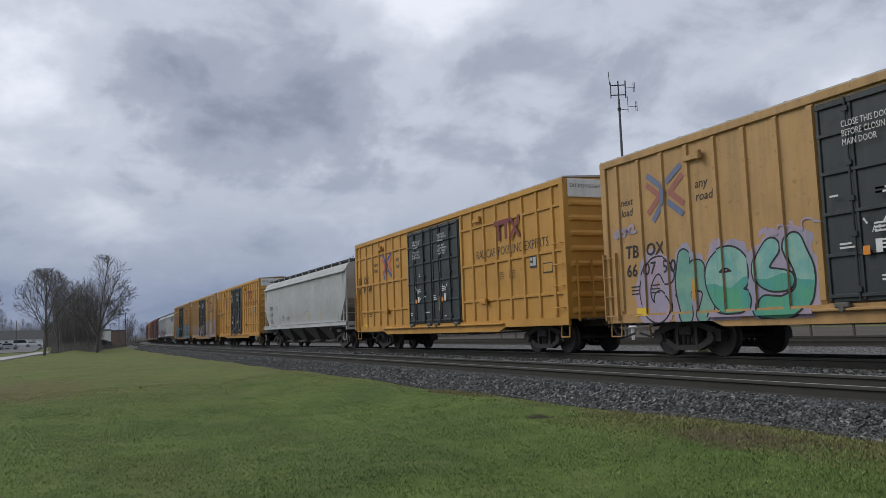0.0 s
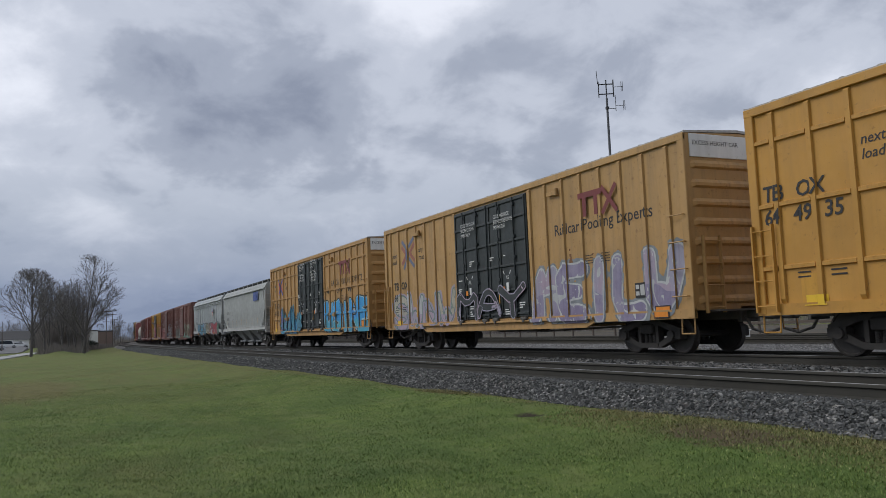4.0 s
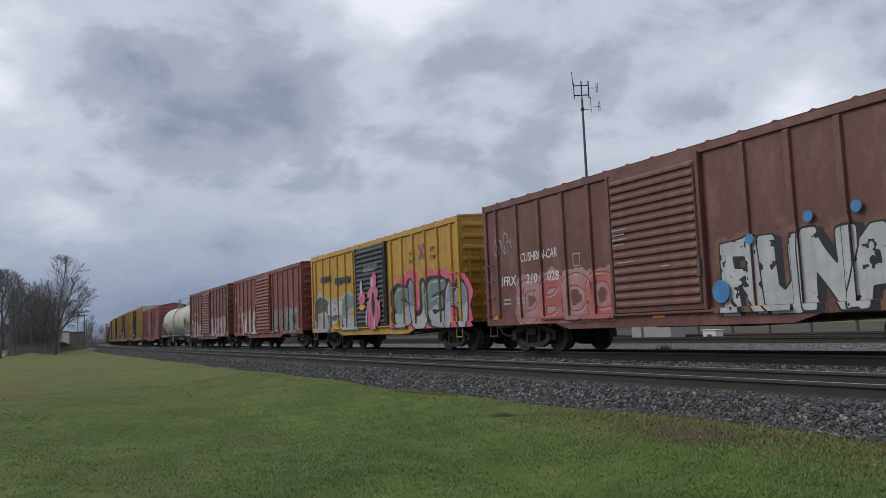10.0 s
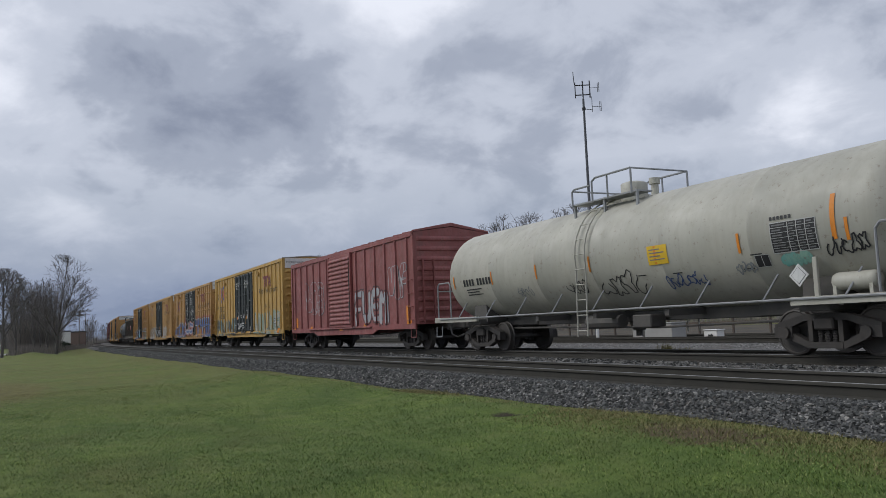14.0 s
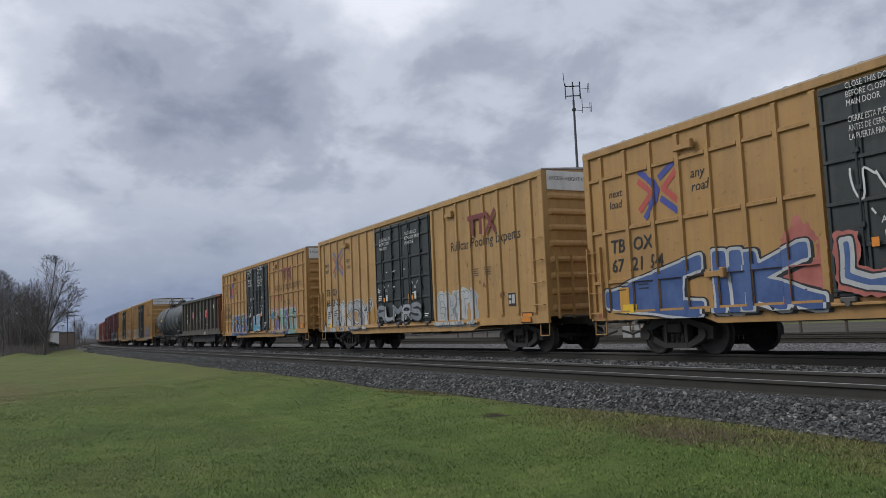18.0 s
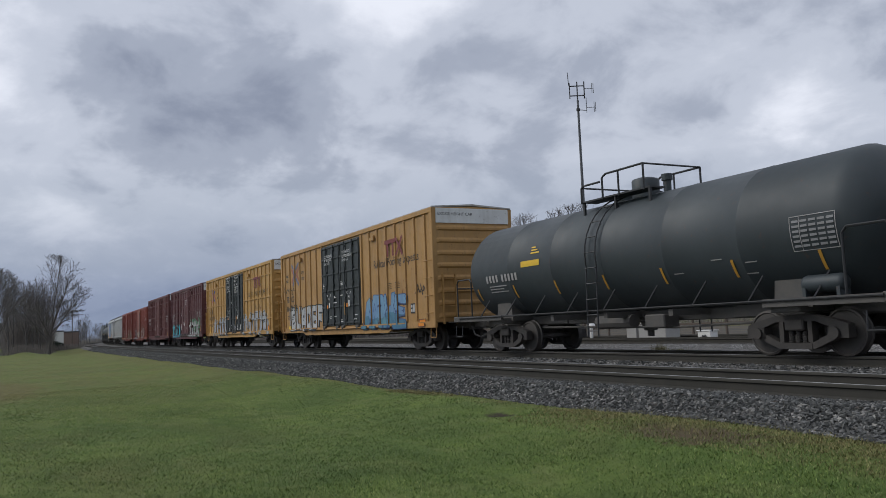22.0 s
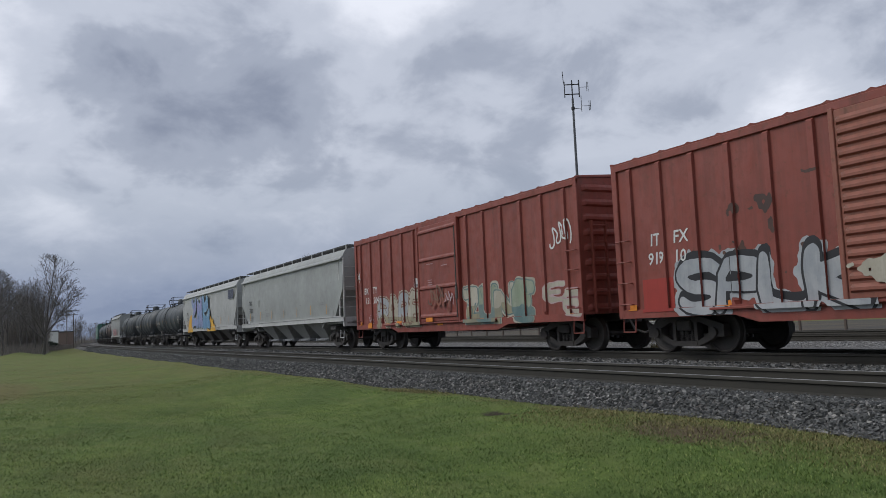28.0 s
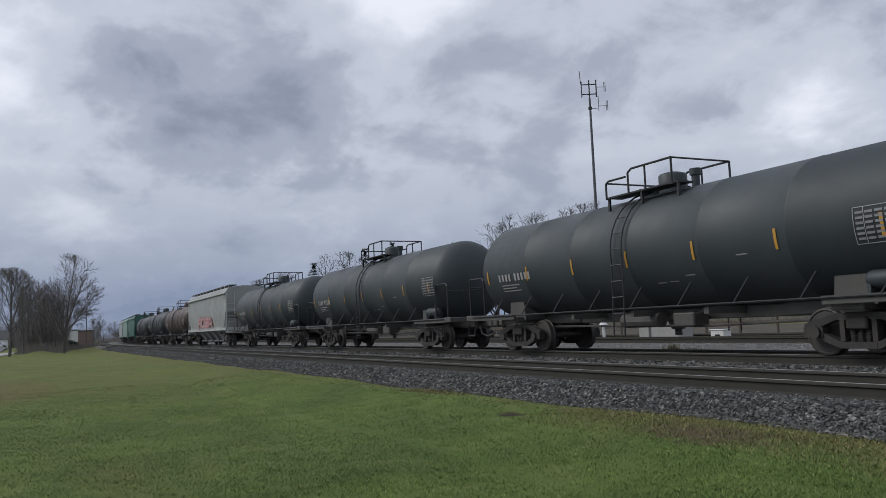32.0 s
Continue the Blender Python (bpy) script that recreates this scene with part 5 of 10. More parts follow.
def small_boxcar(name, paint, label, half=7.82, door_half=1.45, shift=-0.2, door_paint=None, louvre=True, top=4.52, posts=6, roof_paint=None, ends=True, trucks=6.2, peak=0.14):
    """A fifty-foot boxcar with outside posts and sliding doors."""
    car = thing(name, label, "boxcar", group="freight cars of the train")
    door_paint = door_paint or paint
    part("body", cached(("smallbody", half, top, paint.name), lambda: box_shell(half, 0.98, top, top + peak * 0.6, W).mesh("body", paint)), car)

    def roof():
        """One sheet with a raised seam between each two panels."""
        rings, n = [], 18
        for i in range(n + 1):
            x0 = -half + 2 * half * i / n
            for x, e in ((x0 - 0.09, 0.0), (x0, 0.034), (x0 + 0.09, 0.0)):
                x = min(half + 0.02, max(-half - 0.02, x))
                rings.append([(x, -W - 0.04, top), (x, 0, top + peak * 0.7), (x, W + 0.04, top), (x, W + 0.045, top + 0.035 + e), (x, 0, top + peak + e), (x, -W - 0.045, top + 0.035 + e)])
        return Shape().loft(rings, True, True).mesh("roof", roof_paint or paint)

    part("roof", cached(("smallroof", half, top, peak, (roof_paint or paint).name), roof), car, "ribbed steel roof with raised seams")
    chord = cached(("schord", half, top, paint.name), lambda: Shape().box(-half, half, -0.055, 0, top - 0.16, top, 0.012).mesh("top_chord", paint))
    sl = cached(("ssill", half, paint.name), lambda: Shape().prism([(-half, 0.82), (-4.2, 0.82), (-3.6, 0.66), (3.6, 0.66), (4.2, 0.82), (half, 0.82), (half, 1.02), (-half, 1.02)], -0.05, 0.02).box(-4.8, 3.6, -0.13, -0.04, 0.93, 0.985, 0.01).mesh("side_sill", paint))
    corner = cached(("scorner", top, paint.name), lambda: Shape().box(-0.09, 0.09, -0.055, 0.02, 0.84, top, 0.012).mesh("corner_post", paint))
    for y, t in ((-W, 0), (W, 180)):
        part("top_chord", chord, car, at=(0, y, 0), turn=t)
        part("side_sill", sl, car, at=(0, y, 0), turn=t)
        for x in (-half + 0.09, half - 0.09):
            part("corner_post", corner, car, at=(x, y, 0), turn=t)
    pm = cached(("smallpost", top, paint.name), lambda: post_mesh(1.02, top - 0.15, paint, 0.13, 0.06))
    ribs = []
    for a, b in ((-half + 0.1, shift - door_half), (shift + door_half, half - 0.1)):
        for k in range(posts):
            u = (k + 0.5) / posts
            if posts == 5:
                u = (0.10 + 0.188 * k) if a < 0 else (0.19 + 0.174 * k)
            x = a + (b - a) * u
            ribs.append((x - 0.085, x + 0.085))
            part("side_post", pm, car, at=(x, -W, 0))
            part("side_post", pm, car, at=(-x, W, 0), turn=180)
    RIBS[car] = (ribs, 0.06)
    BARS[car] = 3.6

    def door():
        return Shape().box(-door_half, door_half, -0.09, 0.0, 1.0, top - 0.16, 0.015).mesh("door", door_paint)

    def slat():
        w = door_half - 0.06
        return Shape().loft([[(x, 0.0, -0.07), (x, -0.055 * k, -0.03), (x, -0.055 * k, 0.02), (x, 0.0, 0.09)] for x, k in ((-w, 0.2), (-w + 0.06, 1), (w - 0.06, 1), (w, 0.2))], True, True).mesh("door_slat", door_paint)

    dm = cached(("sdoor", door_half, top, door_paint.name), door)
    sm = cached(("slat", door_half, door_paint.name), slat)
    for y, t in ((-W, 0), (W, 180)):
        d = part("door", dm, car, "ribbed sliding door", (shift if t == 0 else -shift, y, 0), t)
        stile = cached(("stile", top, door_paint.name), lambda: Shape().box(-0.05, 0.05, -0.12, 0.0, 0.98, top - 0.12, 0.012).mesh("door_stile", door_paint))
        for x in (-door_half - 0.02, door_half + 0.02):
            part("door_stile", stile, d, at=(x, 0, 0))
        n = 16 if louvre else 4
        for i in range(n):
            part("door_slat", sm, d, at=(0, -0.088, 1.18 + (top - 1.55) * i / (n - 1)))
        part("lock_bar", cached("lock_bar", lambda: Shape().tube((0, -0.03, 1.1), (0, -0.03, 4.1), 0.02, n=6).box(-0.05, 0.05, -0.06, 0, 1.7, 2.1, 0.01).mesh("lock_bar", UNDER)), d, at=(door_half * 0.96, -0.11, 0))
    if ends:
        end_ribs(car, half, 1.05, top - 0.35, 9, paint)
    grabs(car, half - 0.56, -W - 0.05, 1.15, 0.45, 4, 0.5, paint)
    grabs(car, -half + 0.10, -W - 0.05, 1.15, 0.45, 4, 0.5, paint)
    grabs(car, -half + 0.56, W + 0.05, 1.15, 0.45, 4, 0.5, paint, 180)
    part("end_ladder", cached(("sendlad", paint.name), lambda: ladder_mesh(0.45, 1.0, 3.4, 6, paint)), car, at=(half + 0.05, -1.3, 0), turn=90)
    part("brake_wheel", cached("brake_wheel", brake_wheel_mesh), car, "dark round brake wheel", (half + 0.14, 0.5, 2.0))
    running_gear(car, half, trucks, paint)
    rows = [(-half + 0.35, 1.0, 0.3, 0.13), (-half + 3.1, 1.0, 0.35, 0.12), (half - 0.75, 1.0, 0.35, 0.14), (2.6, 1.0, 0.4, 0.12), (shift - 0.2, 0.86, 0.4, 0.1)]
    bars(car, rows, ORANGE, -W - 0.062, "reflector", "orange reflective strip")
    return car, ribs


def hopper_section(x, inset=0.0, z_low=1.45, w=1.60):
    """The rounded cross-section of a covered hopper at x; its lower edge rises to z_low."""
    pts = []
    wid = w - inset
    for k in range(5):
        z = z_low + (3.75 - z_low) * k / 4
        bow = 0.06 * math.sin(math.pi * (z - 1.45) / 2.3)
        pts.append((-(wid - 0.06 + bow), z))
    pts += [(-(wid - 0.03), 4.02), (-(wid - 0.10), 4.25), (-(wid - 0.24), 4.44), (-0.75, 4.55), (0.0, 4.57)]
    right = [(-y, z) for y, z in pts[:-1]][::-1]
    return [(x, y, z) for y, z in pts + right]


def hopper(name, paint, label, half, bays=4, trucks=None, sill_paint=None, ribbed=False, under=None, cut=True):
    """A covered hopper: rounded body with cut-away slope ends, side sill, outlet bays, roof walk and end cages."""
    car = thing(name, label, "hopper car", group="freight cars of the train")
    sill_paint = sill_paint or HOPPER_SILL
    under = under or HOPPER_UNDER
    e = half - 0.12

    def body():
        sh = Shape()
        zs = [(-e, 2.6), (-e + 0.02, 2.6), (-e + 1.15, 1.45), (e - 1.15, 1.45), (e - 0.02, 2.6), (e, 2.6)] if cut else [(-e, 1.45), (e, 1.45)]
        xs = []
        for (x0, z0), (x1, z1) in zip(zs, zs[1:]):
            n = max(1, int(abs(x1 - x0) / 1.2))
            xs += [(x0 + (x1 - x0) * i / n, z0 + (z1 - z0) * i / n) for i in range(n)]
        xs.append(zs[-1])
        sh.loft([hopper_section(x, 0.0, z) for x, z in xs], True, True)
        return sh.mesh("body", paint, 35)

    part("body", cached(("hopper", half, cut, paint.name), body), car)

    def eave():
        sh = Shape()
        for s in (-1, 1):
            sh.loft([[(x, s * 1.60, 3.96), (x, s * 1.67, 3.99), (x, s * 1.66, 4.05), (x, s * 1.54, 4.14)] for x in (-e - 0.02, e + 0.02)], True, True)
        return sh.mesh("eave", paint)

    part("eave", cached(("eave", half, paint.name), eave), car)
    if ribbed:
        for z in (3.86, 3.72):
            ridge = cached(("ridge", half, z, paint.name), lambda: Shape().box(-e, e, -0.035, 0, z - 0.025, z + 0.025, 0.01).mesh("eave_ridge", paint))
            part("eave_ridge", ridge, car, at=(0, -1.61, 0))
            part("eave_ridge", ridge, car, at=(0, 1.61, 0), turn=180)
        pm = cached(("hpost", paint.name), lambda: Shape().box(-0.02, 0.02, -0.03, 0, 1.5, 3.95).mesh("side_post", paint))
        for i in range(1, 14):
            x = -e + 2 * e * i / 14
            if abs(x) < e - 1.5:
                part("side_post", pm, car, at=(x, -1.62, 0))
                part("side_post", pm, car, at=(x, 1.62, 0), turn=180)
    sl = cached(("hsill", half, sill_paint.name), lambda: Shape().prism([(-half, 1.22), (half, 1.22), (half, 1.40), (half - 1.2, 1.46), (-half + 1.2, 1.46), (-half, 1.40)], -0.07, 0.03).box(-half + 0.2, half - 0.2, -0.10, 0.03, 1.43, 1.47).mesh("side_sill", sill_paint))
    part("side_sill", sl, car, "white side sill", (0, -1.56, 0))
    part("side_sill", sl, car, "white side sill", (0, 1.56, 0), 180)

    def bay(w):
        sh = Shape()
        sh.loft([[(-a, -b, z), (a, -b, z), (a, b, z), (-a, b, z)] for a, b, z in ((w / 2, 1.45, 1.46), (w / 2 * 0.84, 1.36, 1.22), (0.50, 0.78, 0.46))], True, True)
        return sh.mesh("outlet_bay", under)

    run = 2 * (half - 3.4)
    bw = run / bays
    bm_ = cached(("bay", round(bw, 3), under.name), lambda: bay(bw * 0.96))
    gate = cached(("gate", under.name), lambda: Shape().box(-0.62, 0.62, -0.86, 0.86, 0.33, 0.47, 0.015).box(-0.5, 0.5, -1.0, -0.84, 0.36, 0.44, 0.01).tube((-0.75, -0.95, 0.40), (0.75, -0.95, 0.40), 0.03, n=6).tube((-0.75, -1.0, 0.40), (-0.75, -0.9, 0.40), 0.08, n=8).mesh("outlet_gate", GREY_STEEL if under is HOPPER_UNDER else UNDER))
    for i in range(bays):
        x = -run / 2 + bw * (i + 0.5)
        b = part("outlet_bay", bm_, car, "grey hopper outlet bay", (x, 0, 0))
        part("outlet_gate", gate, b)

    def slope():
        sh = Shape()
        for s in (-1, 1):
            sh.loft([[(s * (half - 0.6), y, 2.95), (s * (half - 3.3), y, 0.95), (s * (half - 3.4), y, 1.05), (s * (half - 0.65), y, 3.05)] for y in (-1.45, 1.45)], True, True)
            sh.box(min(s * (half - 0.9), s * (half - 0.6)), max(s * (half - 0.9), s * (half - 0.6)), -1.3, 1.3, 1.15, 3.0)
        for s in (-1, 1):
            sh.box(min(s * half, s * (half - 2.6)), max(s * half, s * (half - 2.6)), -1.45, 1.45, 1.12, 1.2)
        return sh.mesh("slope_sheet", under)

    part("slope_sheet", cached(("slope", half, under.name), slope), car, "dark slope sheets behind the end cages")

    def cage():
        """End ladders and braces at +x."""
        sh = Shape()
        for y in (-1.55, 1.55):
            for x in (half - 0.05, half - 0.60):
                sh.box(x - 0.03, x + 0.03, y - 0.03, y + 0.03, 1.15, 4.05)
            for k in range(7):
                z = 1.45 + 0.4 * k
                sh.tube((half - 0.05, y, z), (half - 0.60, y, z), 0.013, n=5)
            sh.tube((half - 1.65, y, 1.45), (half - 0.65, y, 2.9), 0.03, n=5)
        for k in range(6):
            sh.tube((half - 0.03, -1.5, 1.4 + 0.45 * k), (half - 0.03, -0.95, 1.4 + 0.45 * k), 0.013, n=5)
        sh.box(half - 0.07, half - 0.02, -0.98, -0.92, 1.15, 4.1)
        sh.box(half - 0.25, half, -1.2, 1.2, 1.2, 1.24)
        sh.box(half - 0.12, half, -1.6, 1.6, 1.0, 1.4)
        sh.box(half - 0.10, half - 0.04, -0.35, 0.35, 1.4, 2.1, 0.02)
        return sh.mesh("end_cage", sill_paint)

    cg = cached(("cage", half, sill_paint.name), cage)
    part("end_cage", cg, car, "end ladder and braces")
    part("end_cage", cg, car, "end ladder and braces", turn=180)

    def walk_mesh():
        sh = Shape()
        for s in (-1, 1):
            y0, y1 = (0.72, 1.28) if s > 0 else (-1.28, -0.72)
            for k in range(6):
                yy = y0 + (y1 - y0) * k / 5
                sh.box(-half + 0.1, half - 0.1, yy - 0.012, yy + 0.012, 4.60, 4.655)
            n = int(2 * half / 0.22)
            for i in range(n + 1):
                x = -half + 0.12 + (2 * half - 0.24) * i / n
                sh.box(x - 0.01, x + 0.01, y0, y1, 4.605, 4.65)
        return sh.mesh("roof_walk", dark_steel("dark_roof_grating", (0.05, 0.052, 0.055), (0.11, 0.105, 0.10), 0.4, 0.7))

    part("roof_walk", cached(("rwalk", half), walk_mesh), car, "grated steel roof walk")

    def stand():
        return Shape().prism([(-0.035, 4.38), (0.035, 4.38), (0.035, 4.63), (-0.035, 4.63)], -0.02, 0.02).mesh("walk_support", sill_paint)

    st = cached(("stand", sill_paint.name), stand)
    n = int(2 * half / 1.6)
    for i in range(n + 1):
        x = -half + 0.25 + (2 * half - 0.5) * i / n
        part("walk_support", st, car, at=(x, -1.30, 0))
        part("walk_support", st, car, at=(x, 1.30, 0))
    hatch = cached(("hatch", half, paint.name), lambda: Shape().box(-half + 0.8, half - 0.8, -0.28, 0.28, 4.55, 4.64, 0.03).mesh("hatch_cover", paint))
    part("hatch_cover", hatch, car, "long trough hatch cover")
    running_gear(car, half, trucks or half - 2.15, sill_paint, False)
    rows = []
    for i in range(7):
        x = -half + 2.2 + (2 * half - 4.4) * i / 6
        rows.append((x, 1.62, 0.055, 0.46))
    bars(car, rows, REFLECTOR, -1.642, "reflector", "yellow reflective strip")
    return car


def hopper_marks(car, half, seed, mark, number):
    rng = random.Random(seed)
    if mark:
        car_mark(car, -half + 1.85, 2.56, (mark,), 0.245, BLACK_INK, -1.612)
        car_mark(car, -half + 1.85, 2.10, (number,), 0.245, BLACK_INK, -1.606)
    rows = []
    for k in range(7):
        x = rng.uniform(-half + 3.5, half - 3)
        for i in range(rng.choice((1, 2, 3))):
            rows.append((x, 1.95 - 0.09 * i + 0.2 * (k % 2), rng.uniform(0.25, 0.6), 0.022))
    bars(car, rows + [(-half + 1.95, 1.85 - 0.1 * i, 0.7, 0.04) for i in range(3)] + [(-half + 3.9, 2.45, 0.3, 0.03), (-half + 3.9, 2.75, 0.3, 0.03), (-half + 3.9, 2.45, 0.03, 0.3), (-half + 4.18, 2.45, 0.03, 0.33)], BLACK_FAINT, -1.612, "marking", "small grey stencilled data")


def block_emblem(car, x, z, w, hgt, material, y=-1.652):
    """A company emblem as four slanted plain blocks."""
    for i in range(4):
        x0, x1 = x + w * i / 4, x + w * (i + 0.84) / 4
        s = 0.18 * hgt
        part("emblem", cached(("blk", x0, z, w, hgt, material.name, y), lambda: Shape().prism([(x0, z), (x1, z), (x1 + s, z + hgt), (x0 + s, z + hgt)], y, y + 0.003).mesh("emblem", material)), car, "slanted block of an emblem")


def tank_car(name, paint, label, half, radius=1.50, trucks=None, steel=None, strips=True, low=-8):
    """A tank car: a cylinder with domed heads on saddles, a top platform with fittings, ladders and side rails."""
    car = thing(name, label, "tank car", group="freight cars of the train")
    steel = steel or BLACK_STEEL
    zc, n = 2.52, 36
    body_half = half - 0.35

    def tank():
        sh = Shape()
        prof = [(-body_half, 0.02), (-body_half + 0.03, 0.45), (-body_half + 0.12, 0.85), (-body_half + 0.30, 1.20), (-body_half + 0.52, 1.40), (-body_half + 0.75, radius)]
        seam = []
        k = 6
        for i in range(1, k):
            x = (-body_half + 0.75) + (2 * body_half - 1.5) * i / k
            seam += [(x - 0.03, radius), (x - 0.02, radius + 0.006), (x + 0.02, radius + 0.006), (x + 0.03, radius)]
        prof = prof + seam + [(-x, r) for x, r in prof[::-1]]
        sh.loft([[(x, r * math.sin(2 * math.pi * i / n), zc - 0.0 + r * math.cos(2 * math.pi * i / n)) for i in range(n)] for x, r in prof], True, True)
        return sh.mesh("tank", paint, 40)

    part("tank", cached(("tank", half, radius, paint.name), tank), car, "long welded tank with domed heads")

    def saddle():
        x = half - 2.4
        sh = Shape().prism([(x - 0.45, 0.95), (x + 0.45, 0.95), (x + 0.35, 1.9), (x - 0.35, 1.9)], -1.1, 1.1)
        sh.box(x - 2.2, x + 1.9, -0.35, 0.35, 0.80, 1.12, 0.02)
        return sh.mesh("saddle", UNDER)

    def end_platform():
        sh = Shape().box(half - 0.25, half + 0.25, -1.5, 1.5, 0.98, 1.16, 0.02)
        for y in (-1.5, 1.42):
            sh.box(half - 2.8, half - 0.2, y, y + 0.08, 0.98, 1.14)
        return sh.mesh("end_platform", paint if steel is GREY_STEEL else UNDER)

    for turn in (0, 180):
        part("saddle", cached(("saddle", half, paint.name, steel.name), saddle), car, "tank saddle and stub sill", turn=turn)
        part("end_platform", cached(("endplat", half, paint.name, steel.name), end_platform), car, "end platform with side sills", turn=turn)

    def side_rail():
        sh = Shape()
        for y in (-1.52, 1.52):
            sh.pipe([(-half + 0.2, y, 1.10), (half - 0.2, y, 1.10)], 0.024, 6)
            for i in range(9):
                x = -half + 1.6 + (2 * half - 3.2) * i / 8
                sh.tube((x, y, 1.10), (x + 0.22, y * 0.84, 1.62), 0.022, n=5)
        return sh.mesh("side_rail", steel)

    part("side_rail", cached(("trail", half, steel.name), side_rail), car, "long side hand rail")

    def platform():
        sh = Shape()
        sh.box(-1.35, 1.35, -0.95, -0.45, zc + radius + 0.02, zc + radius + 0.06)
        sh.box(-1.35, 1.35, 0.45, 0.95, zc + radius + 0.02, zc + radius + 0.06)
        for x in (-1.3, 0.0, 1.3):
            for y in (-0.9, 0.9):
                sh.box(x - 0.03, x + 0.03, y - 0.03, y + 0.03, zc + radius - 0.35, zc + radius + 0.03)
        return sh.mesh("platform", steel)

    def top_rail():
        sh = Shape()
        t = zc + radius
        for y in (-0.95, 0.95):
            sh.pipe([(-1.35, y, t), (-1.35, y, t + 0.42), (-1.25, y, t + 0.48), (-0.55, y, t + 0.48)], 0.028, 6)
            sh.pipe([(-0.45, y, t), (-0.45, y, t + 0.57), (-0.3, y, t + 0.65), (1.15, y, t + 0.65), (1.15, y, t)], 0.028, 6)
            sh.pipe([(0.2, y, t), (0.2, y, t + 0.65)], 0.026, 6)
        sh.pipe([(-1.35, -0.95, t + 0.44), (-1.35, 0.95, t + 0.44)], 0.026, 6)
        sh.pipe([(1.15, -0.95, t + 0.65), (1.15, 0.95, t + 0.65)], 0.026, 6)
        return sh.mesh("top_rail", steel)

    def dome():
        t = zc + radius
        sh = Shape()
        sh.loft([[(0.15 + r * math.cos(2 * math.pi * i / 18), r * math.sin(2 * math.pi * i / 18), z) for i in range(18)] for r, z in ((0.36, t - 0.1), (0.36, t + 0.42), (0.33, t + 0.46), (0.2, t + 0.50))], True, True)
        sh.tube((0.95, 0, t - 0.05), (0.95, 0, t + 0.36), 0.10, n=10)
        sh.tube((0.95, 0, t + 0.30), (0.95, 0, t + 0.46), 0.14, n=10)
        sh.tube((-0.7, 0, t - 0.05), (-0.7, 0, t + 0.14), 0.28, n=14)
        for i in range(6):
            sh.tube((-0.7 + 0.27 * math.cos(i), 0.27 * math.sin(i), t + 0.1), (-0.7 + 0.27 * math.cos(i), 0.27 * math.sin(i), t + 0.24), 0.03, n=6)
        return sh.mesh("valve_dome", paint, 40)

    part("platform", cached(("plat", radius, steel.name), platform), car, "grated top platform")
    part("top_rail", cached(("toprail", radius, steel.name), top_rail), car, "tubular guard rail round the dome")
    part("valve_dome", cached(("dome", radius, paint.name), dome), car, "valve dome and fittings on the top")

    def side_ladder():
        sh = Shape()
        for x in (-0.52, -0.10):
            pts = []
            for i in range(10):
                a = radians(5 + 95 * i / 9)
                r = radius + 0.10
                pts.append((x, -r * math.sin(a), zc + r * math.cos(a)))
            pts.append((x, -1.62, 0.45))
            sh.pipe(pts, 0.022, 5)
        for i in range(9):
            z = 0.6 + 0.40 * i
            yy = -1.61 if z < zc else -math.sqrt(max(0.01, (radius + 0.1) ** 2 - (z - zc) ** 2))
            sh.tube((-0.52, yy, z), (-0.10, yy, z), 0.016, n=5)
        return sh.mesh("ladder", steel if strips else paint)

    lm = cached(("tladder", radius, steel.name, paint.name), side_ladder)
    part("ladder", lm, car, "side ladder up to the platform")
    part("ladder", lm, car, "side ladder up to the platform", turn=180)

    def end_grab():
        sh = Shape()
        for y in (-1.45, 1.45):
            sh.pipe([(half - 0.95, y, 1.15), (half - 0.95, y, 2.25), (half - 0.85, y, 2.36), (half - 0.1, y, 2.36), (half, y, 2.25), (half, y, 1.15)], 0.026, 6)
        sh.pipe([(half, -1.45, 2.1), (half, 1.45, 2.1)], 0.024, 6)
        return sh.mesh("end_rail", steel)

    eg = cached(("tend", half, steel.name), end_grab)
    part("end_rail", eg, car, "end platform rail")
    part("end_rail", eg, car, "end platform rail", turn=180)
    part("air_reservoir", cached(("reservoir", paint.name), lambda: Shape().loft([[(x, r * math.cos(0.3927 * i), r * math.sin(0.3927 * i)) for i in range(16)] for x, r in ((-0.47, 0.02), (-0.46, 0.10), (-0.42, 0.15), (-0.36, 0.17), (0.36, 0.17), (0.42, 0.15), (0.46, 0.10), (0.47, 0.02))], True, True).box(-0.40, -0.33, -0.15, 0.15, -0.24, 0.0).box(0.33, 0.40, -0.15, 0.15, -0.24, 0.0).mesh("air_reservoir", paint, 40)), car, "small cylindrical air reservoir", (half - 1.52, -1.25, 1.38))
    part("bottom_outlet", cached("outlet", lambda: Shape().tube((0, 0, 0.55), (0, 0, 1.1), 0.16, 0.4, n=12).tube((0, 0, 0.40), (0, 0, 0.6), 0.09, n=8).mesh("bottom_outlet", UNDER)), car, "bottom outlet valve")
    running_gear(car, half, trucks or half - 2.4, steel)

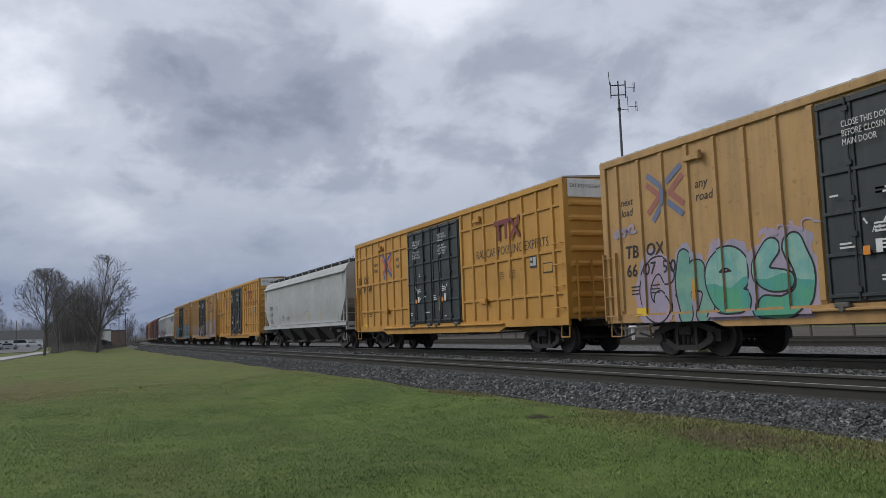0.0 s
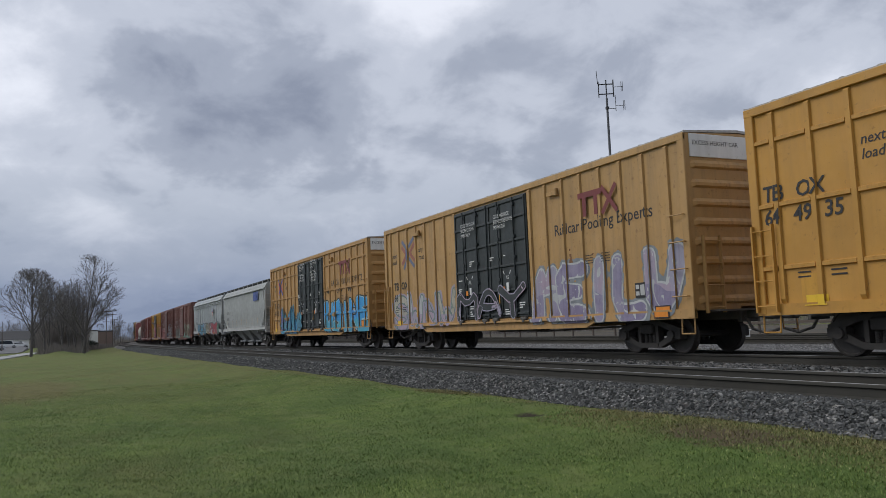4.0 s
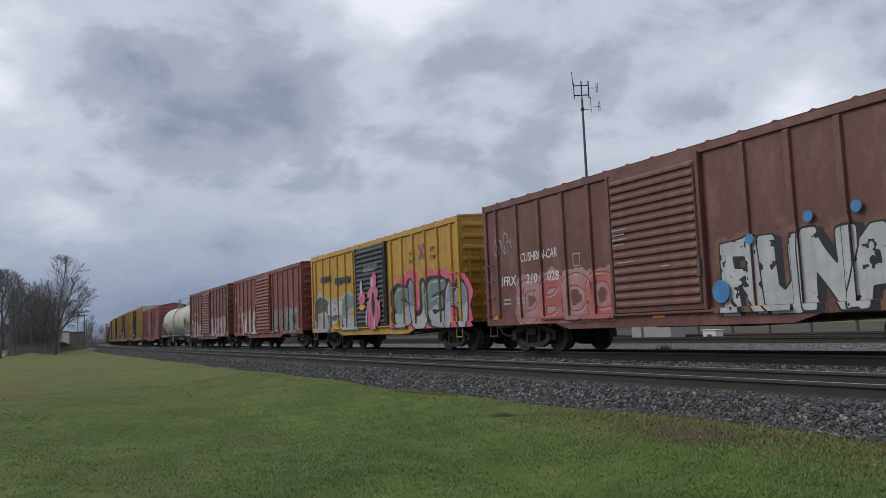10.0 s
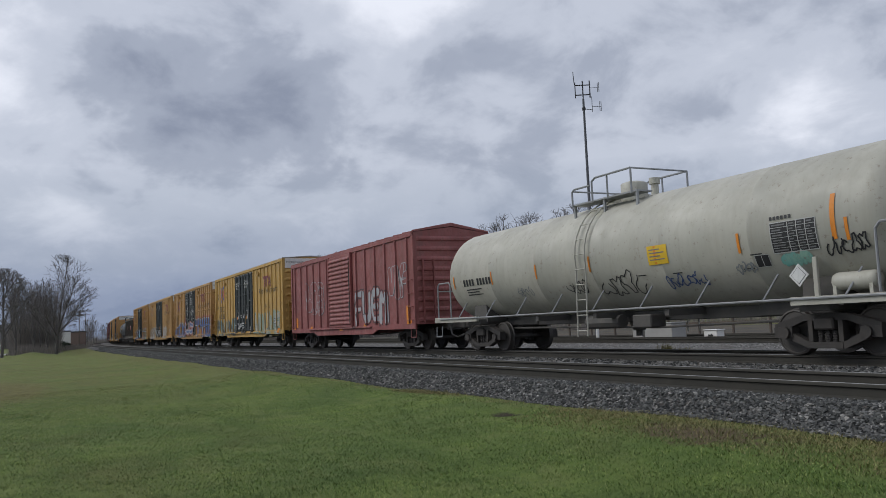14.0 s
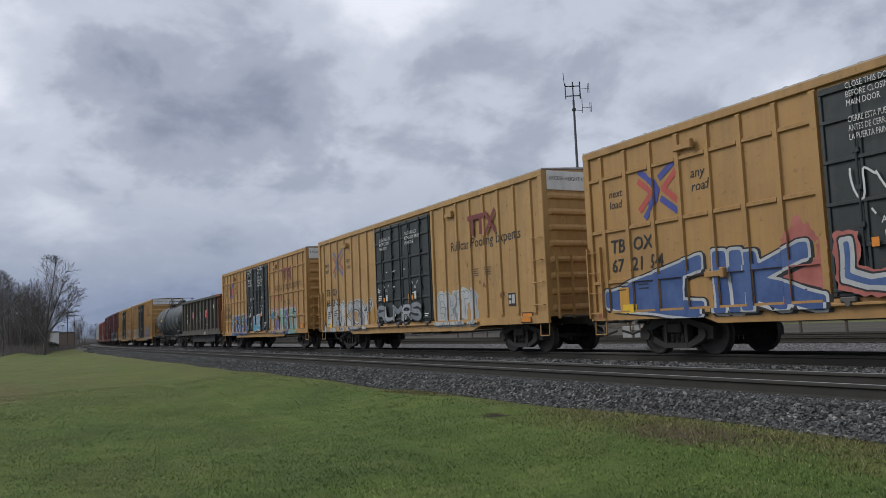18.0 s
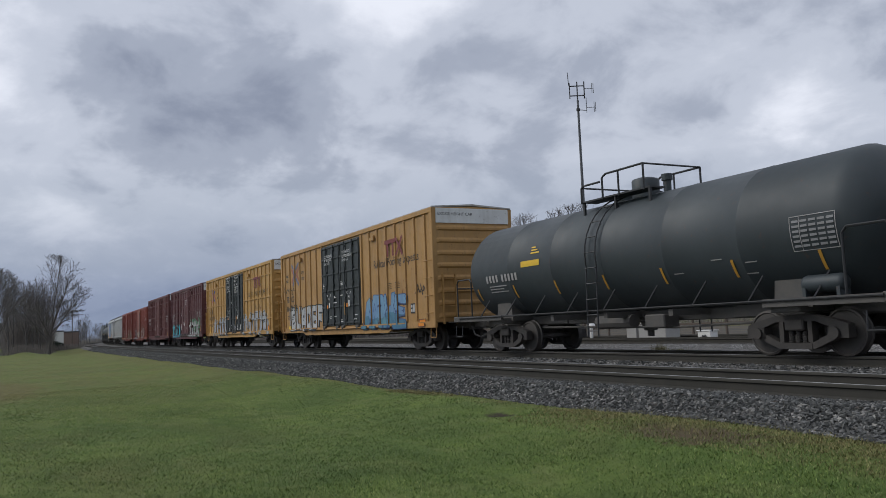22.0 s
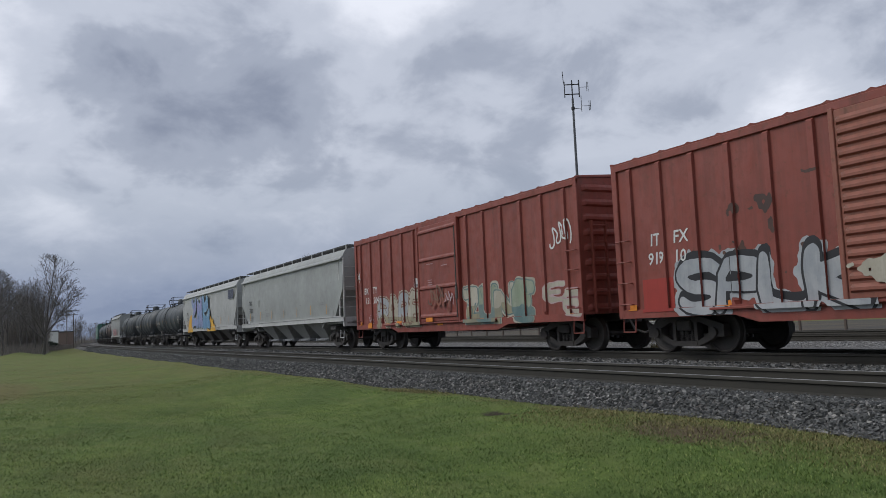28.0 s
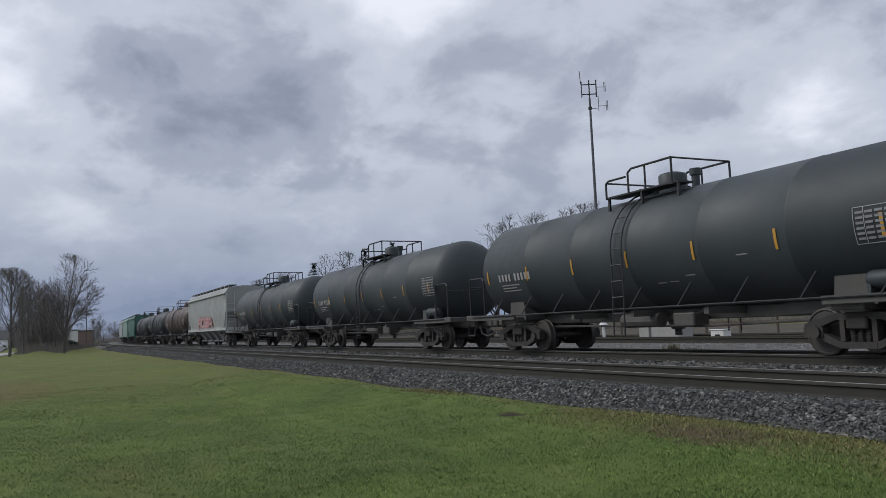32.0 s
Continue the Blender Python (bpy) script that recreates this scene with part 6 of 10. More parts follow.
    def on_tank(rows, mat, nm, lab, lift=0.012):
        """Plates wrapped on the round side, rows of (x, angle from level, width, height)."""
        def build():
            sh = Shape()
            r = radius + lift
            for x, a, w, hgt in rows:
                k = max(1, math.ceil(hgt / 0.1))
                ring = []
                for i in range(k + 1):
                    t = radians(a) + (hgt * i / k - hgt / 2) / r
                    ring.append((-r * math.cos(t), zc + r * math.sin(t)))
                for (y0, z0), (y1, z1) in zip(ring, ring[1:]):
                    sh.add([(x, y0, z0), (x + w, y0, z0), (x + w, y1, z1), (x, y1, z1)], [(0, 1, 2, 3)])
            return facing(sh, nm, mat)
        return part(nm, cached(("ontank", tuple(rows), mat.name, radius), build), car, lab)

    ink = WHITE_FAINT if strips else BLACK_INK
    rows = [(-half + 2.0 + 0.19 * i + (0.14 if i > 3 else 0), -10, 0.11, 0.22) for i in range(9)]
    on_tank(rows, ink, "marking", "painted car mark")
    rng = random.Random(name + label)
    on_tank([(-half + 2.1, -19 - 3.5 * i, 1.0 - 0.2 * (i % 2), 0.035) for i in range(3)] + [(rng.uniform(0, half - 3), rng.uniform(-35, -12), 0.3, 0.025) for _ in range(4)], ink, "marking", "small stencilled data")
    if not strips:
        x0 = half - 3.15
        on_tank([(x0, -8, 1.06, 0.60)], BLACK_INK, "data_panel", "black data panel")
        on_tank([(x0, -8 + 11.4 * s, 1.06, 0.018) for s in (-1, 1)] + [(x0 + u, -8, 0.018, 0.58) for u in (0.0, 0.42, 0.62, 0.82, 1.04)] + [(x0, -8 + 3.8 * s, 1.06, 0.009) for s in (-2, -1, 0, 1, 2)], HOPPER_SILL, "marking", "white ruled lines of the data panel", 0.016)
        on_tank([(x0 + u, -17.5 + 3.8 * j, w * rng.uniform(0.6, 1), 0.028) for u, w in ((0.05, 0.33), (0.46, 0.13), (0.66, 0.13), (0.86, 0.13)) for j in range(6)], dark_steel("dim_data_panel", (0.17, 0.175, 0.18)), "marking", "small dim writing of the data panel", 0.016)
        on_tank([(x0 + 0.09 * i, 7, 0.06, 0.07) for i in range(6)], BLACK_INK, "marking", "small stencilled data")
        on_tank([(x0 - 0.50, -24, 0.36, 0.27)], BLACK_INK, "data_panel", "small black panel")
        on_tank([(x0 - 0.50, -24 + 4.9 * s, 0.36, 0.014) for s in (-1, 1)] + [(x0 - 0.50 + u, -24, 0.014, 0.26) for u in (0.0, 0.17, 0.346)], HOPPER_SILL, "marking", "white ruled lines of the small panel", 0.016)
        on_tank([(half - 1.78, 2, 0.10, 0.85)], ORANGE, "reflector", "tall orange strip")
    else:
        x0 = half - 1.98
        on_tank([(x0 + 0.02 + 0.19 * i, -16 + 3.6 * j, 0.15, 0.045) for i in range(5) for j in range(6)], dark_steel("dim_panel_writing", (0.26, 0.265, 0.27)), "data_panel", "grey boxed data panel")
        on_tank([(x0 - 0.03, -7 + 12.6 * s, 1.0, 0.014) for s in (-1, 1)] + [(x0 - 0.03 + u, -7, 0.014, 0.66) for u in (0.0, 0.21, 0.986)], WHITE_FAINT, "marking", "pale ruled border of the data panel")
    on_tank([(-half + 1.3 + (2 * half - 2.8) * i / 6, low, 0.07, 0.42) for i in range(7)], REFLECTOR if strips else ORANGE, "reflector", "yellow reflective strip")
    if not strips:
        part("placard", cached("diamond", lambda: Shape().prism([(0, 0.22), (-0.22, 0), (0, -0.22), (0.22, 0)], -0.01, 0.01).mesh("placard", WHITE_INK)), car, "diamond hazard placard", (half - 2.55, -1.5, 1.55))
        part("placard_border", cached("diamondb", lambda: Shape().prism([(0, 0.17), (-0.17, 0), (0, -0.17), (0.17, 0)], -0.012, 0.012).mesh("placard_border", BLACK_FAINT)), car, "grey inner diamond of the placard", (half - 2.55, -1.502, 1.55))
        part("placard_face", cached("diamondf", lambda: Shape().prism([(0, 0.155), (-0.155, 0), (0, -0.155), (0.155, 0)], -0.014, 0.014).mesh("placard_face", WHITE_INK)), car, "white face of the placard", (half - 2.55, -1.504, 1.55))
        part("placard_post", cached("postb", lambda: Shape().box(-0.05, 0.05, -0.03, 0.03, 0, 0.75, 0.01).mesh("placard_post", paint)), car, "upright post beside the placard", (half - 2.22, -1.44, 1.12))
    return car, on_tank


def gondola(label):
    """A high-sided scrap gondola with heavy posts."""
    half = 7.84
    car = thing("gondola", label, "gondola car", group="freight cars of the train")
    top = 3.82

    def tub():
        sh = Shape()
        for s in (-1, 1):
            y0, y1 = sorted((s * 1.42, s * 1.48))
            sh.box(-half + 0.1, half - 0.1, y0, y1, 1.05, top)
        for x in (-half + 0.1, half - 0.16):
            sh.box(x, x + 0.06, -1.42, 1.42, 1.05, top)
        sh.box(-half + 0.1, half - 0.1, -1.42, 1.42, 1.05, 1.12)
        return sh.mesh("tub", GONDOLA)

    part("tub", cached("tub", tub), car, "black scrap-stained steel tub")
    part("drop_floor", cached("dropfloor", lambda: Shape().prism([(-4.6, 1.04), (-4.2, 0.46), (4.2, 0.46), (4.6, 1.04)], -1.30, 1.30).mesh("drop_floor", dark_steel("black_floor_steel", (0.022, 0.024, 0.024)))), car, "black dropped floor between the trucks")
    chord = cached("gchord", lambda: Shape().box(-half + 0.05, half - 1.3, -0.16, 0.02, top - 0.16, top + 0.02, 0.02).mesh("top_chord", GONDOLA))
    chord_r = cached("gchordr", lambda: Shape().box(half - 1.3, half - 0.05, -0.165, 0.02, top - 0.16, top + 0.02, 0.02).mesh("top_chord", GON_RUST))
    sill = cached("gsill", lambda: Shape().prism([(-half, 1.0), (half, 1.0), (half, 1.18), (-half, 1.18)], -0.17, 0.02).prism([(-half, 1.18), (half, 1.18), (half, 1.42), (-half, 1.42)], -0.10, 0.0).mesh("side_sill", GONDOLA))
    pm = cached("gpost", lambda: Shape().loft([[(-0.10, 0.0, z), (-0.07, -d, z), (0.07, -d, z), (0.10, 0.0, z)] for z, d in ((1.3, 0.14), (1.5, 0.15), (top - 0.1, 0.13))], True, True).mesh("side_post", GONDOLA))
    ribs = []
    for y, t in ((-1.48, 0), (1.48, 180)):
        part("top_chord", chord, car, at=(0, y, 0), turn=t)
        part("top_chord", chord_r, car, "rust red end of the top chord", at=(0, y, 0), turn=t)
        part("side_sill", sill, car, at=(0, y, 0), turn=t)
        for i in range(11):
            x = -half + 0.45 + (2 * half - 2.25) * i / 10
            part("side_post", pm, car, at=(x if t == 0 else -x, y, 0), turn=t)
            if t == 0:
                ribs.append((x - 0.1, x + 0.1))
    part("end_panel", cached("gend", lambda: Shape().box(half - 1.30, half - 0.08, -0.03, 0.0, 1.18, top - 0.12, 0.01).mesh("end_panel", GON_RUST)), car, "rust red end panel", (0, -1.48, 0))
    part("ladder", cached("gladder", lambda: ladder_mesh(0.5, 1.1, top - 0.3, 6, GON_RUST, 0.14)), car, at=(half - 0.6, -1.50, 0))
    part("end_ladder", cached("gladder2", lambda: ladder_mesh(0.5, 1.0, top - 0.3, 6, GONDOLA, 0.1)), car, at=(half + 0.02, -1.2, 0), turn=90)
    part("ladder", cached("gladder3", lambda: ladder_mesh(0.45, 1.0, 2.6, 4, GONDOLA, 0.1)), car, at=(-half + 0.02, -1.52, 0))
    for i in range(6):
        part("end_rib", cached("gendrib", lambda: Shape().box(0, 0.09, -1.4, 1.4, -0.06, 0.06, 0.02).mesh("end_rib", GONDOLA)), car, at=(half - 0.1, 0, 1.4 + 0.42 * i))
    running_gear(car, half, 5.65, GONDOLA)
    y = -1.51
    for x, z in ((-2.71, 2.30), (2.37, 2.29)):
        bars(car, [(x, z, 0.78, 0.58)], flat_paint("red_notice_paint", (0.50, 0.03, 0.03)), y - 0.10, "notice", "red do not tamp notice")
        write(car, "DO NOT\nTAMP", x + 0.07, z + 0.05, 0.48, WHITE_INK, y=y - 0.106, width=0.64, label="do not tamp in white letters")
    bars(car, [(-0.10, 2.28, 0.58, 0.52)], WHITE_INK, y - 0.01, "poster", "white paper poster")
    bars(car, [(0.03, 2.36, 0.3, 0.36)], BLACK_INK, y - 0.014, "poster", "black print on the poster")
    bars(car, [(-0.08, 1.84, 0.54, 0.36)], flat_paint("blue_sticker_paint", (0.03, 0.04, 0.22)), y - 0.01, "poster", "blue sticker")
    bars(car, [(-0.02, 1.90 + 0.1 * i, 0.40, 0.04) for i in range(3)], WHITE_INK, y - 0.014, "marking", "writing on the blue sticker")
    car_mark(car, -6.72, 2.45, ("DJ", "JX"), 0.30, WHITE_INK, y - 0.003, 0.72)
    car_mark(car, -6.75, 2.0, ("850", "851"), 0.30, WHITE_INK, y - 0.003, 0.52)
    write(car, "0628", 2.1, 0.99, 0.24, WHITE_INK, y=-1.665, bold=0.02, name="graffiti", label="white sprayed numerals")
    bars(car, [(3.2, 1.95, 0.24, 0.28), (-5.4, 1.9, 0.08, 0.3), (2.4, 1.72, 0.7, 0.05), (3.3, 1.3, 1.2, 0.04), (4.9, 2.9, 0.2, 0.3)], WHITE_INK, y - 0.004, "marking", "small white writing")
    bars(car, [(-4.6, 1.5, 0.09, 0.5), (-2.3, 1.5, 0.09, 0.5), (1.75, 1.5, 0.09, 0.5), (half - 1.05, 1.5, 0.13, 1.1)], ORANGE, y - 0.03, "reflector", "orange reflective strip")
    part("graffiti", cached("gtag", lambda: tag_mesh(-1.45, 1.9, 0.9, 0.7, y - 0.02, 5, WHITE_INK)), car, "thin white sprayed scribble")
    part("graffiti", cached("gtag2", lambda: tag_mesh(0.2, 2.0, 0.6, 0.7, y - 0.02, 8, GREY_STEEL)), car, "thin grey sprayed scribble")
    return car


def tag_mesh(x, z, w, hgt, y, seed, material, width=0.035):
    """A quick scribble of looping strokes."""
    sh = Shape()
    strokes(sh, tag_line(x, z, w, hgt, seed), width, y, 0.003)
    return sh.mesh("graffiti", material)


def tag_line(x, z, w, hgt, seed):
    """The path of a quick hand style: loops, hooks and a closing flourish."""
    rng = random.Random(seed)
    pts = []
    n = 46
    a, b, c = rng.uniform(2.4, 3.6), rng.uniform(0.03, 0.10), rng.uniform(0, 6)
    for i in range(n):
        u = i / (n - 1)
        pts.append((x + w * (u + b * math.sin(6.283 * 2 * a * u + c)), z + hgt * (0.5 + 0.42 * math.sin(6.283 * a * u + c) * (0.55 + 0.45 * math.sin(5.1 * u * a)) + 0.06 * math.sin(31 * u))))
    return pts


# ---- the train, front to back: where each car's rear end stands along the line at the start ----


def place(car, rear, half):
    CARS.append((car, rear + half))
    return car


G = {k: flat_paint("spray_" + k, c, 0.5, s) for k, c, s in (
    ("deep", (0.035, 0.14, 0.24), (0.06, 0.26, 0.34)), ("iris", (0.10, 0.075, 0.20), (0.16, 0.11, 0.27)), ("steel", (0.10, 0.26, 0.32), (0.05, 0.15, 0.24)), ("silver", (0.40, 0.41, 0.42), (0.30, 0.32, 0.34)),
    ("mint", (0.19, 0.36, 0.27), (0.13, 0.30, 0.25)), ("violet_grey", (0.20, 0.17, 0.27), (0.28, 0.25, 0.34)), ("khaki", (0.30, 0.27, 0.17), (0.22, 0.21, 0.15)), ("darkgreen", (0.05, 0.13, 0.09), None), ("denim", (0.042, 0.085, 0.235), (0.07, 0.125, 0.29)),
    ("pinkish", (0.52, 0.20, 0.27), (0.46, 0.13, 0.20)), ("charcoal", (0.045, 0.052, 0.052), (0.075, 0.085, 0.080)), ("emerald", (0.05, 0.27, 0.11), (0.07, 0.33, 0.16)), ("steelblue", (0.10, 0.22, 0.36), (0.14, 0.27, 0.42)), ("green", (0.09, 0.34, 0.19), (0.07, 0.30, 0.26)), ("lilac", (0.38, 0.29, 0.36), (0.30, 0.29, 0.37)), ("black", (0.018, 0.018, 0.022), None),
    ("white", (0.50, 0.51, 0.50), (0.40, 0.41, 0.41)), ("blue", (0.05, 0.19, 0.42), (0.07, 0.28, 0.45)), ("cyan", (0.05, 0.33, 0.44), (0.07, 0.28, 0.42)),
    ("navy", (0.032, 0.060, 0.17), (0.045, 0.085, 0.22)), ("grey", (0.24, 0.26, 0.27), (0.16, 0.18, 0.20)), ("sage", (0.24, 0.29, 0.20), (0.30, 0.33, 0.25)),
    ("slate", (0.10, 0.17, 0.17), (0.16, 0.22, 0.20)), ("pink", (0.40, 0.24, 0.26), (0.46, 0.33, 0.34)), ("salmon", (0.46, 0.15, 0.12), (0.36, 0.10, 0.08)),
    ("magenta", (0.62, 0.07, 0.16), (0.55, 0.12, 0.22)), ("maroon", (0.28, 0.035, 0.05), None), ("teal", (0.12, 0.36, 0.34), (0.26, 0.44, 0.36)),
    ("cream", (0.45, 0.42, 0.34), (0.36, 0.33, 0.26)), ("sky", (0.17, 0.33, 0.47), (0.15, 0.27, 0.44)), ("violet", (0.26, 0.24, 0.44), (0.19, 0.28, 0.46)),
    ("gold", (0.66, 0.38, 0.03), (0.60, 0.30, 0.03)), ("leaf", (0.10, 0.36, 0.08), (0.06, 0.30, 0.12)), ("ice", (0.34, 0.50, 0.53), (0.28, 0.44, 0.50)),
    ("azure", (0.045, 0.26, 0.60), (0.04, 0.34, 0.62)), ("turquoise", (0.05, 0.50, 0.55), (0.06, 0.44, 0.52)), ("rose", (0.34, 0.16, 0.16), (0.40, 0.24, 0.24)), ("rustdark", (0.055, 0.028, 0.022), (0.10, 0.045, 0.030)), ("rustpaint", (0.10, 0.045, 0.03), (0.20, 0.10, 0.06)))}

YL = "yellow high-cube boxcar with black doors, {}"


def yb(rear, paint, grid, what, faded=False, number=(), early=False, big=False):
    car, ribs = yellow_boxcar(paint, grid, faded, YL.format(what), number, early, big=big)
    place(car, rear, 9.37)
    return car, dict(y=-W, ribs=ribs, depth=0.055)


DOOR = dict(y=-W - 0.154)


def scribble(car, x, z, w, hgt, seed, material, y=-W - 0.068, width=0.04, label="thin sprayed scribble"):
    part("graffiti", cached(("tag", x, z, seed, y, material.name, car.name), lambda: quads_on(car, band_quads(tag_line(x, z, w, hgt, seed), width), y, material, "graffiti")), car, label)


def tank_tag(car, x, a, w, hgt, count, seed, material, label, width=0.030):
    """Wobbly letter outlines wrapped on a tank's round side: angle a from level, at its middle."""
    rng = random.Random(seed)
    sh = Shape()
    r = 1.514
    step = w / count
    for j in range(count):
        ph, lobes, pts = rng.uniform(0, 6.283), rng.choice((2, 3, 3, 4)), []
        turn = 6.283 * rng.choice((0.7, 0.85, 1.0))
        for i in range(15):
            u = ph + turn * i / 14
            q = 0.78 + 0.34 * math.sin(lobes * u + seed + j)
            pts.append((x + step * (j + 0.5 + 0.56 * q * math.cos(u)), hgt * (0.46 * q * math.sin(u) + 0.10 * math.sin(2.1 * j + seed))))
        for quad in band_quads(pts, width):
            row = []
            for px, s in quad:
                t = radians(a) + s / r
                row.append((px, -r * math.cos(t), 2.52 + r * math.sin(t)))
            sh.add(row, [(0, 1, 2, 3)])
    part("graffiti", facing(sh, "graffiti", material), car, label)


# strokes of three balloon letters on the white hopper, along it and up
ZLINES = (((-5.21, 3.62), (-4.88, 3.18), (-4.07, 3.18), (-3.72, 3.60)), ((-3.76, 3.46), (-3.92, 2.86), (-4.62, 2.50), (-5.02, 2.10), (-5.16, 1.50)), ((-5.05, 1.45), (-4.30, 1.75), (-3.35, 1.42)))
MLINES = (((-2.84, 3.44), (-2.51, 3.04), (-1.89, 3.04), (-1.52, 3.61)), ((-2.84, 3.41), (-2.93, 2.51), (-2.96, 1.40)), ((-1.53, 3.53), (-1.66, 2.39), (-1.32, 1.39)), ((-2.15, 2.85), (-2.15, 1.45)), ((-2.6, 2.55), (-1.8, 2.55)))
ELINES = (((-0.69, 3.60), (-0.50, 3.05), (0.01, 2.94), (0.43, 3.09), (0.66, 3.53)), ((-0.65, 3.40), (-0.66, 2.30), (-0.60, 1.36)), ((-0.62, 2.75), (0.15, 2.71), (0.76, 2.99)), ((-0.66, 1.96), (-0.04, 1.58), (0.84, 1.69), (1.29, 2.24)), ((-0.54, 1.43), (0.49, 1.46), (1.36, 1.26)))


# strokes of a wedge that points forwards and of a broad letter behind it, along the car and up
ARROW_K = (((((-8.55, 1.38), (-5.75, 1.98)), ((-8.55, 1.30), (-5.75, 1.02)), ((-8.3, 1.36), (-6.3, 1.62)), ((-8.3, 1.33), (-6.3, 1.30)))),
           (((-5.05, 2.02), (-5.05, 1.05)), ((-4.65, 2.02), (-4.65, 1.05)), ((-4.3, 1.95), (-4.3, 1.1)), ((-4.4, 1.55), (-3.1, 1.98)), ((-4.4, 1.50), (-2.75, 1.03)), ((-4.2, 1.35), (-3.5, 1.06))))
# strokes of four rounded letters, as shares of the word's length and height
CKEY_LINES = ([[(0.20, 0.72), (0.17, 0.92), (0.11, 0.95), (0.05, 0.75), (0.03, 0.45), (0.06, 0.12), (0.13, 0.02), (0.19, 0.16), (0.14, 0.30)]],
              [[(0.31, 0.98), (0.28, 0.5), (0.31, 0.0)], [(0.30, 0.48), (0.39, 0.78)], [(0.31, 0.55), (0.42, 0.58), (0.46, 0.35), (0.42, 0.0)]],
              [[(0.53, 0.50), (0.63, 0.52), (0.63, 0.80), (0.56, 0.98), (0.49, 0.82), (0.47, 0.48), (0.53, 0.14), (0.64, 0.20)]],
              [[(0.79, 0.98), (0.73, 0.66), (0.77, 0.48), (0.85, 0.46)], [(0.90, 1.0), (0.95, 0.55), (0.94, 0.18), (0.86, 0.0), (0.75, 0.06)]])


def build_train():
    c, k = yb(-17.81, YELLOW_PALE, False, "green graffiti low on the side", True, ("66", "07", "50"))
    ckey = [[[(-8.0 + 5.3 * u, 0.98 + 1.28 * v) for u, v in line] for line in letter] for letter in CKEY_LINES]
    piece(c, "", -8.0, -2.62, 0.82, 2.25, [G["lilac"], G["mint"], G["teal"], G["teal"]], G["black"], halo=G["lilac"], haze=0.20, low=[G["lilac"], G["mint"], G["green"], G["green"]], split=0.55, weight=0.14, line=0.04, seed=4, soft=2, strokes_of=ckey, label="lilac, teal and green graffiti letters with black contours", **k)
    scribble(c, -3.9, 2.5, 1.6, 0.3, 4, G["lilac"])
    scribble(c, -8.9, 3.0, 0.8, 0.3, 6, G["lilac"], width=0.08)
    c, k = yb(-38.37, YELLOW_BRIGHT, True, "clean paint", False, ("64", "49", "49"), True)
    h3 = hopper("covered_hopper", HOPPER_LIGHT, "light grey covered hopper with white sill and rusty roof edge", 9.66, 4, under=UNDER)
    hopper_marks(place(h3, -59.46, 9.66), 9.66, 3, "UTCX", "51199")
    c, k = yb(-79.79, YELLOW_BRIGHT, True, "clean paint", False, ("64", "49", "35"), True)
    c, k = yb(-100.35, YELLOW_PALE, False, "white and lilac graffiti", True, ("66",))
    piece(c, "SWNW", -8.5, -2.7, 0.84, 2.2, [G["cream"], G["white"], G["lilac"]], G["slate"], halo=G["lilac"], haze=0.10, low=[G["lilac"]], spikes=0.10, weight=0.10, seed=3, wear=0.5, label="white and lilac graffiti letters with dark contours", **k)
    piece(c, "MEILW", 2.7, 8.95, 0.84, 2.55, [G["lilac"], G["violet_grey"]], G["white"], halo=G["grey"], haze=0.10, low=[G["violet_grey"]], spikes=0.06, weight=0.13, seed=9, wear=0.35, label="lilac graffiti letters with white contours", **k)
    piece(c, "MAY", -2.3, 2.3, 1.1, 2.1, [BLACK], G["lilac"], weight=0.10, line=0.03, spikes=0.08, seed=5, **DOOR)
    c, k = yb(-121.2, YELLOW_TAN, True, "bright blue graffiti", False, ("64", "18", "35"))
    wild(c, -6.8, -2.55, 0.80, 2.60, [G["deep"], G["cyan"], G["iris"], G["blue"], G["steel"], G["deep"]], G["black"], 61, 46, label="wild blue, teal and violet graffiti", **k)
    wild(c, -2.5, -1.6, 1.1, 2.2, [G["deep"], G["cyan"], G["steel"]], G["black"], 62, 10, label="end of the blue graffiti on the door", **DOOR)
    piece(c, "USINE", 2.6, 9.15, 0.84, 2.45, [G["azure"]], G["black"], halo=None, low=[G["cyan"]], split=0.35, rim=G["ice"], shade=G["black"], throw=(0.12, -0.10), weight=0.17, line=0.05, square=4.0, soft=0, seed=6, spikes=0.05, dots=None, tight=1.08, cuts=0, label="bright blue graffiti letters with pale rims and black contours", **k)
    scribble(c, 2.9, 2.7, 0.5, 0.5, 5, BLACK_INK)
    scribble(c, 4.7, 2.75, 0.8, 0.3, 7, BLACK_INK)
    scribble(c, 6.3, 2.75, 0.7, 0.3, 9, BLACK_INK)
    h7 = hopper("covered_hopper", HOPPER_WHITE, "white covered hopper with dark outlet bays and blue emblem", 7.83, 3)
    hopper_marks(place(h7, -138.75, 7.83), 7.83, 7, "GACX", "64478")
    block_emblem(h7, 4.3, 3.28, 1.5, 0.62, flat_paint("blue_block_emblem", (0.05, 0.09, 0.32)))
    h8 = hopper("covered_hopper", HOPPER_GREY, "weathered grey ribbed hopper with blue and maroon graffiti", 8.3, 3, ribbed=True, under=UNDER)
    hopper_marks(place(h8, -156.25, 8.3), 8.3, 8, "CNW", "180058")
    hk = dict(y=-1.655)
    piece(h8, "PUBOT", -4.9, 0.3, 1.08, 2.08, [G["steel"], G["steelblue"], G["steel"], G["steelblue"], G["slate"]], G["black"], low=[G["deep"], G["steel"]], split=0.5, weight=0.13, line=0.05, shine=G["ice"], seed=5, spikes=0.04, tight=1.08, cuts=0, label="blue graffiti letters with black contours", **hk)
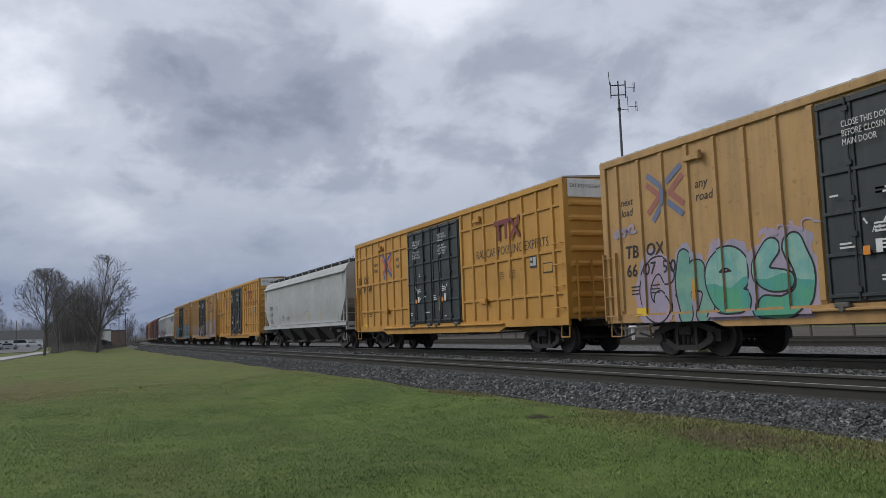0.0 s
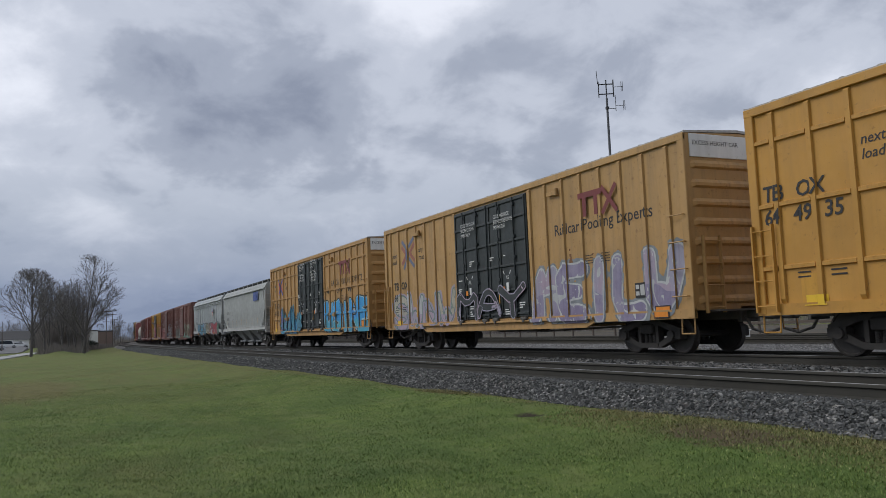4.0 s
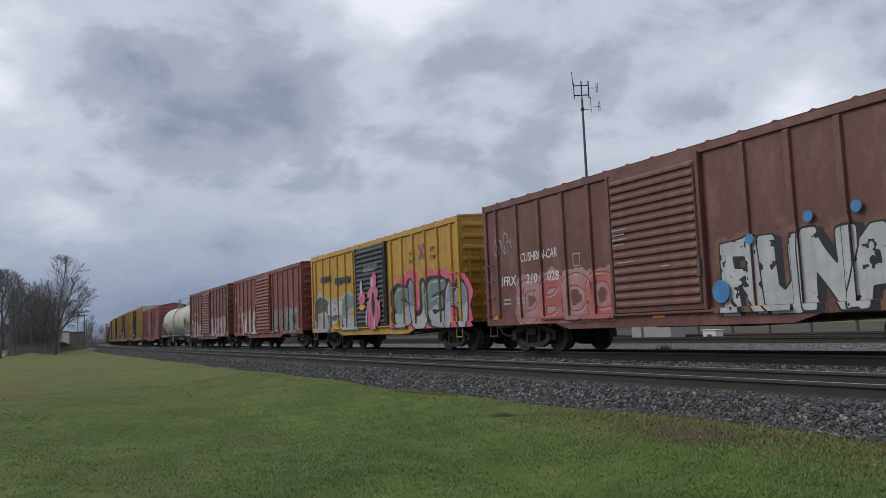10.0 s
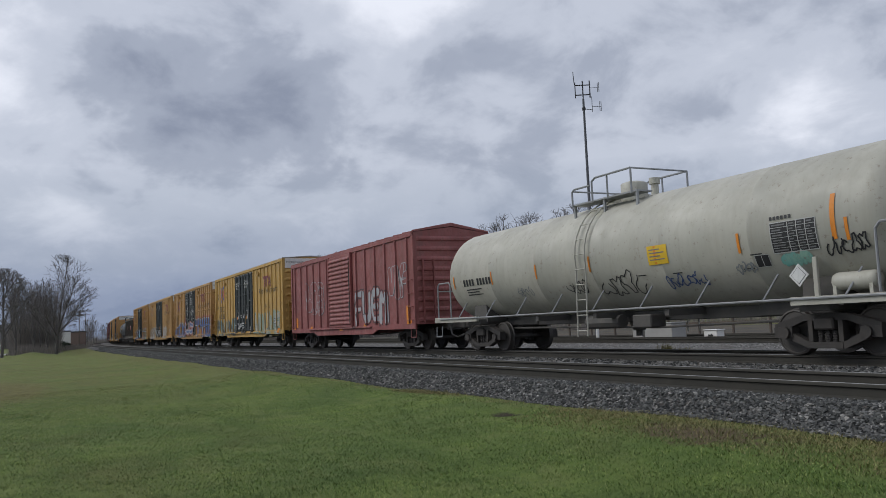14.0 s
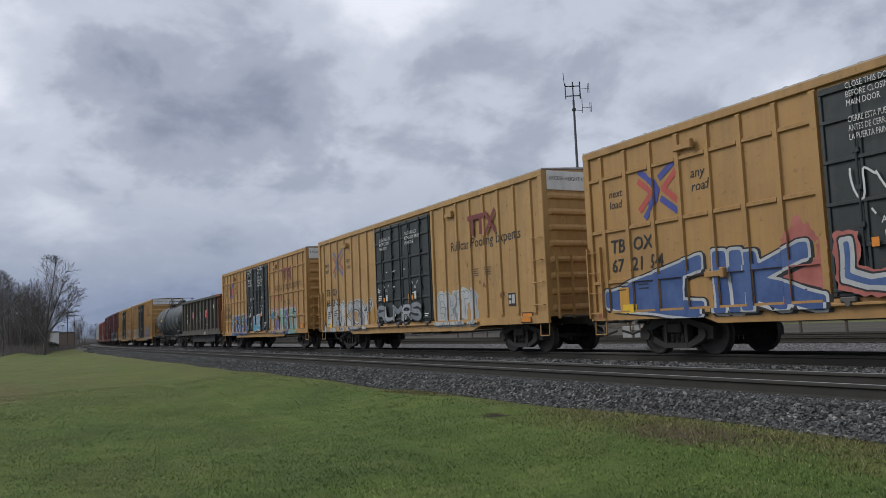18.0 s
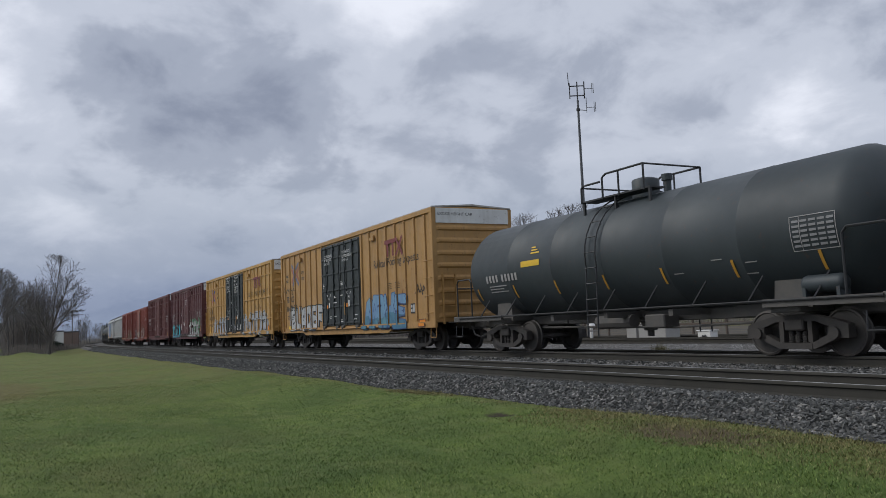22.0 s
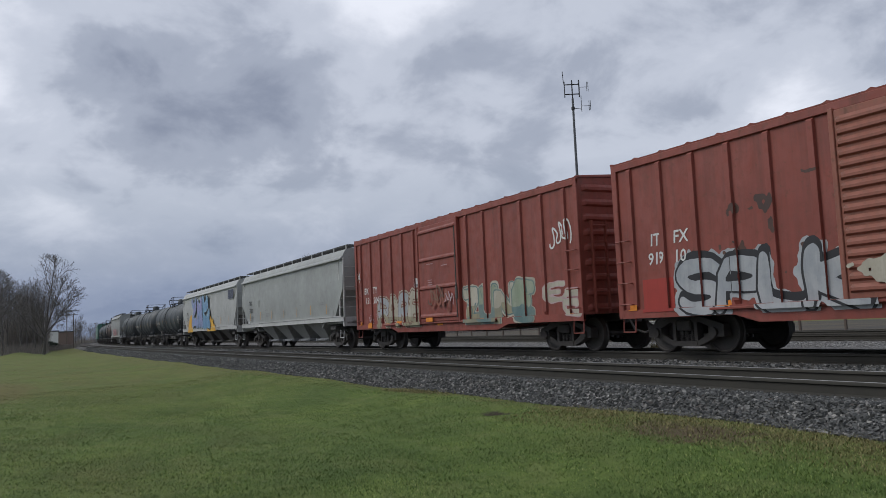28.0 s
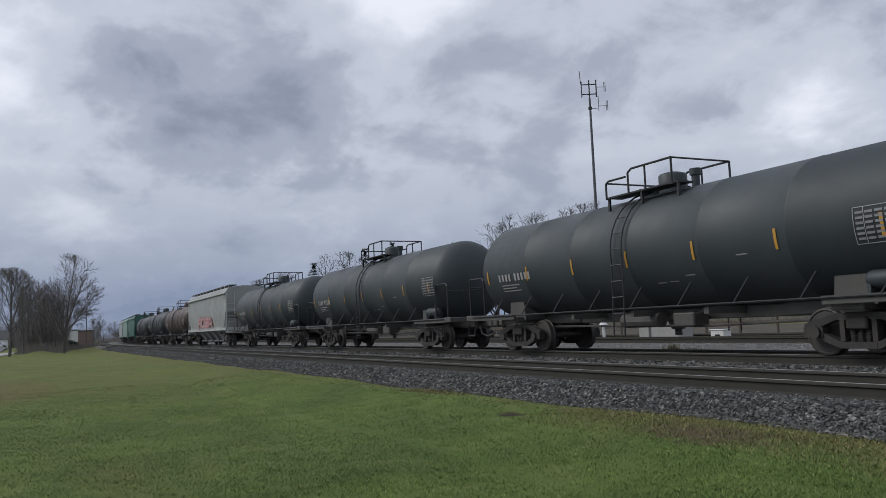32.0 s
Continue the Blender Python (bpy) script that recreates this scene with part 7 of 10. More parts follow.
    piece(h8, "ON", 0.45, 2.2, 1.15, 2.15, [G["khaki"]], G["black"], weight=0.10, line=0.035, seed=6, label="outlined graffiti letters in black", **hk)
    piece(h8, "HOMER", 2.35, 7.2, 1.08, 2.08, [G["maroon"], G["maroon"], G["maroon"], G["maroon"], G["darkgreen"]], G["grey"], halo=G["black"], haze=0.05, weight=0.16, line=0.035, seed=7, tight=1.0, cuts=0, label="maroon graffiti letters with white contours", **hk)
    shield = [(0.0, 0.55), (0.07, 0.66), (0.29, 0.74), (0.51, 0.66), (0.58, 0.55), (0.55, 0.28), (0.52, 0.13), (0.42, 0.05), (0.29, 0.0), (0.16, 0.05), (0.06, 0.13), (0.03, 0.28)]
    for nm, mat, k_, y_, lab in (("emblem", WHITE_INK, 1.08, -1.658, "white border of a shield emblem"), ("emblem", RED_INK, 1.0, -1.661, "red field of the shield emblem")):
        part(nm, Shape().prism([(3.84 + (a - 0.29) * k_, 3.06 + (b - 0.37) * k_) for a, b in shield], y_, y_ + 0.002).mesh(nm, mat), h8, lab)
    part("emblem", Shape().prism([(3.84 + a - 0.29, 3.06 + max(b, 0.42) - 0.37) for a, b in shield[:5]] + [(4.12, 3.11), (3.56, 3.11)], -1.666, -1.664).mesh("emblem", flat_paint("shield_blue", (0.04, 0.08, 0.28))), h8, "blue head of the shield emblem")
    bars(h8, [(3.62 + 0.105 * i, 2.74 + 0.05 * abs(i - 2), 0.045, 0.36 - 0.05 * abs(i - 2)) for i in range(5)], WHITE_INK, -1.6635, "stripe", "white stripe of the shield")
    bars(h8, [(3.66, 3.27, 0.36, 0.05), (3.63, 3.17, 0.42, 0.05)], WHITE_INK, -1.668, "marking", "small white marks on the shield")
    write(h8, "BUILDING\nAMERICA", 4.42, 2.95, 0.33, BLACK_INK, y=-1.655, bold=0.01, label="building america in black letters")
    bars(h8, [(-0.95, 1.62, 0.75, 0.42), (2.95, 1.12, 0.85, 0.38), (2.6, 1.62, 0.5, 0.22)], HOPPER_GREY, -1.6785, "paint_patch", "bare grey rectangle left free for data")
    bars(h8, [(-4.75, 1.08, 0.32, 0.11), (-1.6, 1.08, 0.4, 0.12), (1.75, 1.1, 0.4, 0.13), (4.55, 1.12, 0.5, 0.14)], ORANGE, -1.68, "reflector", "orange reflective strip")
    brown = "brown fifty-foot boxcar with a ribbed door, {}"

    def bb(rear, paint, what, half=7.88, name="brown_boxcar", kind=brown, **kw):
        car, ribs = small_boxcar(name, paint, kind.format(what), half, **kw)
        place(car, rear, half)
        return car, dict(y=-W, ribs=ribs, depth=0.06)

    def marks(car, mark, number, mat, cushion=True, z=2.0, x=-6.95):
        y = -W - 0.068
        if cushion:
            write(car, "CUSHION-CAR", -5.85, 2.64, 0.26, mat, y=y, shear=0.15, width=1.85, bold=0.01, label="cushion-car in painted letters")
        car_mark(car, x, z, mark, 0.28, WHITE_INK, y, 0.5)
        car_mark(car, -5.6 if cushion else x, z if cushion else z - 0.45, number, 0.28, mat, y, 0.5)
        bars(car, [(-1.45, 3.0 - 0.12 * i, 0.55 - 0.1 * (i % 2), 0.028) for i in range(4)] + [(-1.3, 2.2, 0.6, 0.03), (0.2, 2.0, 0.3, 0.03)], WHITE_FAINT, -W - 0.155, "marking", "small stencilled writing on the door")
        bars(car, [(-6.9 + 0.75 * (i % 2), 1.55 - 0.12 * (i // 2), 0.42, 0.06) for i in range(4)] + [(6.2 + 0.5 * (i % 2), 2.4 - 0.13 * (i // 2), 0.24, 0.04) for i in range(8)] + [(-3.3, 2.3, 0.32, 0.03), (-3.3, 2.62, 0.32, 0.03), (-3.3, 2.3, 0.03, 0.32), (-3.01, 2.3, 0.03, 0.35)], WHITE_FAINT, y, "marking", "small stencilled data")

    c, k = bb(-173.4, BROWN, "pale green graffiti", shift=-0.2, door_half=1.5, posts=5)
    marks(c, ("IFRX",), ("210", "098"), WHITE_INK)
    piece(c, "SFEN", -5.9, -1.7, 0.84, 1.9, [G["slate"]], G["sage"], halo=G["slate"], haze=0.16, weight=0.13, line=0.03, seed=8, wear=0.2, label="dull green graffiti letters", **k)
    piece(c, "JETT", 1.4, 6.5, 0.84, 2.25, [G["sage"]], G["black"], halo=G["cream"], haze=0.06, low=[G["mint"]], split=0.3, shade=G["black"], throw=(-0.13, -0.05), weight=0.15, line=0.035, square=3.0, soft=1, seed=9, tight=1.0, dots=None, cuts=0, label="pale green graffiti letters with black blocks behind", **k)
    stain(c, -7.2, 7.2, 2.2, 4.3, BROWN_PALE, 71, -0.45, 0.6, label="chalky worn patches of paint", **k)
    c, k = bb(-190.85, BROWN, "white block graffiti", shift=-0.08, door_half=1.5, posts=5)
    marks(c, ("IFRX",), ("210", "028"), WHITE_INK)
    piece(c, "OBCO", -6.0, -1.6, 0.84, 2.1, [G["rose"], G["salmon"]], G["maroon"], halo=G["rose"], haze=0.16, weight=0.12, line=0.025, shine=G["pink"], seed=10, soft=2, label="faded salmon graffiti letters", **k)
    piece(c, "RUNAI", 1.95, 6.85, 0.84, 2.35, [G["white"]], G["black"], halo=G["rustpaint"], haze=0.14, shade=G["black"], throw=(0.14, -0.03), weight=0.125, line=0.03, square=6.0, soft=0, seed=12, wear=0.62, sway=0.03, tight=1.06, cuts=0, label="white block graffiti letters, flaking, with black shade", **k)
    for i, (x, z) in enumerate(((1.85, 1.35), (2.7, 2.35), (4.1, 2.62), (5.1, 2.66))):
        part("graffiti", cached(("spot", x), lambda: Shape().disc(x, z, -W - 0.072, 0.11 if i else 0.24, 14, 0.003).mesh("graffiti", G["blue"])), c, "blue sprayed spot")
    scribble(c, -7.3, 2.9, 1.0, 0.9, 3, G["lilac"])
    c, k = bb(-208.35, YELLOW_OLD, "grey and pink graffiti", 7.9, "yellow_boxcar", "old yellow fifty-foot boxcar with black door, {}", door_paint=BLACK, shift=0.06, door_half=1.6)
    piece(c, "CMO", -7.5, -1.35, 0.84, 2.4, [G["charcoal"], G["white"], G["slate"]], G["grey"], halo=G["silver"], haze=0.16, low=[G["lilac"], G["charcoal"], G["silver"]], split=0.45, weight=0.19, line=0.03, square=3.0, seed=11, spikes=0.10, tight=1.1, label="large charcoal, white and grey graffiti letters", **k)
    piece(c, "SUEM", 2.35, 8.2, 0.84, 2.55, [G["slate"], G["grey"]], G["black"], halo=G["magenta"], haze=0.34, low=[G["silver"]], split=0.42, shade=G["black"], throw=(-0.16, 0.06), shine=G["white"], weight=0.15, line=0.06, seed=14, tight=1.02, cuts=0, label="grey and silver graffiti letters with thick black contours on magenta", **k)
    block_emblem(c, -6.4, 3.22, 1.4, 0.27, BLACK_INK, -W - 0.07)
    block_emblem(c, -4.4, 3.02, 2.0, 0.28, BLACK_INK, -W - 0.07)
    write(c, "next\nload", 3.85, 3.28, 0.45, BLACK_INK, shear=0.2, y=-W - 0.068, label="next load in black slanted letters")
    write(c, "any\nroad", 5.65, 3.28, 0.45, BLACK_INK, shear=0.2, y=-W - 0.068, label="any road in black slanted letters")
    emblem(c, 5.0, 3.6, 0.62, -W, RED_INK, BLUE_INK, k["ribs"], 0.06)
    write(c, "CLOSE AND LOCK DOORS\nBEFORE MOVING CAR", -0.45, 3.28, 0.26, WHITE_INK, y=-W - 0.16, width=1.5, label="close and lock doors before moving car in white letters")

    def splash(x, z, w, hgt, seed, mat, y):
        def build():
            rng = random.Random(seed)
            n = 15
            pts = [(x + w * math.cos(6.283 * i / n) * rng.uniform(0.7, 1.1), z + hgt * math.sin(6.283 * i / n) * rng.uniform(0.75, 1.1)) for i in range(n)]
            return Shape().prism(pts, y, y + 0.002).mesh("graffiti", mat)
        return cached(("splash", x, z, seed), build)

    for x, z, w, hgt, mat, q in ((0.45, 1.55, 1.0, 0.72, "pinkish", 0.16), (0.5, 2.35, 0.62, 0.35, "pinkish", 0.1615), (0.62, 2.85, 0.36, 0.40, "magenta", 0.163), (0.45, 2.78, 0.18, 0.22, "white", 0.1645), (-0.75, 2.2, 0.42, 0.34, "magenta", 0.166), (-0.8, 2.62, 0.14, 0.4, "white", 0.1675),
                                 (-0.75, 1.82, 0.40, 0.13, "gold", 0.169), (0.5, 1.9, 0.20, 0.5, "black", 0.172), (0.1, 1.2, 0.10, 0.4, "magenta", 0.175), (0.9, 1.4, 0.10, 0.45, "magenta", 0.178), (-0.25, 1.35, 0.09, 0.4, "white", 0.1795), (0.62, 1.05, 0.09, 0.22, "white", 0.181), (1.22, 1.7, 0.08, 0.4, "magenta", 0.1825)):
        part("graffiti", splash(x, z, w, hgt, int(100 * x + 10 * z), G[mat], -W - q), c, "pink and white sprayed shape on the door")
    c, k = bb(-225.8, RUST_RED, "white and grey graffiti", shift=0.12, door_half=1.56)
    marks(c, ("KC", "S"), ("122", "016"), WHITE_INK, False, 2.5, -6.4)
    piece(c, "WIC", -5.6, -1.3, 0.84, 2.25, [G["white"], G["cream"]], G["grey"], halo=G["cream"], haze=0.14, weight=0.13, line=0.025, spikes=0.16, seed=13, wear=0.35, label="worn white graffiti letters", **k)
    piece(c, "FKRO", 2.3, 7.1, 0.9, 2.2, [G["slate"], G["rustpaint"], G["slate"]], G["silver"], halo=G["rustpaint"], haze=0.10, weight=0.13, line=0.025, spikes=0.08, seed=15, wear=0.45, label="faded dark green graffiti letters with grey contours", **k)
    bars(c, [(2.6, 1.2, 0.12, 0.6), (6.0, 1.3, 0.12, 0.7), (-5.6, 1.5, 0.4, 0.5)], REFLECTOR, -W - 0.075, "reflector", "yellow reflective strip")
    scribble(c, -7.65, 2.95, 0.6, 0.6, 12, WHITE_INK, width=0.03)
    stain(c, 1.6, 7.4, 0.84, 1.6, G["rustdark"], 64, -0.25, 0.5, label="dark grime low on the side", **k)
    c, k = bb(-243.35, BROWN, "pink and white block graffiti", shift=-0.18, door_half=1.5, posts=5)
    marks(c, ("IFRX",), ("210", "078"), flat_paint("yellow_stencil_paint", (0.70, 0.42, 0.05)))
    piece(c, "EAMS", -5.95, -1.45, 0.84, 2.05, [G["pink"]], G["maroon"], halo=G["white"], haze=0.05, low=[G["lilac"]], split=0.3, weight=0.145, line=0.03, square=3.0, seed=16, wear=0.25, label="pink graffiti letters with maroon contours", **k)
    piece(c, "JUSMS", 1.35, 6.4, 0.84, 2.2, [G["pink"], G["lilac"]], G["maroon"], halo=G["cream"], haze=0.09, low=[G["pink"]], shade=G["maroon"], throw=(0.08, -0.06), weight=0.14, line=0.03, square=4.0, seed=17, wear=0.3, tight=1.05, cuts=0, label="pink block graffiti letters with maroon contours and a pale halo", **k)
    scribble(c, 6.2, 2.4, 1.2, 0.9, 8, G["salmon"])
    stain(c, -7.2, 7.2, 2.3, 4.3, BROWN_PALE, 67, -0.35, 0.55, label="chalky worn patches of paint", **k)
    stain(c, 5.9, 7.5, 0.84, 2.0, G["teal"], 70, 0.1, 0.5, label="smeared teal spray paint", **k)
    c, on = tank_car("tank_car", TANK_WHITE, "off-white tank car with grime, scribbles and black data panel", 8.95, steel=GREY_STEEL, strips=False)
    place(c, -262.2, 8.95)
    on([(2.20, -8, 0.66, 0.45)], YELLOW_INK, "sticker", "yellow notice")
    on([(2.27, -12 + 3.0 * i, (0.50, 0.36)[i % 2], 0.026) for i in range(4)], BLACK_FAINT, "marking", "small writing on the notice", 0.016)
    for i, (x, a, w, hgt, n, m, lab) in enumerate(((-1.3, -31, 0.9, 0.4, 4, "black", "black sprayed scribble"), (0.15, -32, 1.75, 0.75, 4, "black", "black outlined graffiti letters"), (2.55, -34, 1.25, 0.36, 7, "navy", "dark blue sprayed scribble"), (4.75, -28, 0.5, 0.26, 4, "grey", "faint grey scribble"), (7.0, -19, 0.85, 0.40, 5, "black", "black sprayed scribble"), (-3.8, -30, 0.8, 0.3, 4, "grey", "faint grey scribble"))):
        tank_tag(c, x, a, w, hgt, n, 40 + i, G[m], lab)
    for i in range(3):
        tank_tag(c, 5.95, -25, 0.66, 0.24, 6, 60 + i, G["teal"], "teal sprayed smear", 0.05)
    c, k = bb(-279.6, PINKISH, "tall white drips", 7.92, "red_boxcar", "faded red boxcar with a peaked roof, {}", peak=0.34, top=4.45, shift=-0.15)
    piece(c, "WDB", -5.3, -2.6, 1.75, 3.25, [PINKISH], G["silver"], weight=0.09, line=0.03, spikes=0.05, seed=18, shade=G["black"], throw=(0.05, -0.03), label="outlined graffiti letters in dull silver", **k)
    piece(c, "WIF", 5.4, 7.2, 2.0, 3.3, [PINKISH], G["silver"], weight=0.10, line=0.03, spikes=0.05, seed=20, shade=G["black"], throw=(0.05, -0.03), label="small outlined graffiti letters in dull silver", **k)
    piece(c, "FUEM", 1.6, 5.35, 1.05, 2.55, [G["silver"]], G["black"], weight=0.115, line=0.035, spikes=0.07, seed=19, wear=0.55, rim=PINKISH, label="silver graffiti letters with black contours", **k)
    bars(c, [(-7.2, 1.1, 0.3, 0.5), (7.1, 1.1, 0.3, 0.6)], ORANGE, -W - 0.07, "reflector", "orange reflective strip")
    c, k = yb(-300.0, YELLOW_LIGHT, False, "grey green graffiti", False, ("6", "65", "26", "1"), big=True)
    piece(c, "RBAMNE", -8.9, -2.65, 0.84, 1.95, [G["charcoal"], G["slate"], G["khaki"], G["khaki"]], G["charcoal"], halo=G["khaki"], haze=0.07, low=[G["khaki"], G["khaki"], G["charcoal"]], split=0.4, weight=0.14, line=0.035, spikes=0.16, seed=21, tight=1.08, label="khaki and charcoal graffiti letters with pointed tops", **k)
    piece(c, "WAUNE", 2.7, 8.6, 0.84, 2.1, [G["cream"], G["sage"]], G["slate"], halo=G["sage"], haze=0.10, weight=0.13, line=0.03, spikes=0.10, seed=22, label="cream graffiti letters with grey contours", **k)
    piece(c, "ZVAPES", -1.45, 0.4, 1.28, 1.62, [BLACK], G["white"], weight=0.04, line=0.018, seed=23, label="thin white sprayed writing", **DOOR)
    scribble(c, -9.0, 2.75, 0.7, 0.4, 4, BLACK_INK)
    c, k = yb(-320.5, YELLOW_TAN, True, "long blue and white graffiti", False, ("67", "21", "54"))
    stain(c, -3.6, -2.45, 0.95, 2.7, G["salmon"], 61, 0.45, 0.5, label="salmon overspray", **k)
    stain(c, -9.1, -7.9, 0.85, 1.5, G["salmon"], 62, 0.25, 0.5, label="salmon overspray", **k)
    piece(c, "", -8.6, -2.55, 0.82, 2.15, [G["denim"]], G["black"], rim=G["white"], shade=G["black"], throw=(0.05, -0.03), weight=0.17, rim_width=0.06, line=0.03, square=5.0, soft=0, seed=24, wear=0.3, strokes_of=ARROW_K,
          label="blue graffiti arrow and letter with white rims", **k)
    piece(c, "TTE", 2.35, 9.1, 0.82, 2.35, [G["denim"]], G["black"], halo=G["salmon"], haze=0.16, rim=G["white"], shade=G["black"], throw=(0.08, -0.05), weight=0.225, rim_width=0.075, cuts=0, line=0.04, square=5.0, soft=0, seed=25, lean=0.18, spikes=0.05, tight=1.04, wear=0.3, label="large blue graffiti letters with white rims over orange", **k)
    piece(c, "UJ", -2.2, 1.9, 1.12, 2.1, [G["denim"]], G["black"], halo=G["salmon"], haze=0.10, rim=G["white"], weight=0.185, rim_width=0.085, cuts=0, line=0.03, square=5.0, soft=0, seed=26, spikes=0.05, wear=0.3, label="blue graffiti letters with white rims on the doors", **DOOR)
    scribble(c, -1.9, 2.7, 1.3, 0.9, 4, WHITE_INK, -W - 0.126)
    scribble(c, 0.6, 2.6, 1.4, 0.9, 6, WHITE_INK, -W - 0.126)
    scribble(c, 8.6, 2.6, 0.5, 1.6, 6, BLACK_INK)
    c, k = yb(-341.1, YELLOW_PALE, False, "white graffiti with black outlines", True, ("66", "12", "92"))
    piece(c, "ARKOY", -8.75, -3.2, 0.84, 2.1, [G["white"], G["silver"]], G["black"], halo=G["white"], haze=0.09, weight=0.13, line=0.028, spikes=0.09, seed=27, tight=1.05, wear=0.25, label="white graffiti letters with black contours", **k)
    piece(c, "RUMRS", -2.2, 1.7, 1.12, 1.76, [G["grey"], G["silver"]], G["black"], weight=0.115, line=0.03, spikes=0.08, seed=28, tight=1.05, cuts=0.018, wear=0.3, label="grey graffiti letters with black contours on the doors", **DOOR)
    piece(c, "GHTI", 2.7, 5.6, 0.84, 1.95, [G["white"]], G["grey"], halo=G["white"], haze=0.12, weight=0.12, line=0.025, seed=29, wear=0.3, label="white graffiti letters with grey contours", **k)
    bars(c, [(-2.95, 1.2, 0.12, 0.6), (-8.7, 1.2, 0.14, 0.6)], REFLECTOR, -W - 0.078, "reflector", "yellow reflective strip")
    c, k = yb(-361.75, YELLOW_TAN, True, "blue and pale teal graffiti", False, ("64", "13", "90"))
    piece(c, "SEREK", -6.75, -2.55, 0.80, 2.1, [G["slate"], G["denim"], G["denim"], G["darkgreen"], G["denim"]], G["white"], low=[G["denim"], G["denim"], G["navy"], G["denim"], G["denim"]], split=0.42, shade=G["navy"], throw=(0.06, -0.05), weight=0.12, line=0.045, square=3.0, soft=0, spikes=0.06, seed=30, tight=1.12, label="navy, blue and green graffiti letters with white contours", **k)
    piece(c, "TARBO", 2.75, 7.3, 0.80, 2.15, [G["deep"], G["iris"], G["mint"], G["iris"], G["mint"]], G["white"], low=[G["steel"], G["iris"], G["sage"], G["navy"], G["mint"]], split=0.5, shade=G["rose"], throw=(0.16, 0.12), weight=0.125, line=0.05, square=4.0, soft=0, spikes=0.04, seed=31, tight=1.08, dots=G["teal"], label="teal, mint and navy graffiti letters with pale contours", **k)
    piece(c, "LE", -0.55, 0.85, 1.1, 1.95, [G["sky"]], G["white"], low=[G["cyan"]], split=0.4, weight=0.15, line=0.05, seed=32, square=4.0, soft=0, wear=0.2, label="pale blue graffiti letters on the door", **DOOR)
    scribble(c, 3.1, 2.5, 1.8, 0.8, 9, G["salmon"], width=0.07)
    place(gondola("dark high-sided scrap gondola with rusty end and red notices"), -378.25, 7.84)
    c, on = tank_car("tank_car", TANK_BLACK, "black tank car with yellow strips and a boxed data panel", 7.75, low=-28)
    place(c, -395.4, 7.75)
    on([(-3.7, 2, 0.95, 0.17)], YELLOW_INK, "sticker", "yellow slanted emblem")
    on([(-3.2, 13 + 3.2 * i, 0.42 - 0.1 * i, 0.04) for i in range(3)], YELLOW_INK, "marking", "small yellow writing")
    c, k = yb(-415.45, YELLOW_TAN, False, "white block and pale blue graffiti", True, ("66", "20", "88"))
    piece(c, "EUADEF", -7.75, -2.55, 0.98, 2.12, [G["white"]], G["black"], shade=G["black"], throw=(0.09, -0.03), weight=0.135, line=0.04, square=5.0, soft=0, seed=33, sway=0.02, tight=1.05, wear=0.3, cuts=0, label="white block graffiti letters with black contours", **k)
    piece(c, "ARWE", 2.8, 6.9, 0.84, 2.2, [G["sky"]], G["navy"], halo=None, low=[G["steel"]], split=0.4, shade=G["black"], throw=(0.07, -0.04), weight=0.145, line=0.03, square=4.0, soft=0, spikes=0.14, seed=34, tight=1.1, label="angular pale blue graffiti letters", **k)
    scribble(c, -8.9, 2.85, 1.9, 0.5, 2, BLACK_INK, width=0.03)
    scribble(c, 7.9, 1.9, 0.7, 0.6, 11, BLACK_INK)
    c, k = yb(-436.05, YELLOW, True, "large white graffiti letters", False, ("64", "28", "49"))
    piece(c, "AMTA", -6.85, -2.35, 0.84, 2.05, [G["silver"]], G["black"], halo=G["white"], haze=0.05, weight=0.15, line=0.035, square=4.0, spikes=0.07, seed=35, shade=G["black"], throw=(0.05, -0.05), tight=1.1, cuts=0, label="silver graffiti letters with black contours and a pale halo", **k)
    piece(c, "MTA", 2.6, 8.3, 0.84, 2.15, [G["silver"]], G["black"], halo=G["white"], haze=0.06, weight=0.16, line=0.04, square=7.0, soft=0, seed=36, spikes=0.02, sway=0.02, tight=1.05, wear=0.2, cuts=0, label="large silver block graffiti letters with black contours", **k)
    c, ribs = big_boxcar("maroon_boxcar", MAROON, True, "dark maroon high-cube boxcar, one wide door, cyan and white graffiti", MAROON, 7.82, 1.8, 1, 6, MAROON)
    place(c, -453.55, 7.82)
    k = dict(y=-W, ribs=ribs, depth=0.055)
    piece(c, "DLER", -6.75, -2.75, 0.84, 1.9, [G["turquoise"]], G["black"], halo=G["turquoise"], haze=0.08, low=[G["cyan"]], split=0.35, weight=0.165, line=0.022, seed=37, tight=1.12, cuts=0, label="turquoise graffiti letters with black contours", **k)
    piece(c, "SOCK", 1.95, 6.2, 0.84, 2.15, [G["white"]], G["black"], halo=G["emerald"], haze=0.20, shade=G["black"], throw=(-0.08, -0.03), weight=0.15, line=0.035, seed=38, tight=1.08, dots=G["rose"], cuts=0, label="white graffiti letters with pink dots, black contours and a green halo", **k)
    write(c, "CLOSE AND LOCK\nDOOR BEFORE\nMOVING CAR", 0.35, 3.65, 0.42, WHITE_INK, y=-W - 0.125, width=1.0, label="close and lock door before moving car in white letters")
    car_mark(c, -7.1, 2.75, ("SC", "FX"), 0.25, WHITE_INK, -W - 0.066, 0.3)
    car_mark(c, -7.1, 2.35, ("11", "54", "69"), 0.25, WHITE_INK, -W - 0.066, 0.3)
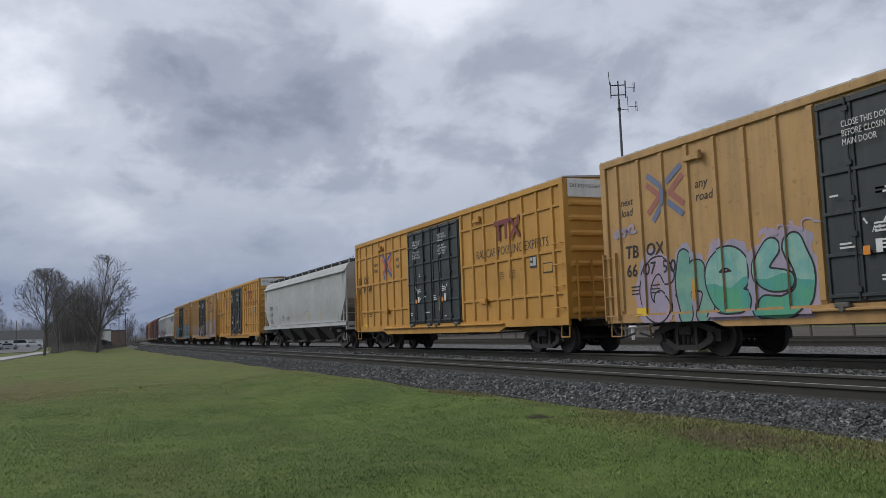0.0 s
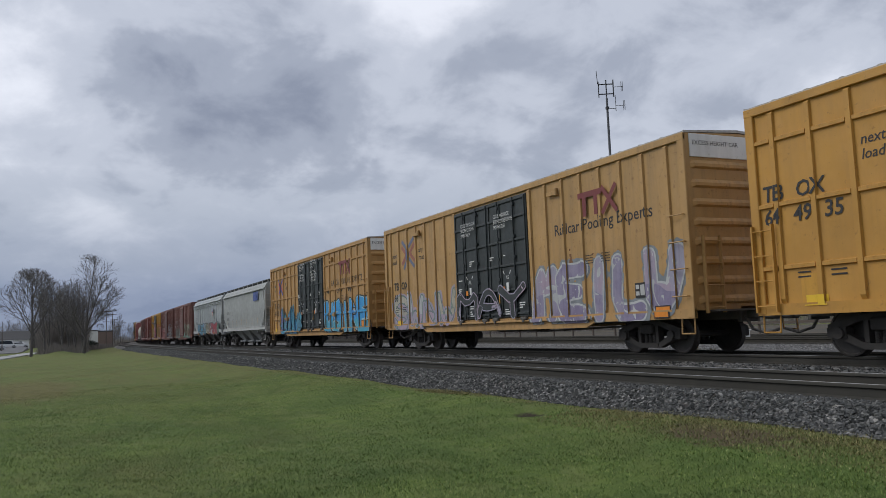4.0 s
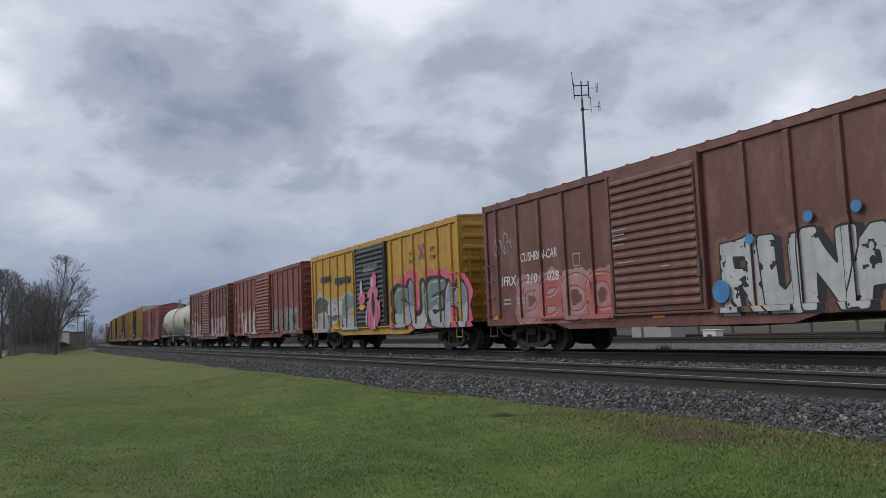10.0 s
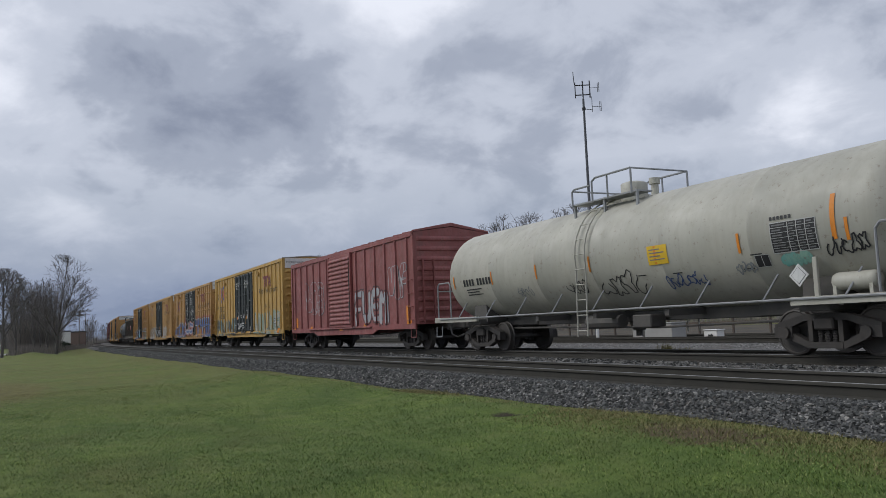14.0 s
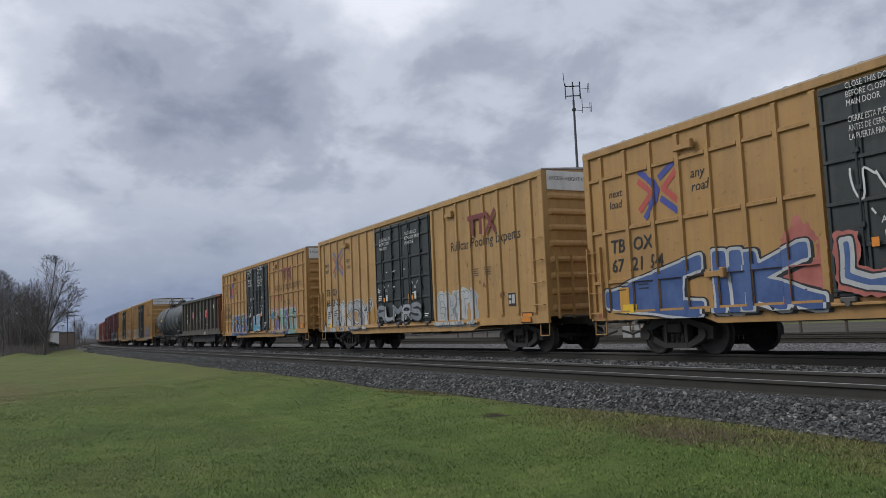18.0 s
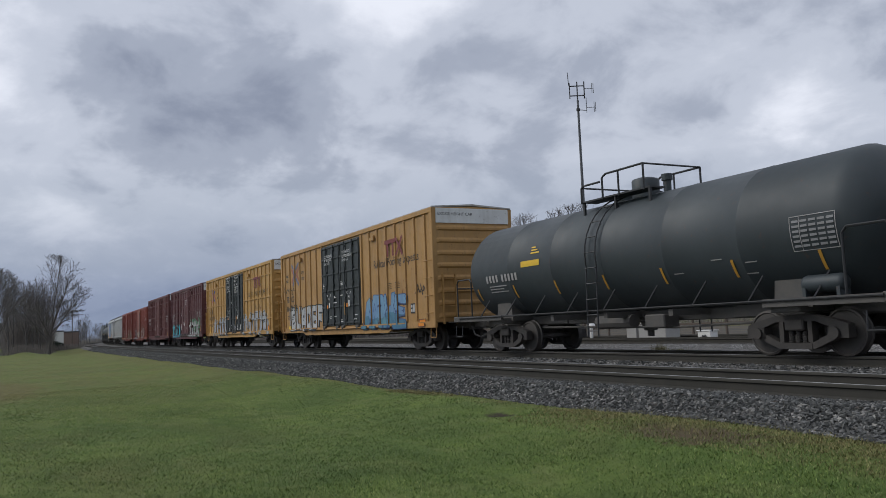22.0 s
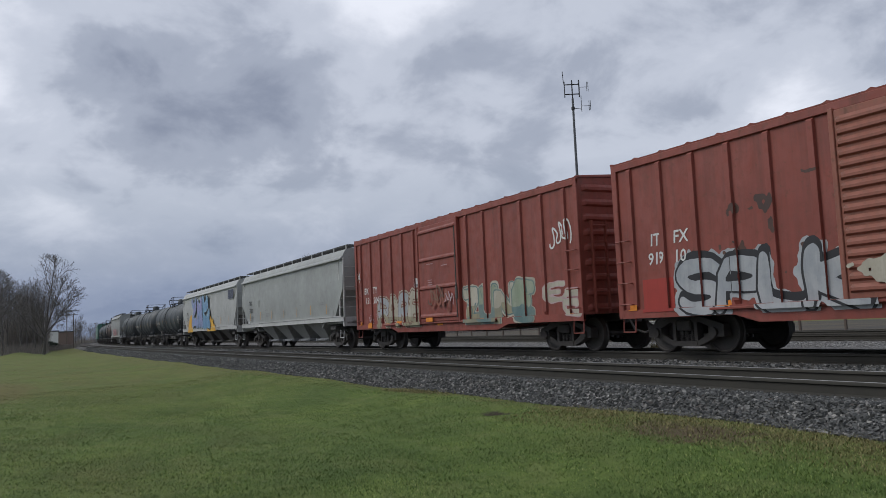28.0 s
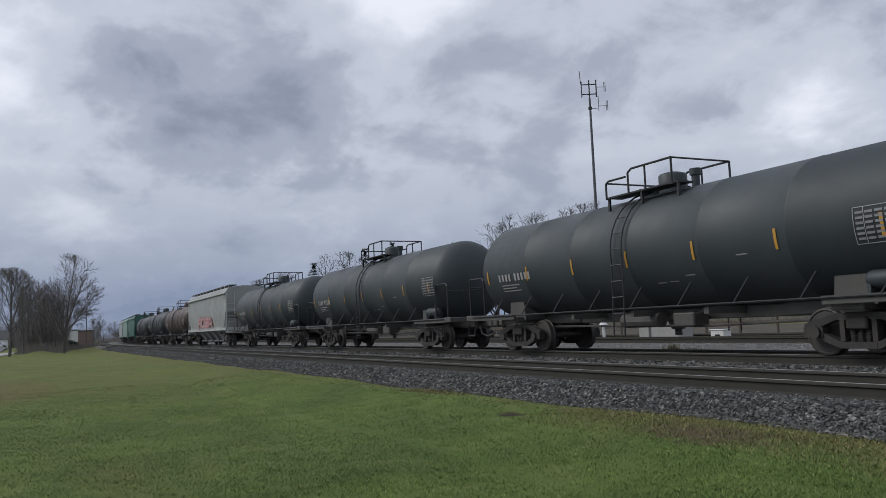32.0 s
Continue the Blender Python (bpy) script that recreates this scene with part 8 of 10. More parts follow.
    bars(c, [(6.35 + 0.30 * (i % 2), 2.85 - 0.10 * (i // 2), 0.20, 0.045) for i in range(10)], WHITE_FAINT, -W - 0.066, "marking", "small white stencilled data")
    bars(c, [(5.25 + 0.30 * (i % 2), 2.90 - 0.10 * (i // 2), 0.20, 0.045) for i in range(10)], WHITE_FAINT, -W - 0.064, "marking", "small white stencilled data")
    bars(c, [(-1.5, 1.5, 0.14, 0.5), (0.0, 1.85, 0.16, 0.2)], WHITE_INK, -W - 0.128, "placard", "white paper placard")
    bars(c, [(0.45, 2.1, 0.14, 0.14)], RED_INK, -W - 0.128, "placard", "red placard")
    bars(c, [(-0.3, 2.1 - 0.1 * i, 0.3, 0.05) for i in range(3)] + [(-1.6, 2.9, 0.2, 0.06), (-1.6, 2.75, 0.2, 0.06), (0.7, 1.6, 0.4, 0.05)], WHITE_INK, -W - 0.127, "marking", "small white stencilled writing")
    bars(c, [(6.8, 1.25, 0.28, 0.6), (1.45, 1.3, 0.12, 0.5), (-7.3, 1.0, 0.2, 0.5)], REFLECTOR, -W - 0.066, "reflector", "yellow reflective strip")
    c, ribs = big_boxcar("maroon_boxcar", MAROON_BROWN, True, "maroon brown high-cube boxcar with one wide door and plain sides", MAROON_BROWN, 7.82, 1.8, 1, 6, MAROON_BROWN)
    place(c, -470.85, 7.82)
    bars(c, [(-7.1 + 0.3 * i, 2.75 - 0.4 * j, 0.2, 0.25) for i in range(4) for j in range(2)], WHITE_INK, -W - 0.066, "marking", "painted car mark")
    bars(c, [(-1.5, 1.7, 0.12, 0.6), (0.3, 2.0, 0.15, 0.2)], WHITE_INK, -W - 0.128, "placard", "white paper placard")
    bars(c, [(6.3 + 0.4 * (i % 2), 2.9 - 0.15 * (i // 2), 0.3, 0.07) for i in range(8)], WHITE_INK, -W - 0.066, "marking", "small white stencilled data")
    bars(c, [(6.9, 1.05, 0.3, 0.4), (-7.3, 1.05, 0.2, 0.4)], REFLECTOR, -W - 0.066, "reflector", "yellow reflective strip")
    c, k = bb(-488.0, BRIGHT_RED, "rusty door and white graffiti", 7.75, "red_boxcar", "oxide red fifty-foot boxcar, {}", door_paint=DOOR_RUST, shift=-0.16)
    piece(c, "SPUK", -5.7, -1.25, 0.84, 2.0, [G["silver"]], G["black"], halo=G["silver"], haze=0.13, weight=0.125, line=0.045, spikes=0.10, seed=39, tight=1.12, shade=G["black"], throw=(0.05, 0.10), cuts=0, label="silver graffiti letters with black contours", **k)
    stain(c, 1.6, 6.6, 0.84, 2.5, G["rustdark"], 51, 0.15, 0.6, label="dark rust where the paint has gone", **k)
    stain(c, 2.0, 5.0, 1.0, 2.1, G["cream"], 55, -0.35, 0.4, label="flaked pale paint", **k)
    stain(c, -1.55, 1.2, 1.0, 1.85, G["cream"], 58, 0.35, 0.5, label="scuffed pale foot of the door", y=-W - 0.15)
    stain(c, -6.4, -1.2, 1.0, 4.2, G["rustdark"], 61, -0.85, 0.5, label="small rust spots", **k)
    piece(c, "AEO", 1.75, 4.3, 0.95, 2.1, [G["cream"], G["pink"]], G["rustpaint"], halo=G["rustpaint"], haze=0.16, weight=0.14, line=0.03, seed=40, wear=0.7, tight=1.1, label="flaking cream graffiti letters on rust", **k)
    car_mark(c, -6.55, 2.45, ("IT", "FX"), 0.28, WHITE_INK, -W - 0.068, 0.42)
    car_mark(c, -6.65, 2.02, ("919", "10"), 0.28, WHITE_INK, -W - 0.068, 0.3)
    bars(c, [(4.5 + 0.0 * i, 2.05 - 0.12 * i, 0.6, 0.06) for i in range(5)], WHITE_INK, -W - 0.08, "marking", "small white stencilled data")
    scribble(c, 5.2, 2.8, 1.3, 0.8, 9, WHITE_INK)
    bars(c, [(-6.9, 0.95, 1.0, 0.75)], flat_paint("bright_red_patch", (0.34, 0.035, 0.024)), -W - 0.066, "paint_patch", "bright red repainted patch")
    c, k = bb(-505.0, BRIGHT_RED, "plain door and white graffiti", 7.8, "red_boxcar", "oxide red fifty-foot boxcar, {}", louvre=False, shift=-0.13)
    piece(c, "RARE", -5.45, -1.7, 0.84, 2.1, [G["silver"], G["cream"]], G["rustpaint"], halo=G["cream"], haze=0.06, low=[G["khaki"]], split=0.35, weight=0.13, line=0.035, spikes=0.13, seed=41, tight=1.1, wear=0.3, label="silver and cream graffiti letters with rusty contours", **k)
    bars(c, [(-6.5, 0.86, 0.42, 0.22)], ORANGE, -W - 0.074, "reflector", "orange reflective block")
    bars(c, [(-3.8, 0.95, 0.46, 0.13)], ORANGE, -W - 0.074, "reflector", "orange reflective block")
    bars(c, [(-1.0, 1.0, 0.5, 0.14)], ORANGE, -W - 0.16, "reflector", "orange reflective block on the door")
    bars(c, [(-2.02, 2.26, 0.26, 0.33)], WHITE_INK, -W - 0.074, "placard", "white paper placard")
    bars(c, [(-2.0, 2.29, 0.20, 0.10)], BLACK_FAINT, -W - 0.078, "marking", "dark block of the paper placard")
    bars(c, [(-0.75, 2.42 - 0.08 * i, 0.34, 0.022) for i in range(3)] + [(-0.8, 2.98, 0.5, 0.022), (0.3, 2.86, 0.4, 0.022)], G["pink"], -W - 0.16, "marking", "small faint stencilled writing on the door")
    bars(c, [(-5.75, 1.40 - 0.10 * i, 0.26, 0.035) for i in range(2)] + [(-6.35, 1.36 - 0.10 * i, 0.24, 0.03) for i in range(2)], G["rose"], -W - 0.072, "marking", "small faint stencilled data")
    scribble(c, -6.5, 1.02, 0.5, 0.32, 17, G["pink"], width=0.028)
    scribble(c, -0.7, 1.45, 1.1, 0.8, 21, G["rustpaint"], -W - 0.16, 0.07)
    piece(c, "ZUNE", 1.55, 5.45, 0.85, 2.05, [G["cream"], G["sage"]], G["slate"], halo=G["cream"], haze=0.06, low=[G["khaki"], G["slate"]], split=0.4, weight=0.145, line=0.035, spikes=0.10, seed=42, square=3.0, tight=1.1, label="cream and khaki graffiti letters with grey contours", **k)
    piece(c, "E", 6.1, 7.0, 1.35, 1.9, [G["cream"]], G["pink"], weight=0.13, line=0.02, spikes=0.1, seed=43, label="cream sprayed letter", **k)
    piece(c, "E", 6.9, 7.7, 0.95, 1.65, [G["cream"]], G["pink"], weight=0.13, line=0.02, spikes=0.1, seed=44, label="cream sprayed letter", **k)
    scribble(c, 6.5, 2.6, 0.9, 1.0, 12, WHITE_INK, width=0.055)
    scribble(c, -7.62, 2.72, 0.42, 0.55, 5, WHITE_INK, width=0.032)
    scribble(c, -0.4, 1.2, 1.2, 1.0, 33, DOOR_RUST, -W - 0.157, 0.10)
    scribble(c, 0.5, 1.5, 0.6, 0.5, 34, G["pink"], -W - 0.162, 0.04)
    car_mark(c, -6.9, 2.25, ("BK", "TY"), 0.26, WHITE_INK, -W - 0.068, 0.45)
    car_mark(c, -6.75, 1.85, ("151", "204"), 0.26, WHITE_INK, -W - 0.068, 0.35)
    h28 = hopper("covered_hopper", HOPPER_WHITE, "light grey covered hopper with four grey outlet bays", 9.1, 4)
    hopper_marks(place(h28, -524.8, 9.1), 9.1, 28, "TILX", "32022")
    h29 = hopper("covered_hopper", HOPPER_LIGHT, "white covered hopper with lilac and blue graffiti", 9.85, 4, under=UNDER)
    hopper_marks(place(h29, -545.9, 9.85), 9.85, 29, "GPLX", "77970")
    for pts in (((-7.3, 1.16), (-6.9, 1.9), (-6.2, 2.5), (-5.2, 2.6), (-5.2, 1.16)), ((0.6, 1.16), (0.6, 2.5), (1.3, 2.45), (1.9, 2.25), (2.1, 2.0), (2.5, 2.1), (2.6, 1.75), (3.2, 1.6), (3.5, 1.16))):
        part("graffiti", cached(("gold", pts), lambda: Shape().prism(list(pts), -1.650, -1.648).mesh("graffiti", G["gold"])), h29, "yellow sprayed ground")
    zme = [[[(x, 1.72 + 0.86 * (z - 1.38)) for x, z in line] for line in letter] for letter in (ZLINES, MLINES, ELINES)]
    piece(h29, "", -5.7, 1.9, 1.2, 3.85, [G["violet"], G["violet"], G["sky"]], G["ice"], weight=0.108, line=0.022, shade=G["black"], throw=(0.20, -0.04), low=[G["violet"], G["violet"], G["steelblue"]], split=0.4, shine=G["ice"], seed=46, soft=2, strokes_of=zme,
          label="large lilac and sky blue balloon letters with black shadows", y=-1.665)
    write(h29, "GTU*SPF", 3.8, 1.24, 0.20, BLACK_INK, y=-1.668, shear=0.2, name="graffiti", label="thin black sprayed letters")
    block_emblem(h29, 7.5, 3.25, 1.6, 0.6, flat_paint("charcoal_emblem", (0.05, 0.06, 0.10)))
    for rear in (-564.2, -582.4, -600.6):
        c, on = tank_car("tank_car", TANK_BLACK, "black tank car with short yellow strips on its side", 8.25)
        place(c, rear, 8.25)
    h33 = hopper("covered_hopper", HOPPER_WHITE, "white covered hopper with small red graffiti", 8.8, 4)
    hopper_marks(place(h33, -620.3, 8.8), 8.8, 33, "", "")
    piece(h33, "ROSA", -3.0, 3.5, 1.5, 2.4, [G["pink"]], G["salmon"], seed=45, label="small red graffiti letters", **hk)
    for rear, pnt, lab in ((-639.3, TANK_RUSTY, "brown black tank car, rusty and stained"), (-657.6, TANK_BLACK, "black tank car far down the train"), (-675.9, TANK_BLACK, "black tank car far down the train")):
        c, on = tank_car("tank_car", pnt, lab, 8.25)
        place(c, rear, 8.25)
    for rear, pnt, lab in ((-693.6, GREEN_CAR, "dark green covered hopper far down the train"), (-711.4, PALE_GREEN, "pale green covered hopper far down the train"), (-729.0, HOPPER_GREY, "dark grey hopper at the tail in view")):
        place(hopper("covered_hopper", pnt, lab, 8.0, 3, sill_paint=pnt, under=UNDER), rear, 8.0)


build_train()

# ---- ground cover, trees and things beside the line ----


def scenery_materials():
    n = Nodes("grass_blade", 0.75, 0.0, 0.4)
    c = n.ramp(n.island(), (0.0, (0.045, 0.079, 0.018)), (0.35, (0.091, 0.160, 0.031)), (0.75, (0.175, 0.265, 0.057)), (0.94, (0.310, 0.374, 0.107)), (1.0, (0.419, 0.423, 0.195)))
    c = n.mix(n.ramp(n.noise(0.55, 6, 0.7), (0.42, 0.0), (0.62, 0.6)), c, (0.068, 0.118, 0.026))
    c = n.mix(n.ramp(n.noise(0.9, 5, 0.65, (1.0, 1.8, 1.0), 0.6), (0.52, 0.0), (0.66, 0.5)), c, (0.175, 0.219, 0.066))
    c = n.mix(n.ramp(n.noise(0.3, 5, 0.6, (0.7, 1.6, 1.0), 0.8), (0.50, 0.0), (0.64, 0.25)), c, (0.144, 0.163, 0.050))
    c = n.mix(n.ramp(n.noise(4.5, 8, 0.8), (0.60, 0.0), (0.72, 0.4)), c, (0.042, 0.065, 0.018))
    straw = n.ramp(n.island(), (0.0, (0.085, 0.078, 0.028)), (0.5, (0.165, 0.146, 0.052)), (1.0, (0.32, 0.28, 0.12)))
    n.done(n.mix(dry_verge(n), c, straw))
    n = Nodes("far_grass_blade", 0.8)
    n.done(n.mix(dry_verge(n), n.ramp(n.island(), (0.0, (0.089, 0.119, 0.038)), (0.35, (0.112, 0.151, 0.045)), (0.7, (0.146, 0.186, 0.058)), (1.0, (0.212, 0.252, 0.099))), (0.187, 0.164, 0.072)))
    n = Nodes("dry_grass_blade", 0.8)
    n.done(n.ramp(n.island(), (0.0, (0.080, 0.074, 0.026)), (0.5, (0.155, 0.140, 0.050)), (1.0, (0.32, 0.28, 0.12))))
    n = Nodes("tree_bark", 0.9)
    n.bump(n.noise(6, 5, 0.7, (6, 6, 1)), 0.6, 0.03)
    n.done(n.mix(n.noise(4, 4), (0.065, 0.059, 0.057), (0.130, 0.118, 0.112)))
    n = Nodes("twig_bark", 0.9)
    n.done(n.mix(n.island(), (0.095, 0.087, 0.086), (0.185, 0.169, 0.164)))
    n = Nodes("brush_twigs", 0.9)
    n.done(n.ramp(n.island(), (0.0, (0.200, 0.184, 0.174)), (0.7, (0.31, 0.282, 0.262)), (1.0, (0.40, 0.355, 0.31))))
    n = Nodes("conifer_needles", 0.8)
    n.done(n.mix(n.island(), (0.010, 0.020, 0.012), (0.028, 0.045, 0.026)))
    n = Nodes("concrete", 0.85)
    n.bump(n.noise(8, 5), 0.3, 0.02)
    n.done(n.mix(n.noise(1.2, 5), (0.26, 0.26, 0.25), (0.40, 0.39, 0.37)))
    n = Nodes("road_concrete", 0.85)
    n.bump(n.noise(8, 5), 0.3, 0.02)
    n.done(n.mix(n.noise(0.5, 5), (0.30, 0.30, 0.30), (0.42, 0.42, 0.41)))
    n = Nodes("lot_asphalt", 0.9)
    n.done(n.mix(n.noise(0.4, 5), (0.085, 0.086, 0.090), (0.130, 0.130, 0.132)))
    n = Nodes("white_siding", 0.6)
    n.done(n.mix(n.noise(0.8, 4), (0.60, 0.60, 0.58), (0.74, 0.74, 0.71)))
    n = Nodes("brown_brick", 0.9)
    n.bump(n.noise(20, 3), 0.3, 0.02)
    n.done(n.mix(n.noise(3, 5), (0.15, 0.110, 0.092), (0.215, 0.160, 0.138)))
    n = Nodes("dark_shingle", 0.9)
    n.done(n.mix(n.noise(5, 5), (0.05, 0.05, 0.052), (0.10, 0.098, 0.095)))
    n = Nodes("window_glass", 0.08)
    n.done((0.02, 0.025, 0.03))
    n = Nodes("pole_wood", 0.9)
    n.done(n.mix(n.noise(5, 4, 0.6, (5, 5, 1)), (0.07, 0.055, 0.045), (0.13, 0.105, 0.085)))
    for nm, c in (("white_car_paint", (0.70, 0.70, 0.70)), ("dark_car_paint", (0.03, 0.035, 0.045)), ("silver_car_paint", (0.38, 0.39, 0.40))):
        n = Nodes(nm, 0.3)
        n.done(n.mix(n.noise(2, 3), tint(c, 0.92), c))
    n = Nodes("tyre_rubber", 0.9)
    n.done(n.mix(n.noise(9, 3), (0.012, 0.012, 0.012), (0.03, 0.03, 0.03)))


scenery_materials()


def mass_mesh(name, verts, tris, material):
    me = bpy.data.meshes.new(name)
    me.vertices.add(len(verts))
    me.vertices.foreach_set("co", np.asarray(verts, dtype=np.float32).ravel())
    me.loops.add(len(tris) * 3)
    me.loops.foreach_set("vertex_index", np.asarray(tris, dtype=np.int32).ravel())
    me.polygons.add(len(tris))
    me.polygons.foreach_set("loop_start", np.arange(0, len(tris) * 3, 3, dtype=np.int32))
    me.update(calc_edges=True)
    me.shade_flat()
    me.materials.append(material)
    return me


def heights(x, y):
    return np.array([ground_height(a, b) for a, b in zip(x, y)])


def blades(name, label, count, pick, size, material, seed, lean=0.5, width=0.011):
    rng = np.random.default_rng(seed)
    x, y = pick(rng, count)
    keep = heights(x, y) > -2
    x, y = x[keep], y[keep]
    z = heights(x, y) - 0.004
    n = len(x)
    b = rng.uniform(0, 2 * np.pi, n)
    a = b + np.pi / 2 + rng.uniform(-0.6, 0.6, n)
    hgt = size * rng.uniform(0.5, 1.35, n)
    w = width * rng.uniform(0.7, 1.5, n)
    dist = np.hypot(x, y)
    w = w * np.clip(dist / 11.0, 1.0, 4.0)
    tilt = lean * rng.uniform(0.25, 1.0, n) * hgt
    p0 = np.stack([x - np.cos(a) * w / 2, y - np.sin(a) * w / 2, z], -1)
    p1 = np.stack([x + np.cos(a) * w / 2, y + np.sin(a) * w / 2, z], -1)
    mid = np.stack([x + np.cos(b) * tilt, y + np.sin(b) * tilt, z + hgt], -1)
    v = np.stack([p0, p1, mid], 1).reshape(-1, 3)
    t = np.arange(3 * n).reshape(-1, 3)
    thing(name, label, "grass", kind="stuff", mesh=mass_mesh(name, v, t, material))


def lawn_spread(rng, n):
    r = 6.5 * (30 / 6.5) ** rng.uniform(0, 1, n) ** 1.15
    a = rng.uniform(radians(-6), radians(62), n)
    x, y = -r * np.cos(a), r * np.sin(a)
    line = np.array([LINE[min(len(LINE) - 1, int(max(0.0, -q) / 0.5))][1] for q in x])
    edge = line - 6.86 - 0.12 * np.sin(x * 2.1) - 0.08 * np.sin(x * 5.3 + 1)
    bare = np.exp(-((x + 7.0) / 0.6) ** 2 - ((y - 6.88) / 0.35) ** 2)
    tufty = 0.5 + 0.35 * lattice(3, x, y, 0.28) + 0.3 * lattice(4, x, y, 0.11) + 0.25 * lattice(5, x, y, 1.3)
    ok = (y < edge) & (rng.uniform(0, 1, n) > 0.92 * bare) & (rng.uniform(0, 1, n) < tufty + 0.15)
    return x[ok], y[ok]


def far_spread(rng, n):
    r = 9 * (115 / 9) ** rng.uniform(0, 1, n)
    a = rng.uniform(radians(-8), radians(40), n)
    x, y = -r * np.cos(a), r * np.sin(a)
    line = np.array([LINE[min(len(LINE) - 1, int(max(0.0, -q) / 0.5))][1] for q in x])
    road_edge = np.interp(-x, (62, 75, 87, 107, 128), (-7.9, -6.4, -5.5, -4.2, -2.8))
    ok = (y < line - 7.0) & (y > np.where(x < -62, road_edge, -50))
    return x[ok], y[ok]


def verge_spread(rng, n):
    x = -rng.uniform(2, 17, n)
    line = np.array([LINE[min(len(LINE) - 1, int(max(0.0, -q) / 0.5))][1] for q in x])
    k = rng.uniform(0, 1, n) ** 1.6
    patchy = np.sin(x * 0.8 + 2.0) + 0.6 * np.sin(x * 2.3) + rng.uniform(-1.2, 1.2, n)
    ok = ((patchy > 0.1) & (x < -14)) | (x > -10.5)
    return x[ok], (line - 6.80 - np.where(x > -10.5, 1.5, 0.5) * k)[ok]


blades("grass", "short green spring grass", 400000, lawn_spread, 0.026, MATS["grass_blade"], 4, 1.4, 0.0075)
blades("far_grass", "rough green grass farther across the lawn", 60000, far_spread, 0.022, MATS["far_grass_blade"], 7, 2.2, 0.013)
blades("dry_grass", "dry yellow brown grass along the ballast edge", 22000, verge_spread, 0.035, MATS["dry_grass_blade"], 5, 1.3, 0.009)


def stone_templates(rng):
    """Angular chips: skewed boxes with cut corners."""
    base = np.array([(x, y, z) for z in (-1, 1) for y in (-1, 1) for x in (-1, 1)]) * 0.75
    quads = ((0, 2, 3, 1), (4, 5, 7, 6), (0, 1, 5, 4), (2, 6, 7, 3), (0, 4, 6, 2), (1, 3, 7, 5))
    tri = np.array([t for q in quads for t in ((q[0], q[1], q[2]), (q[0], q[2], q[3]))])
    return [base * rng.uniform(0.45, 1.3, (8, 3)) for _ in range(14)], tri


def stones(name, label, count, s_range, o_range, size, seed, power=1.0):
    rng = np.random.default_rng(seed)
    temps, tri = stone_templates(rng)
    vs, ts = [], []
    prof_o = np.array([o for o, z in BED])
    prof_z = np.array([z for o, z in BED])
    for i in range(count):
        s = s_range[0] + (s_range[1] - s_range[0]) * rng.uniform() ** power
        o = rng.uniform(*o_range)
        p, _ = on_line(s, o)
        z = np.interp(o, prof_o, prof_z)
        if o < -6.7:
            z = max(z, ground_height(p.x, p.y))
        k = size * rng.uniform(0.6, 1.5) * (1 + max(0.0, -s - 14) / 40)
        q = Euler((rng.normal(0, 0.5), rng.normal(0, 0.5), rng.uniform(0, 6.28))).to_matrix()
        v = (temps[rng.integers(14)] * (1.3, 1.0, 0.62) * k) @ np.array(q).T
        vs.append(v + (p.x, p.y, z + 0.25 * k))
        ts.append(tri + 8 * i)
    thing(name, label, "ballast", kind="stuff", mesh=mass_mesh(name, np.concatenate(vs), np.concatenate(ts), MATS["ballast_stone"]))


stones("ballast_shoulder_stones", "loose grey crushed stones on the ballast shoulder", 46000, (-3.0, -120.0), (-6.95, -5.98), 0.0225, 11, 2.4)
stones("ballast_gap_stones", "grey crushed stones between the two main tracks", 13000, (-5.0, -110.0), (-3.85, -1.25), 0.028, 12, 1.9)
stones("ballast_far_stones", "grey crushed stones behind the train's track", 6500, (-8.0, -60.0), (1.3, 4.6), 0.030, 13, 1.3)


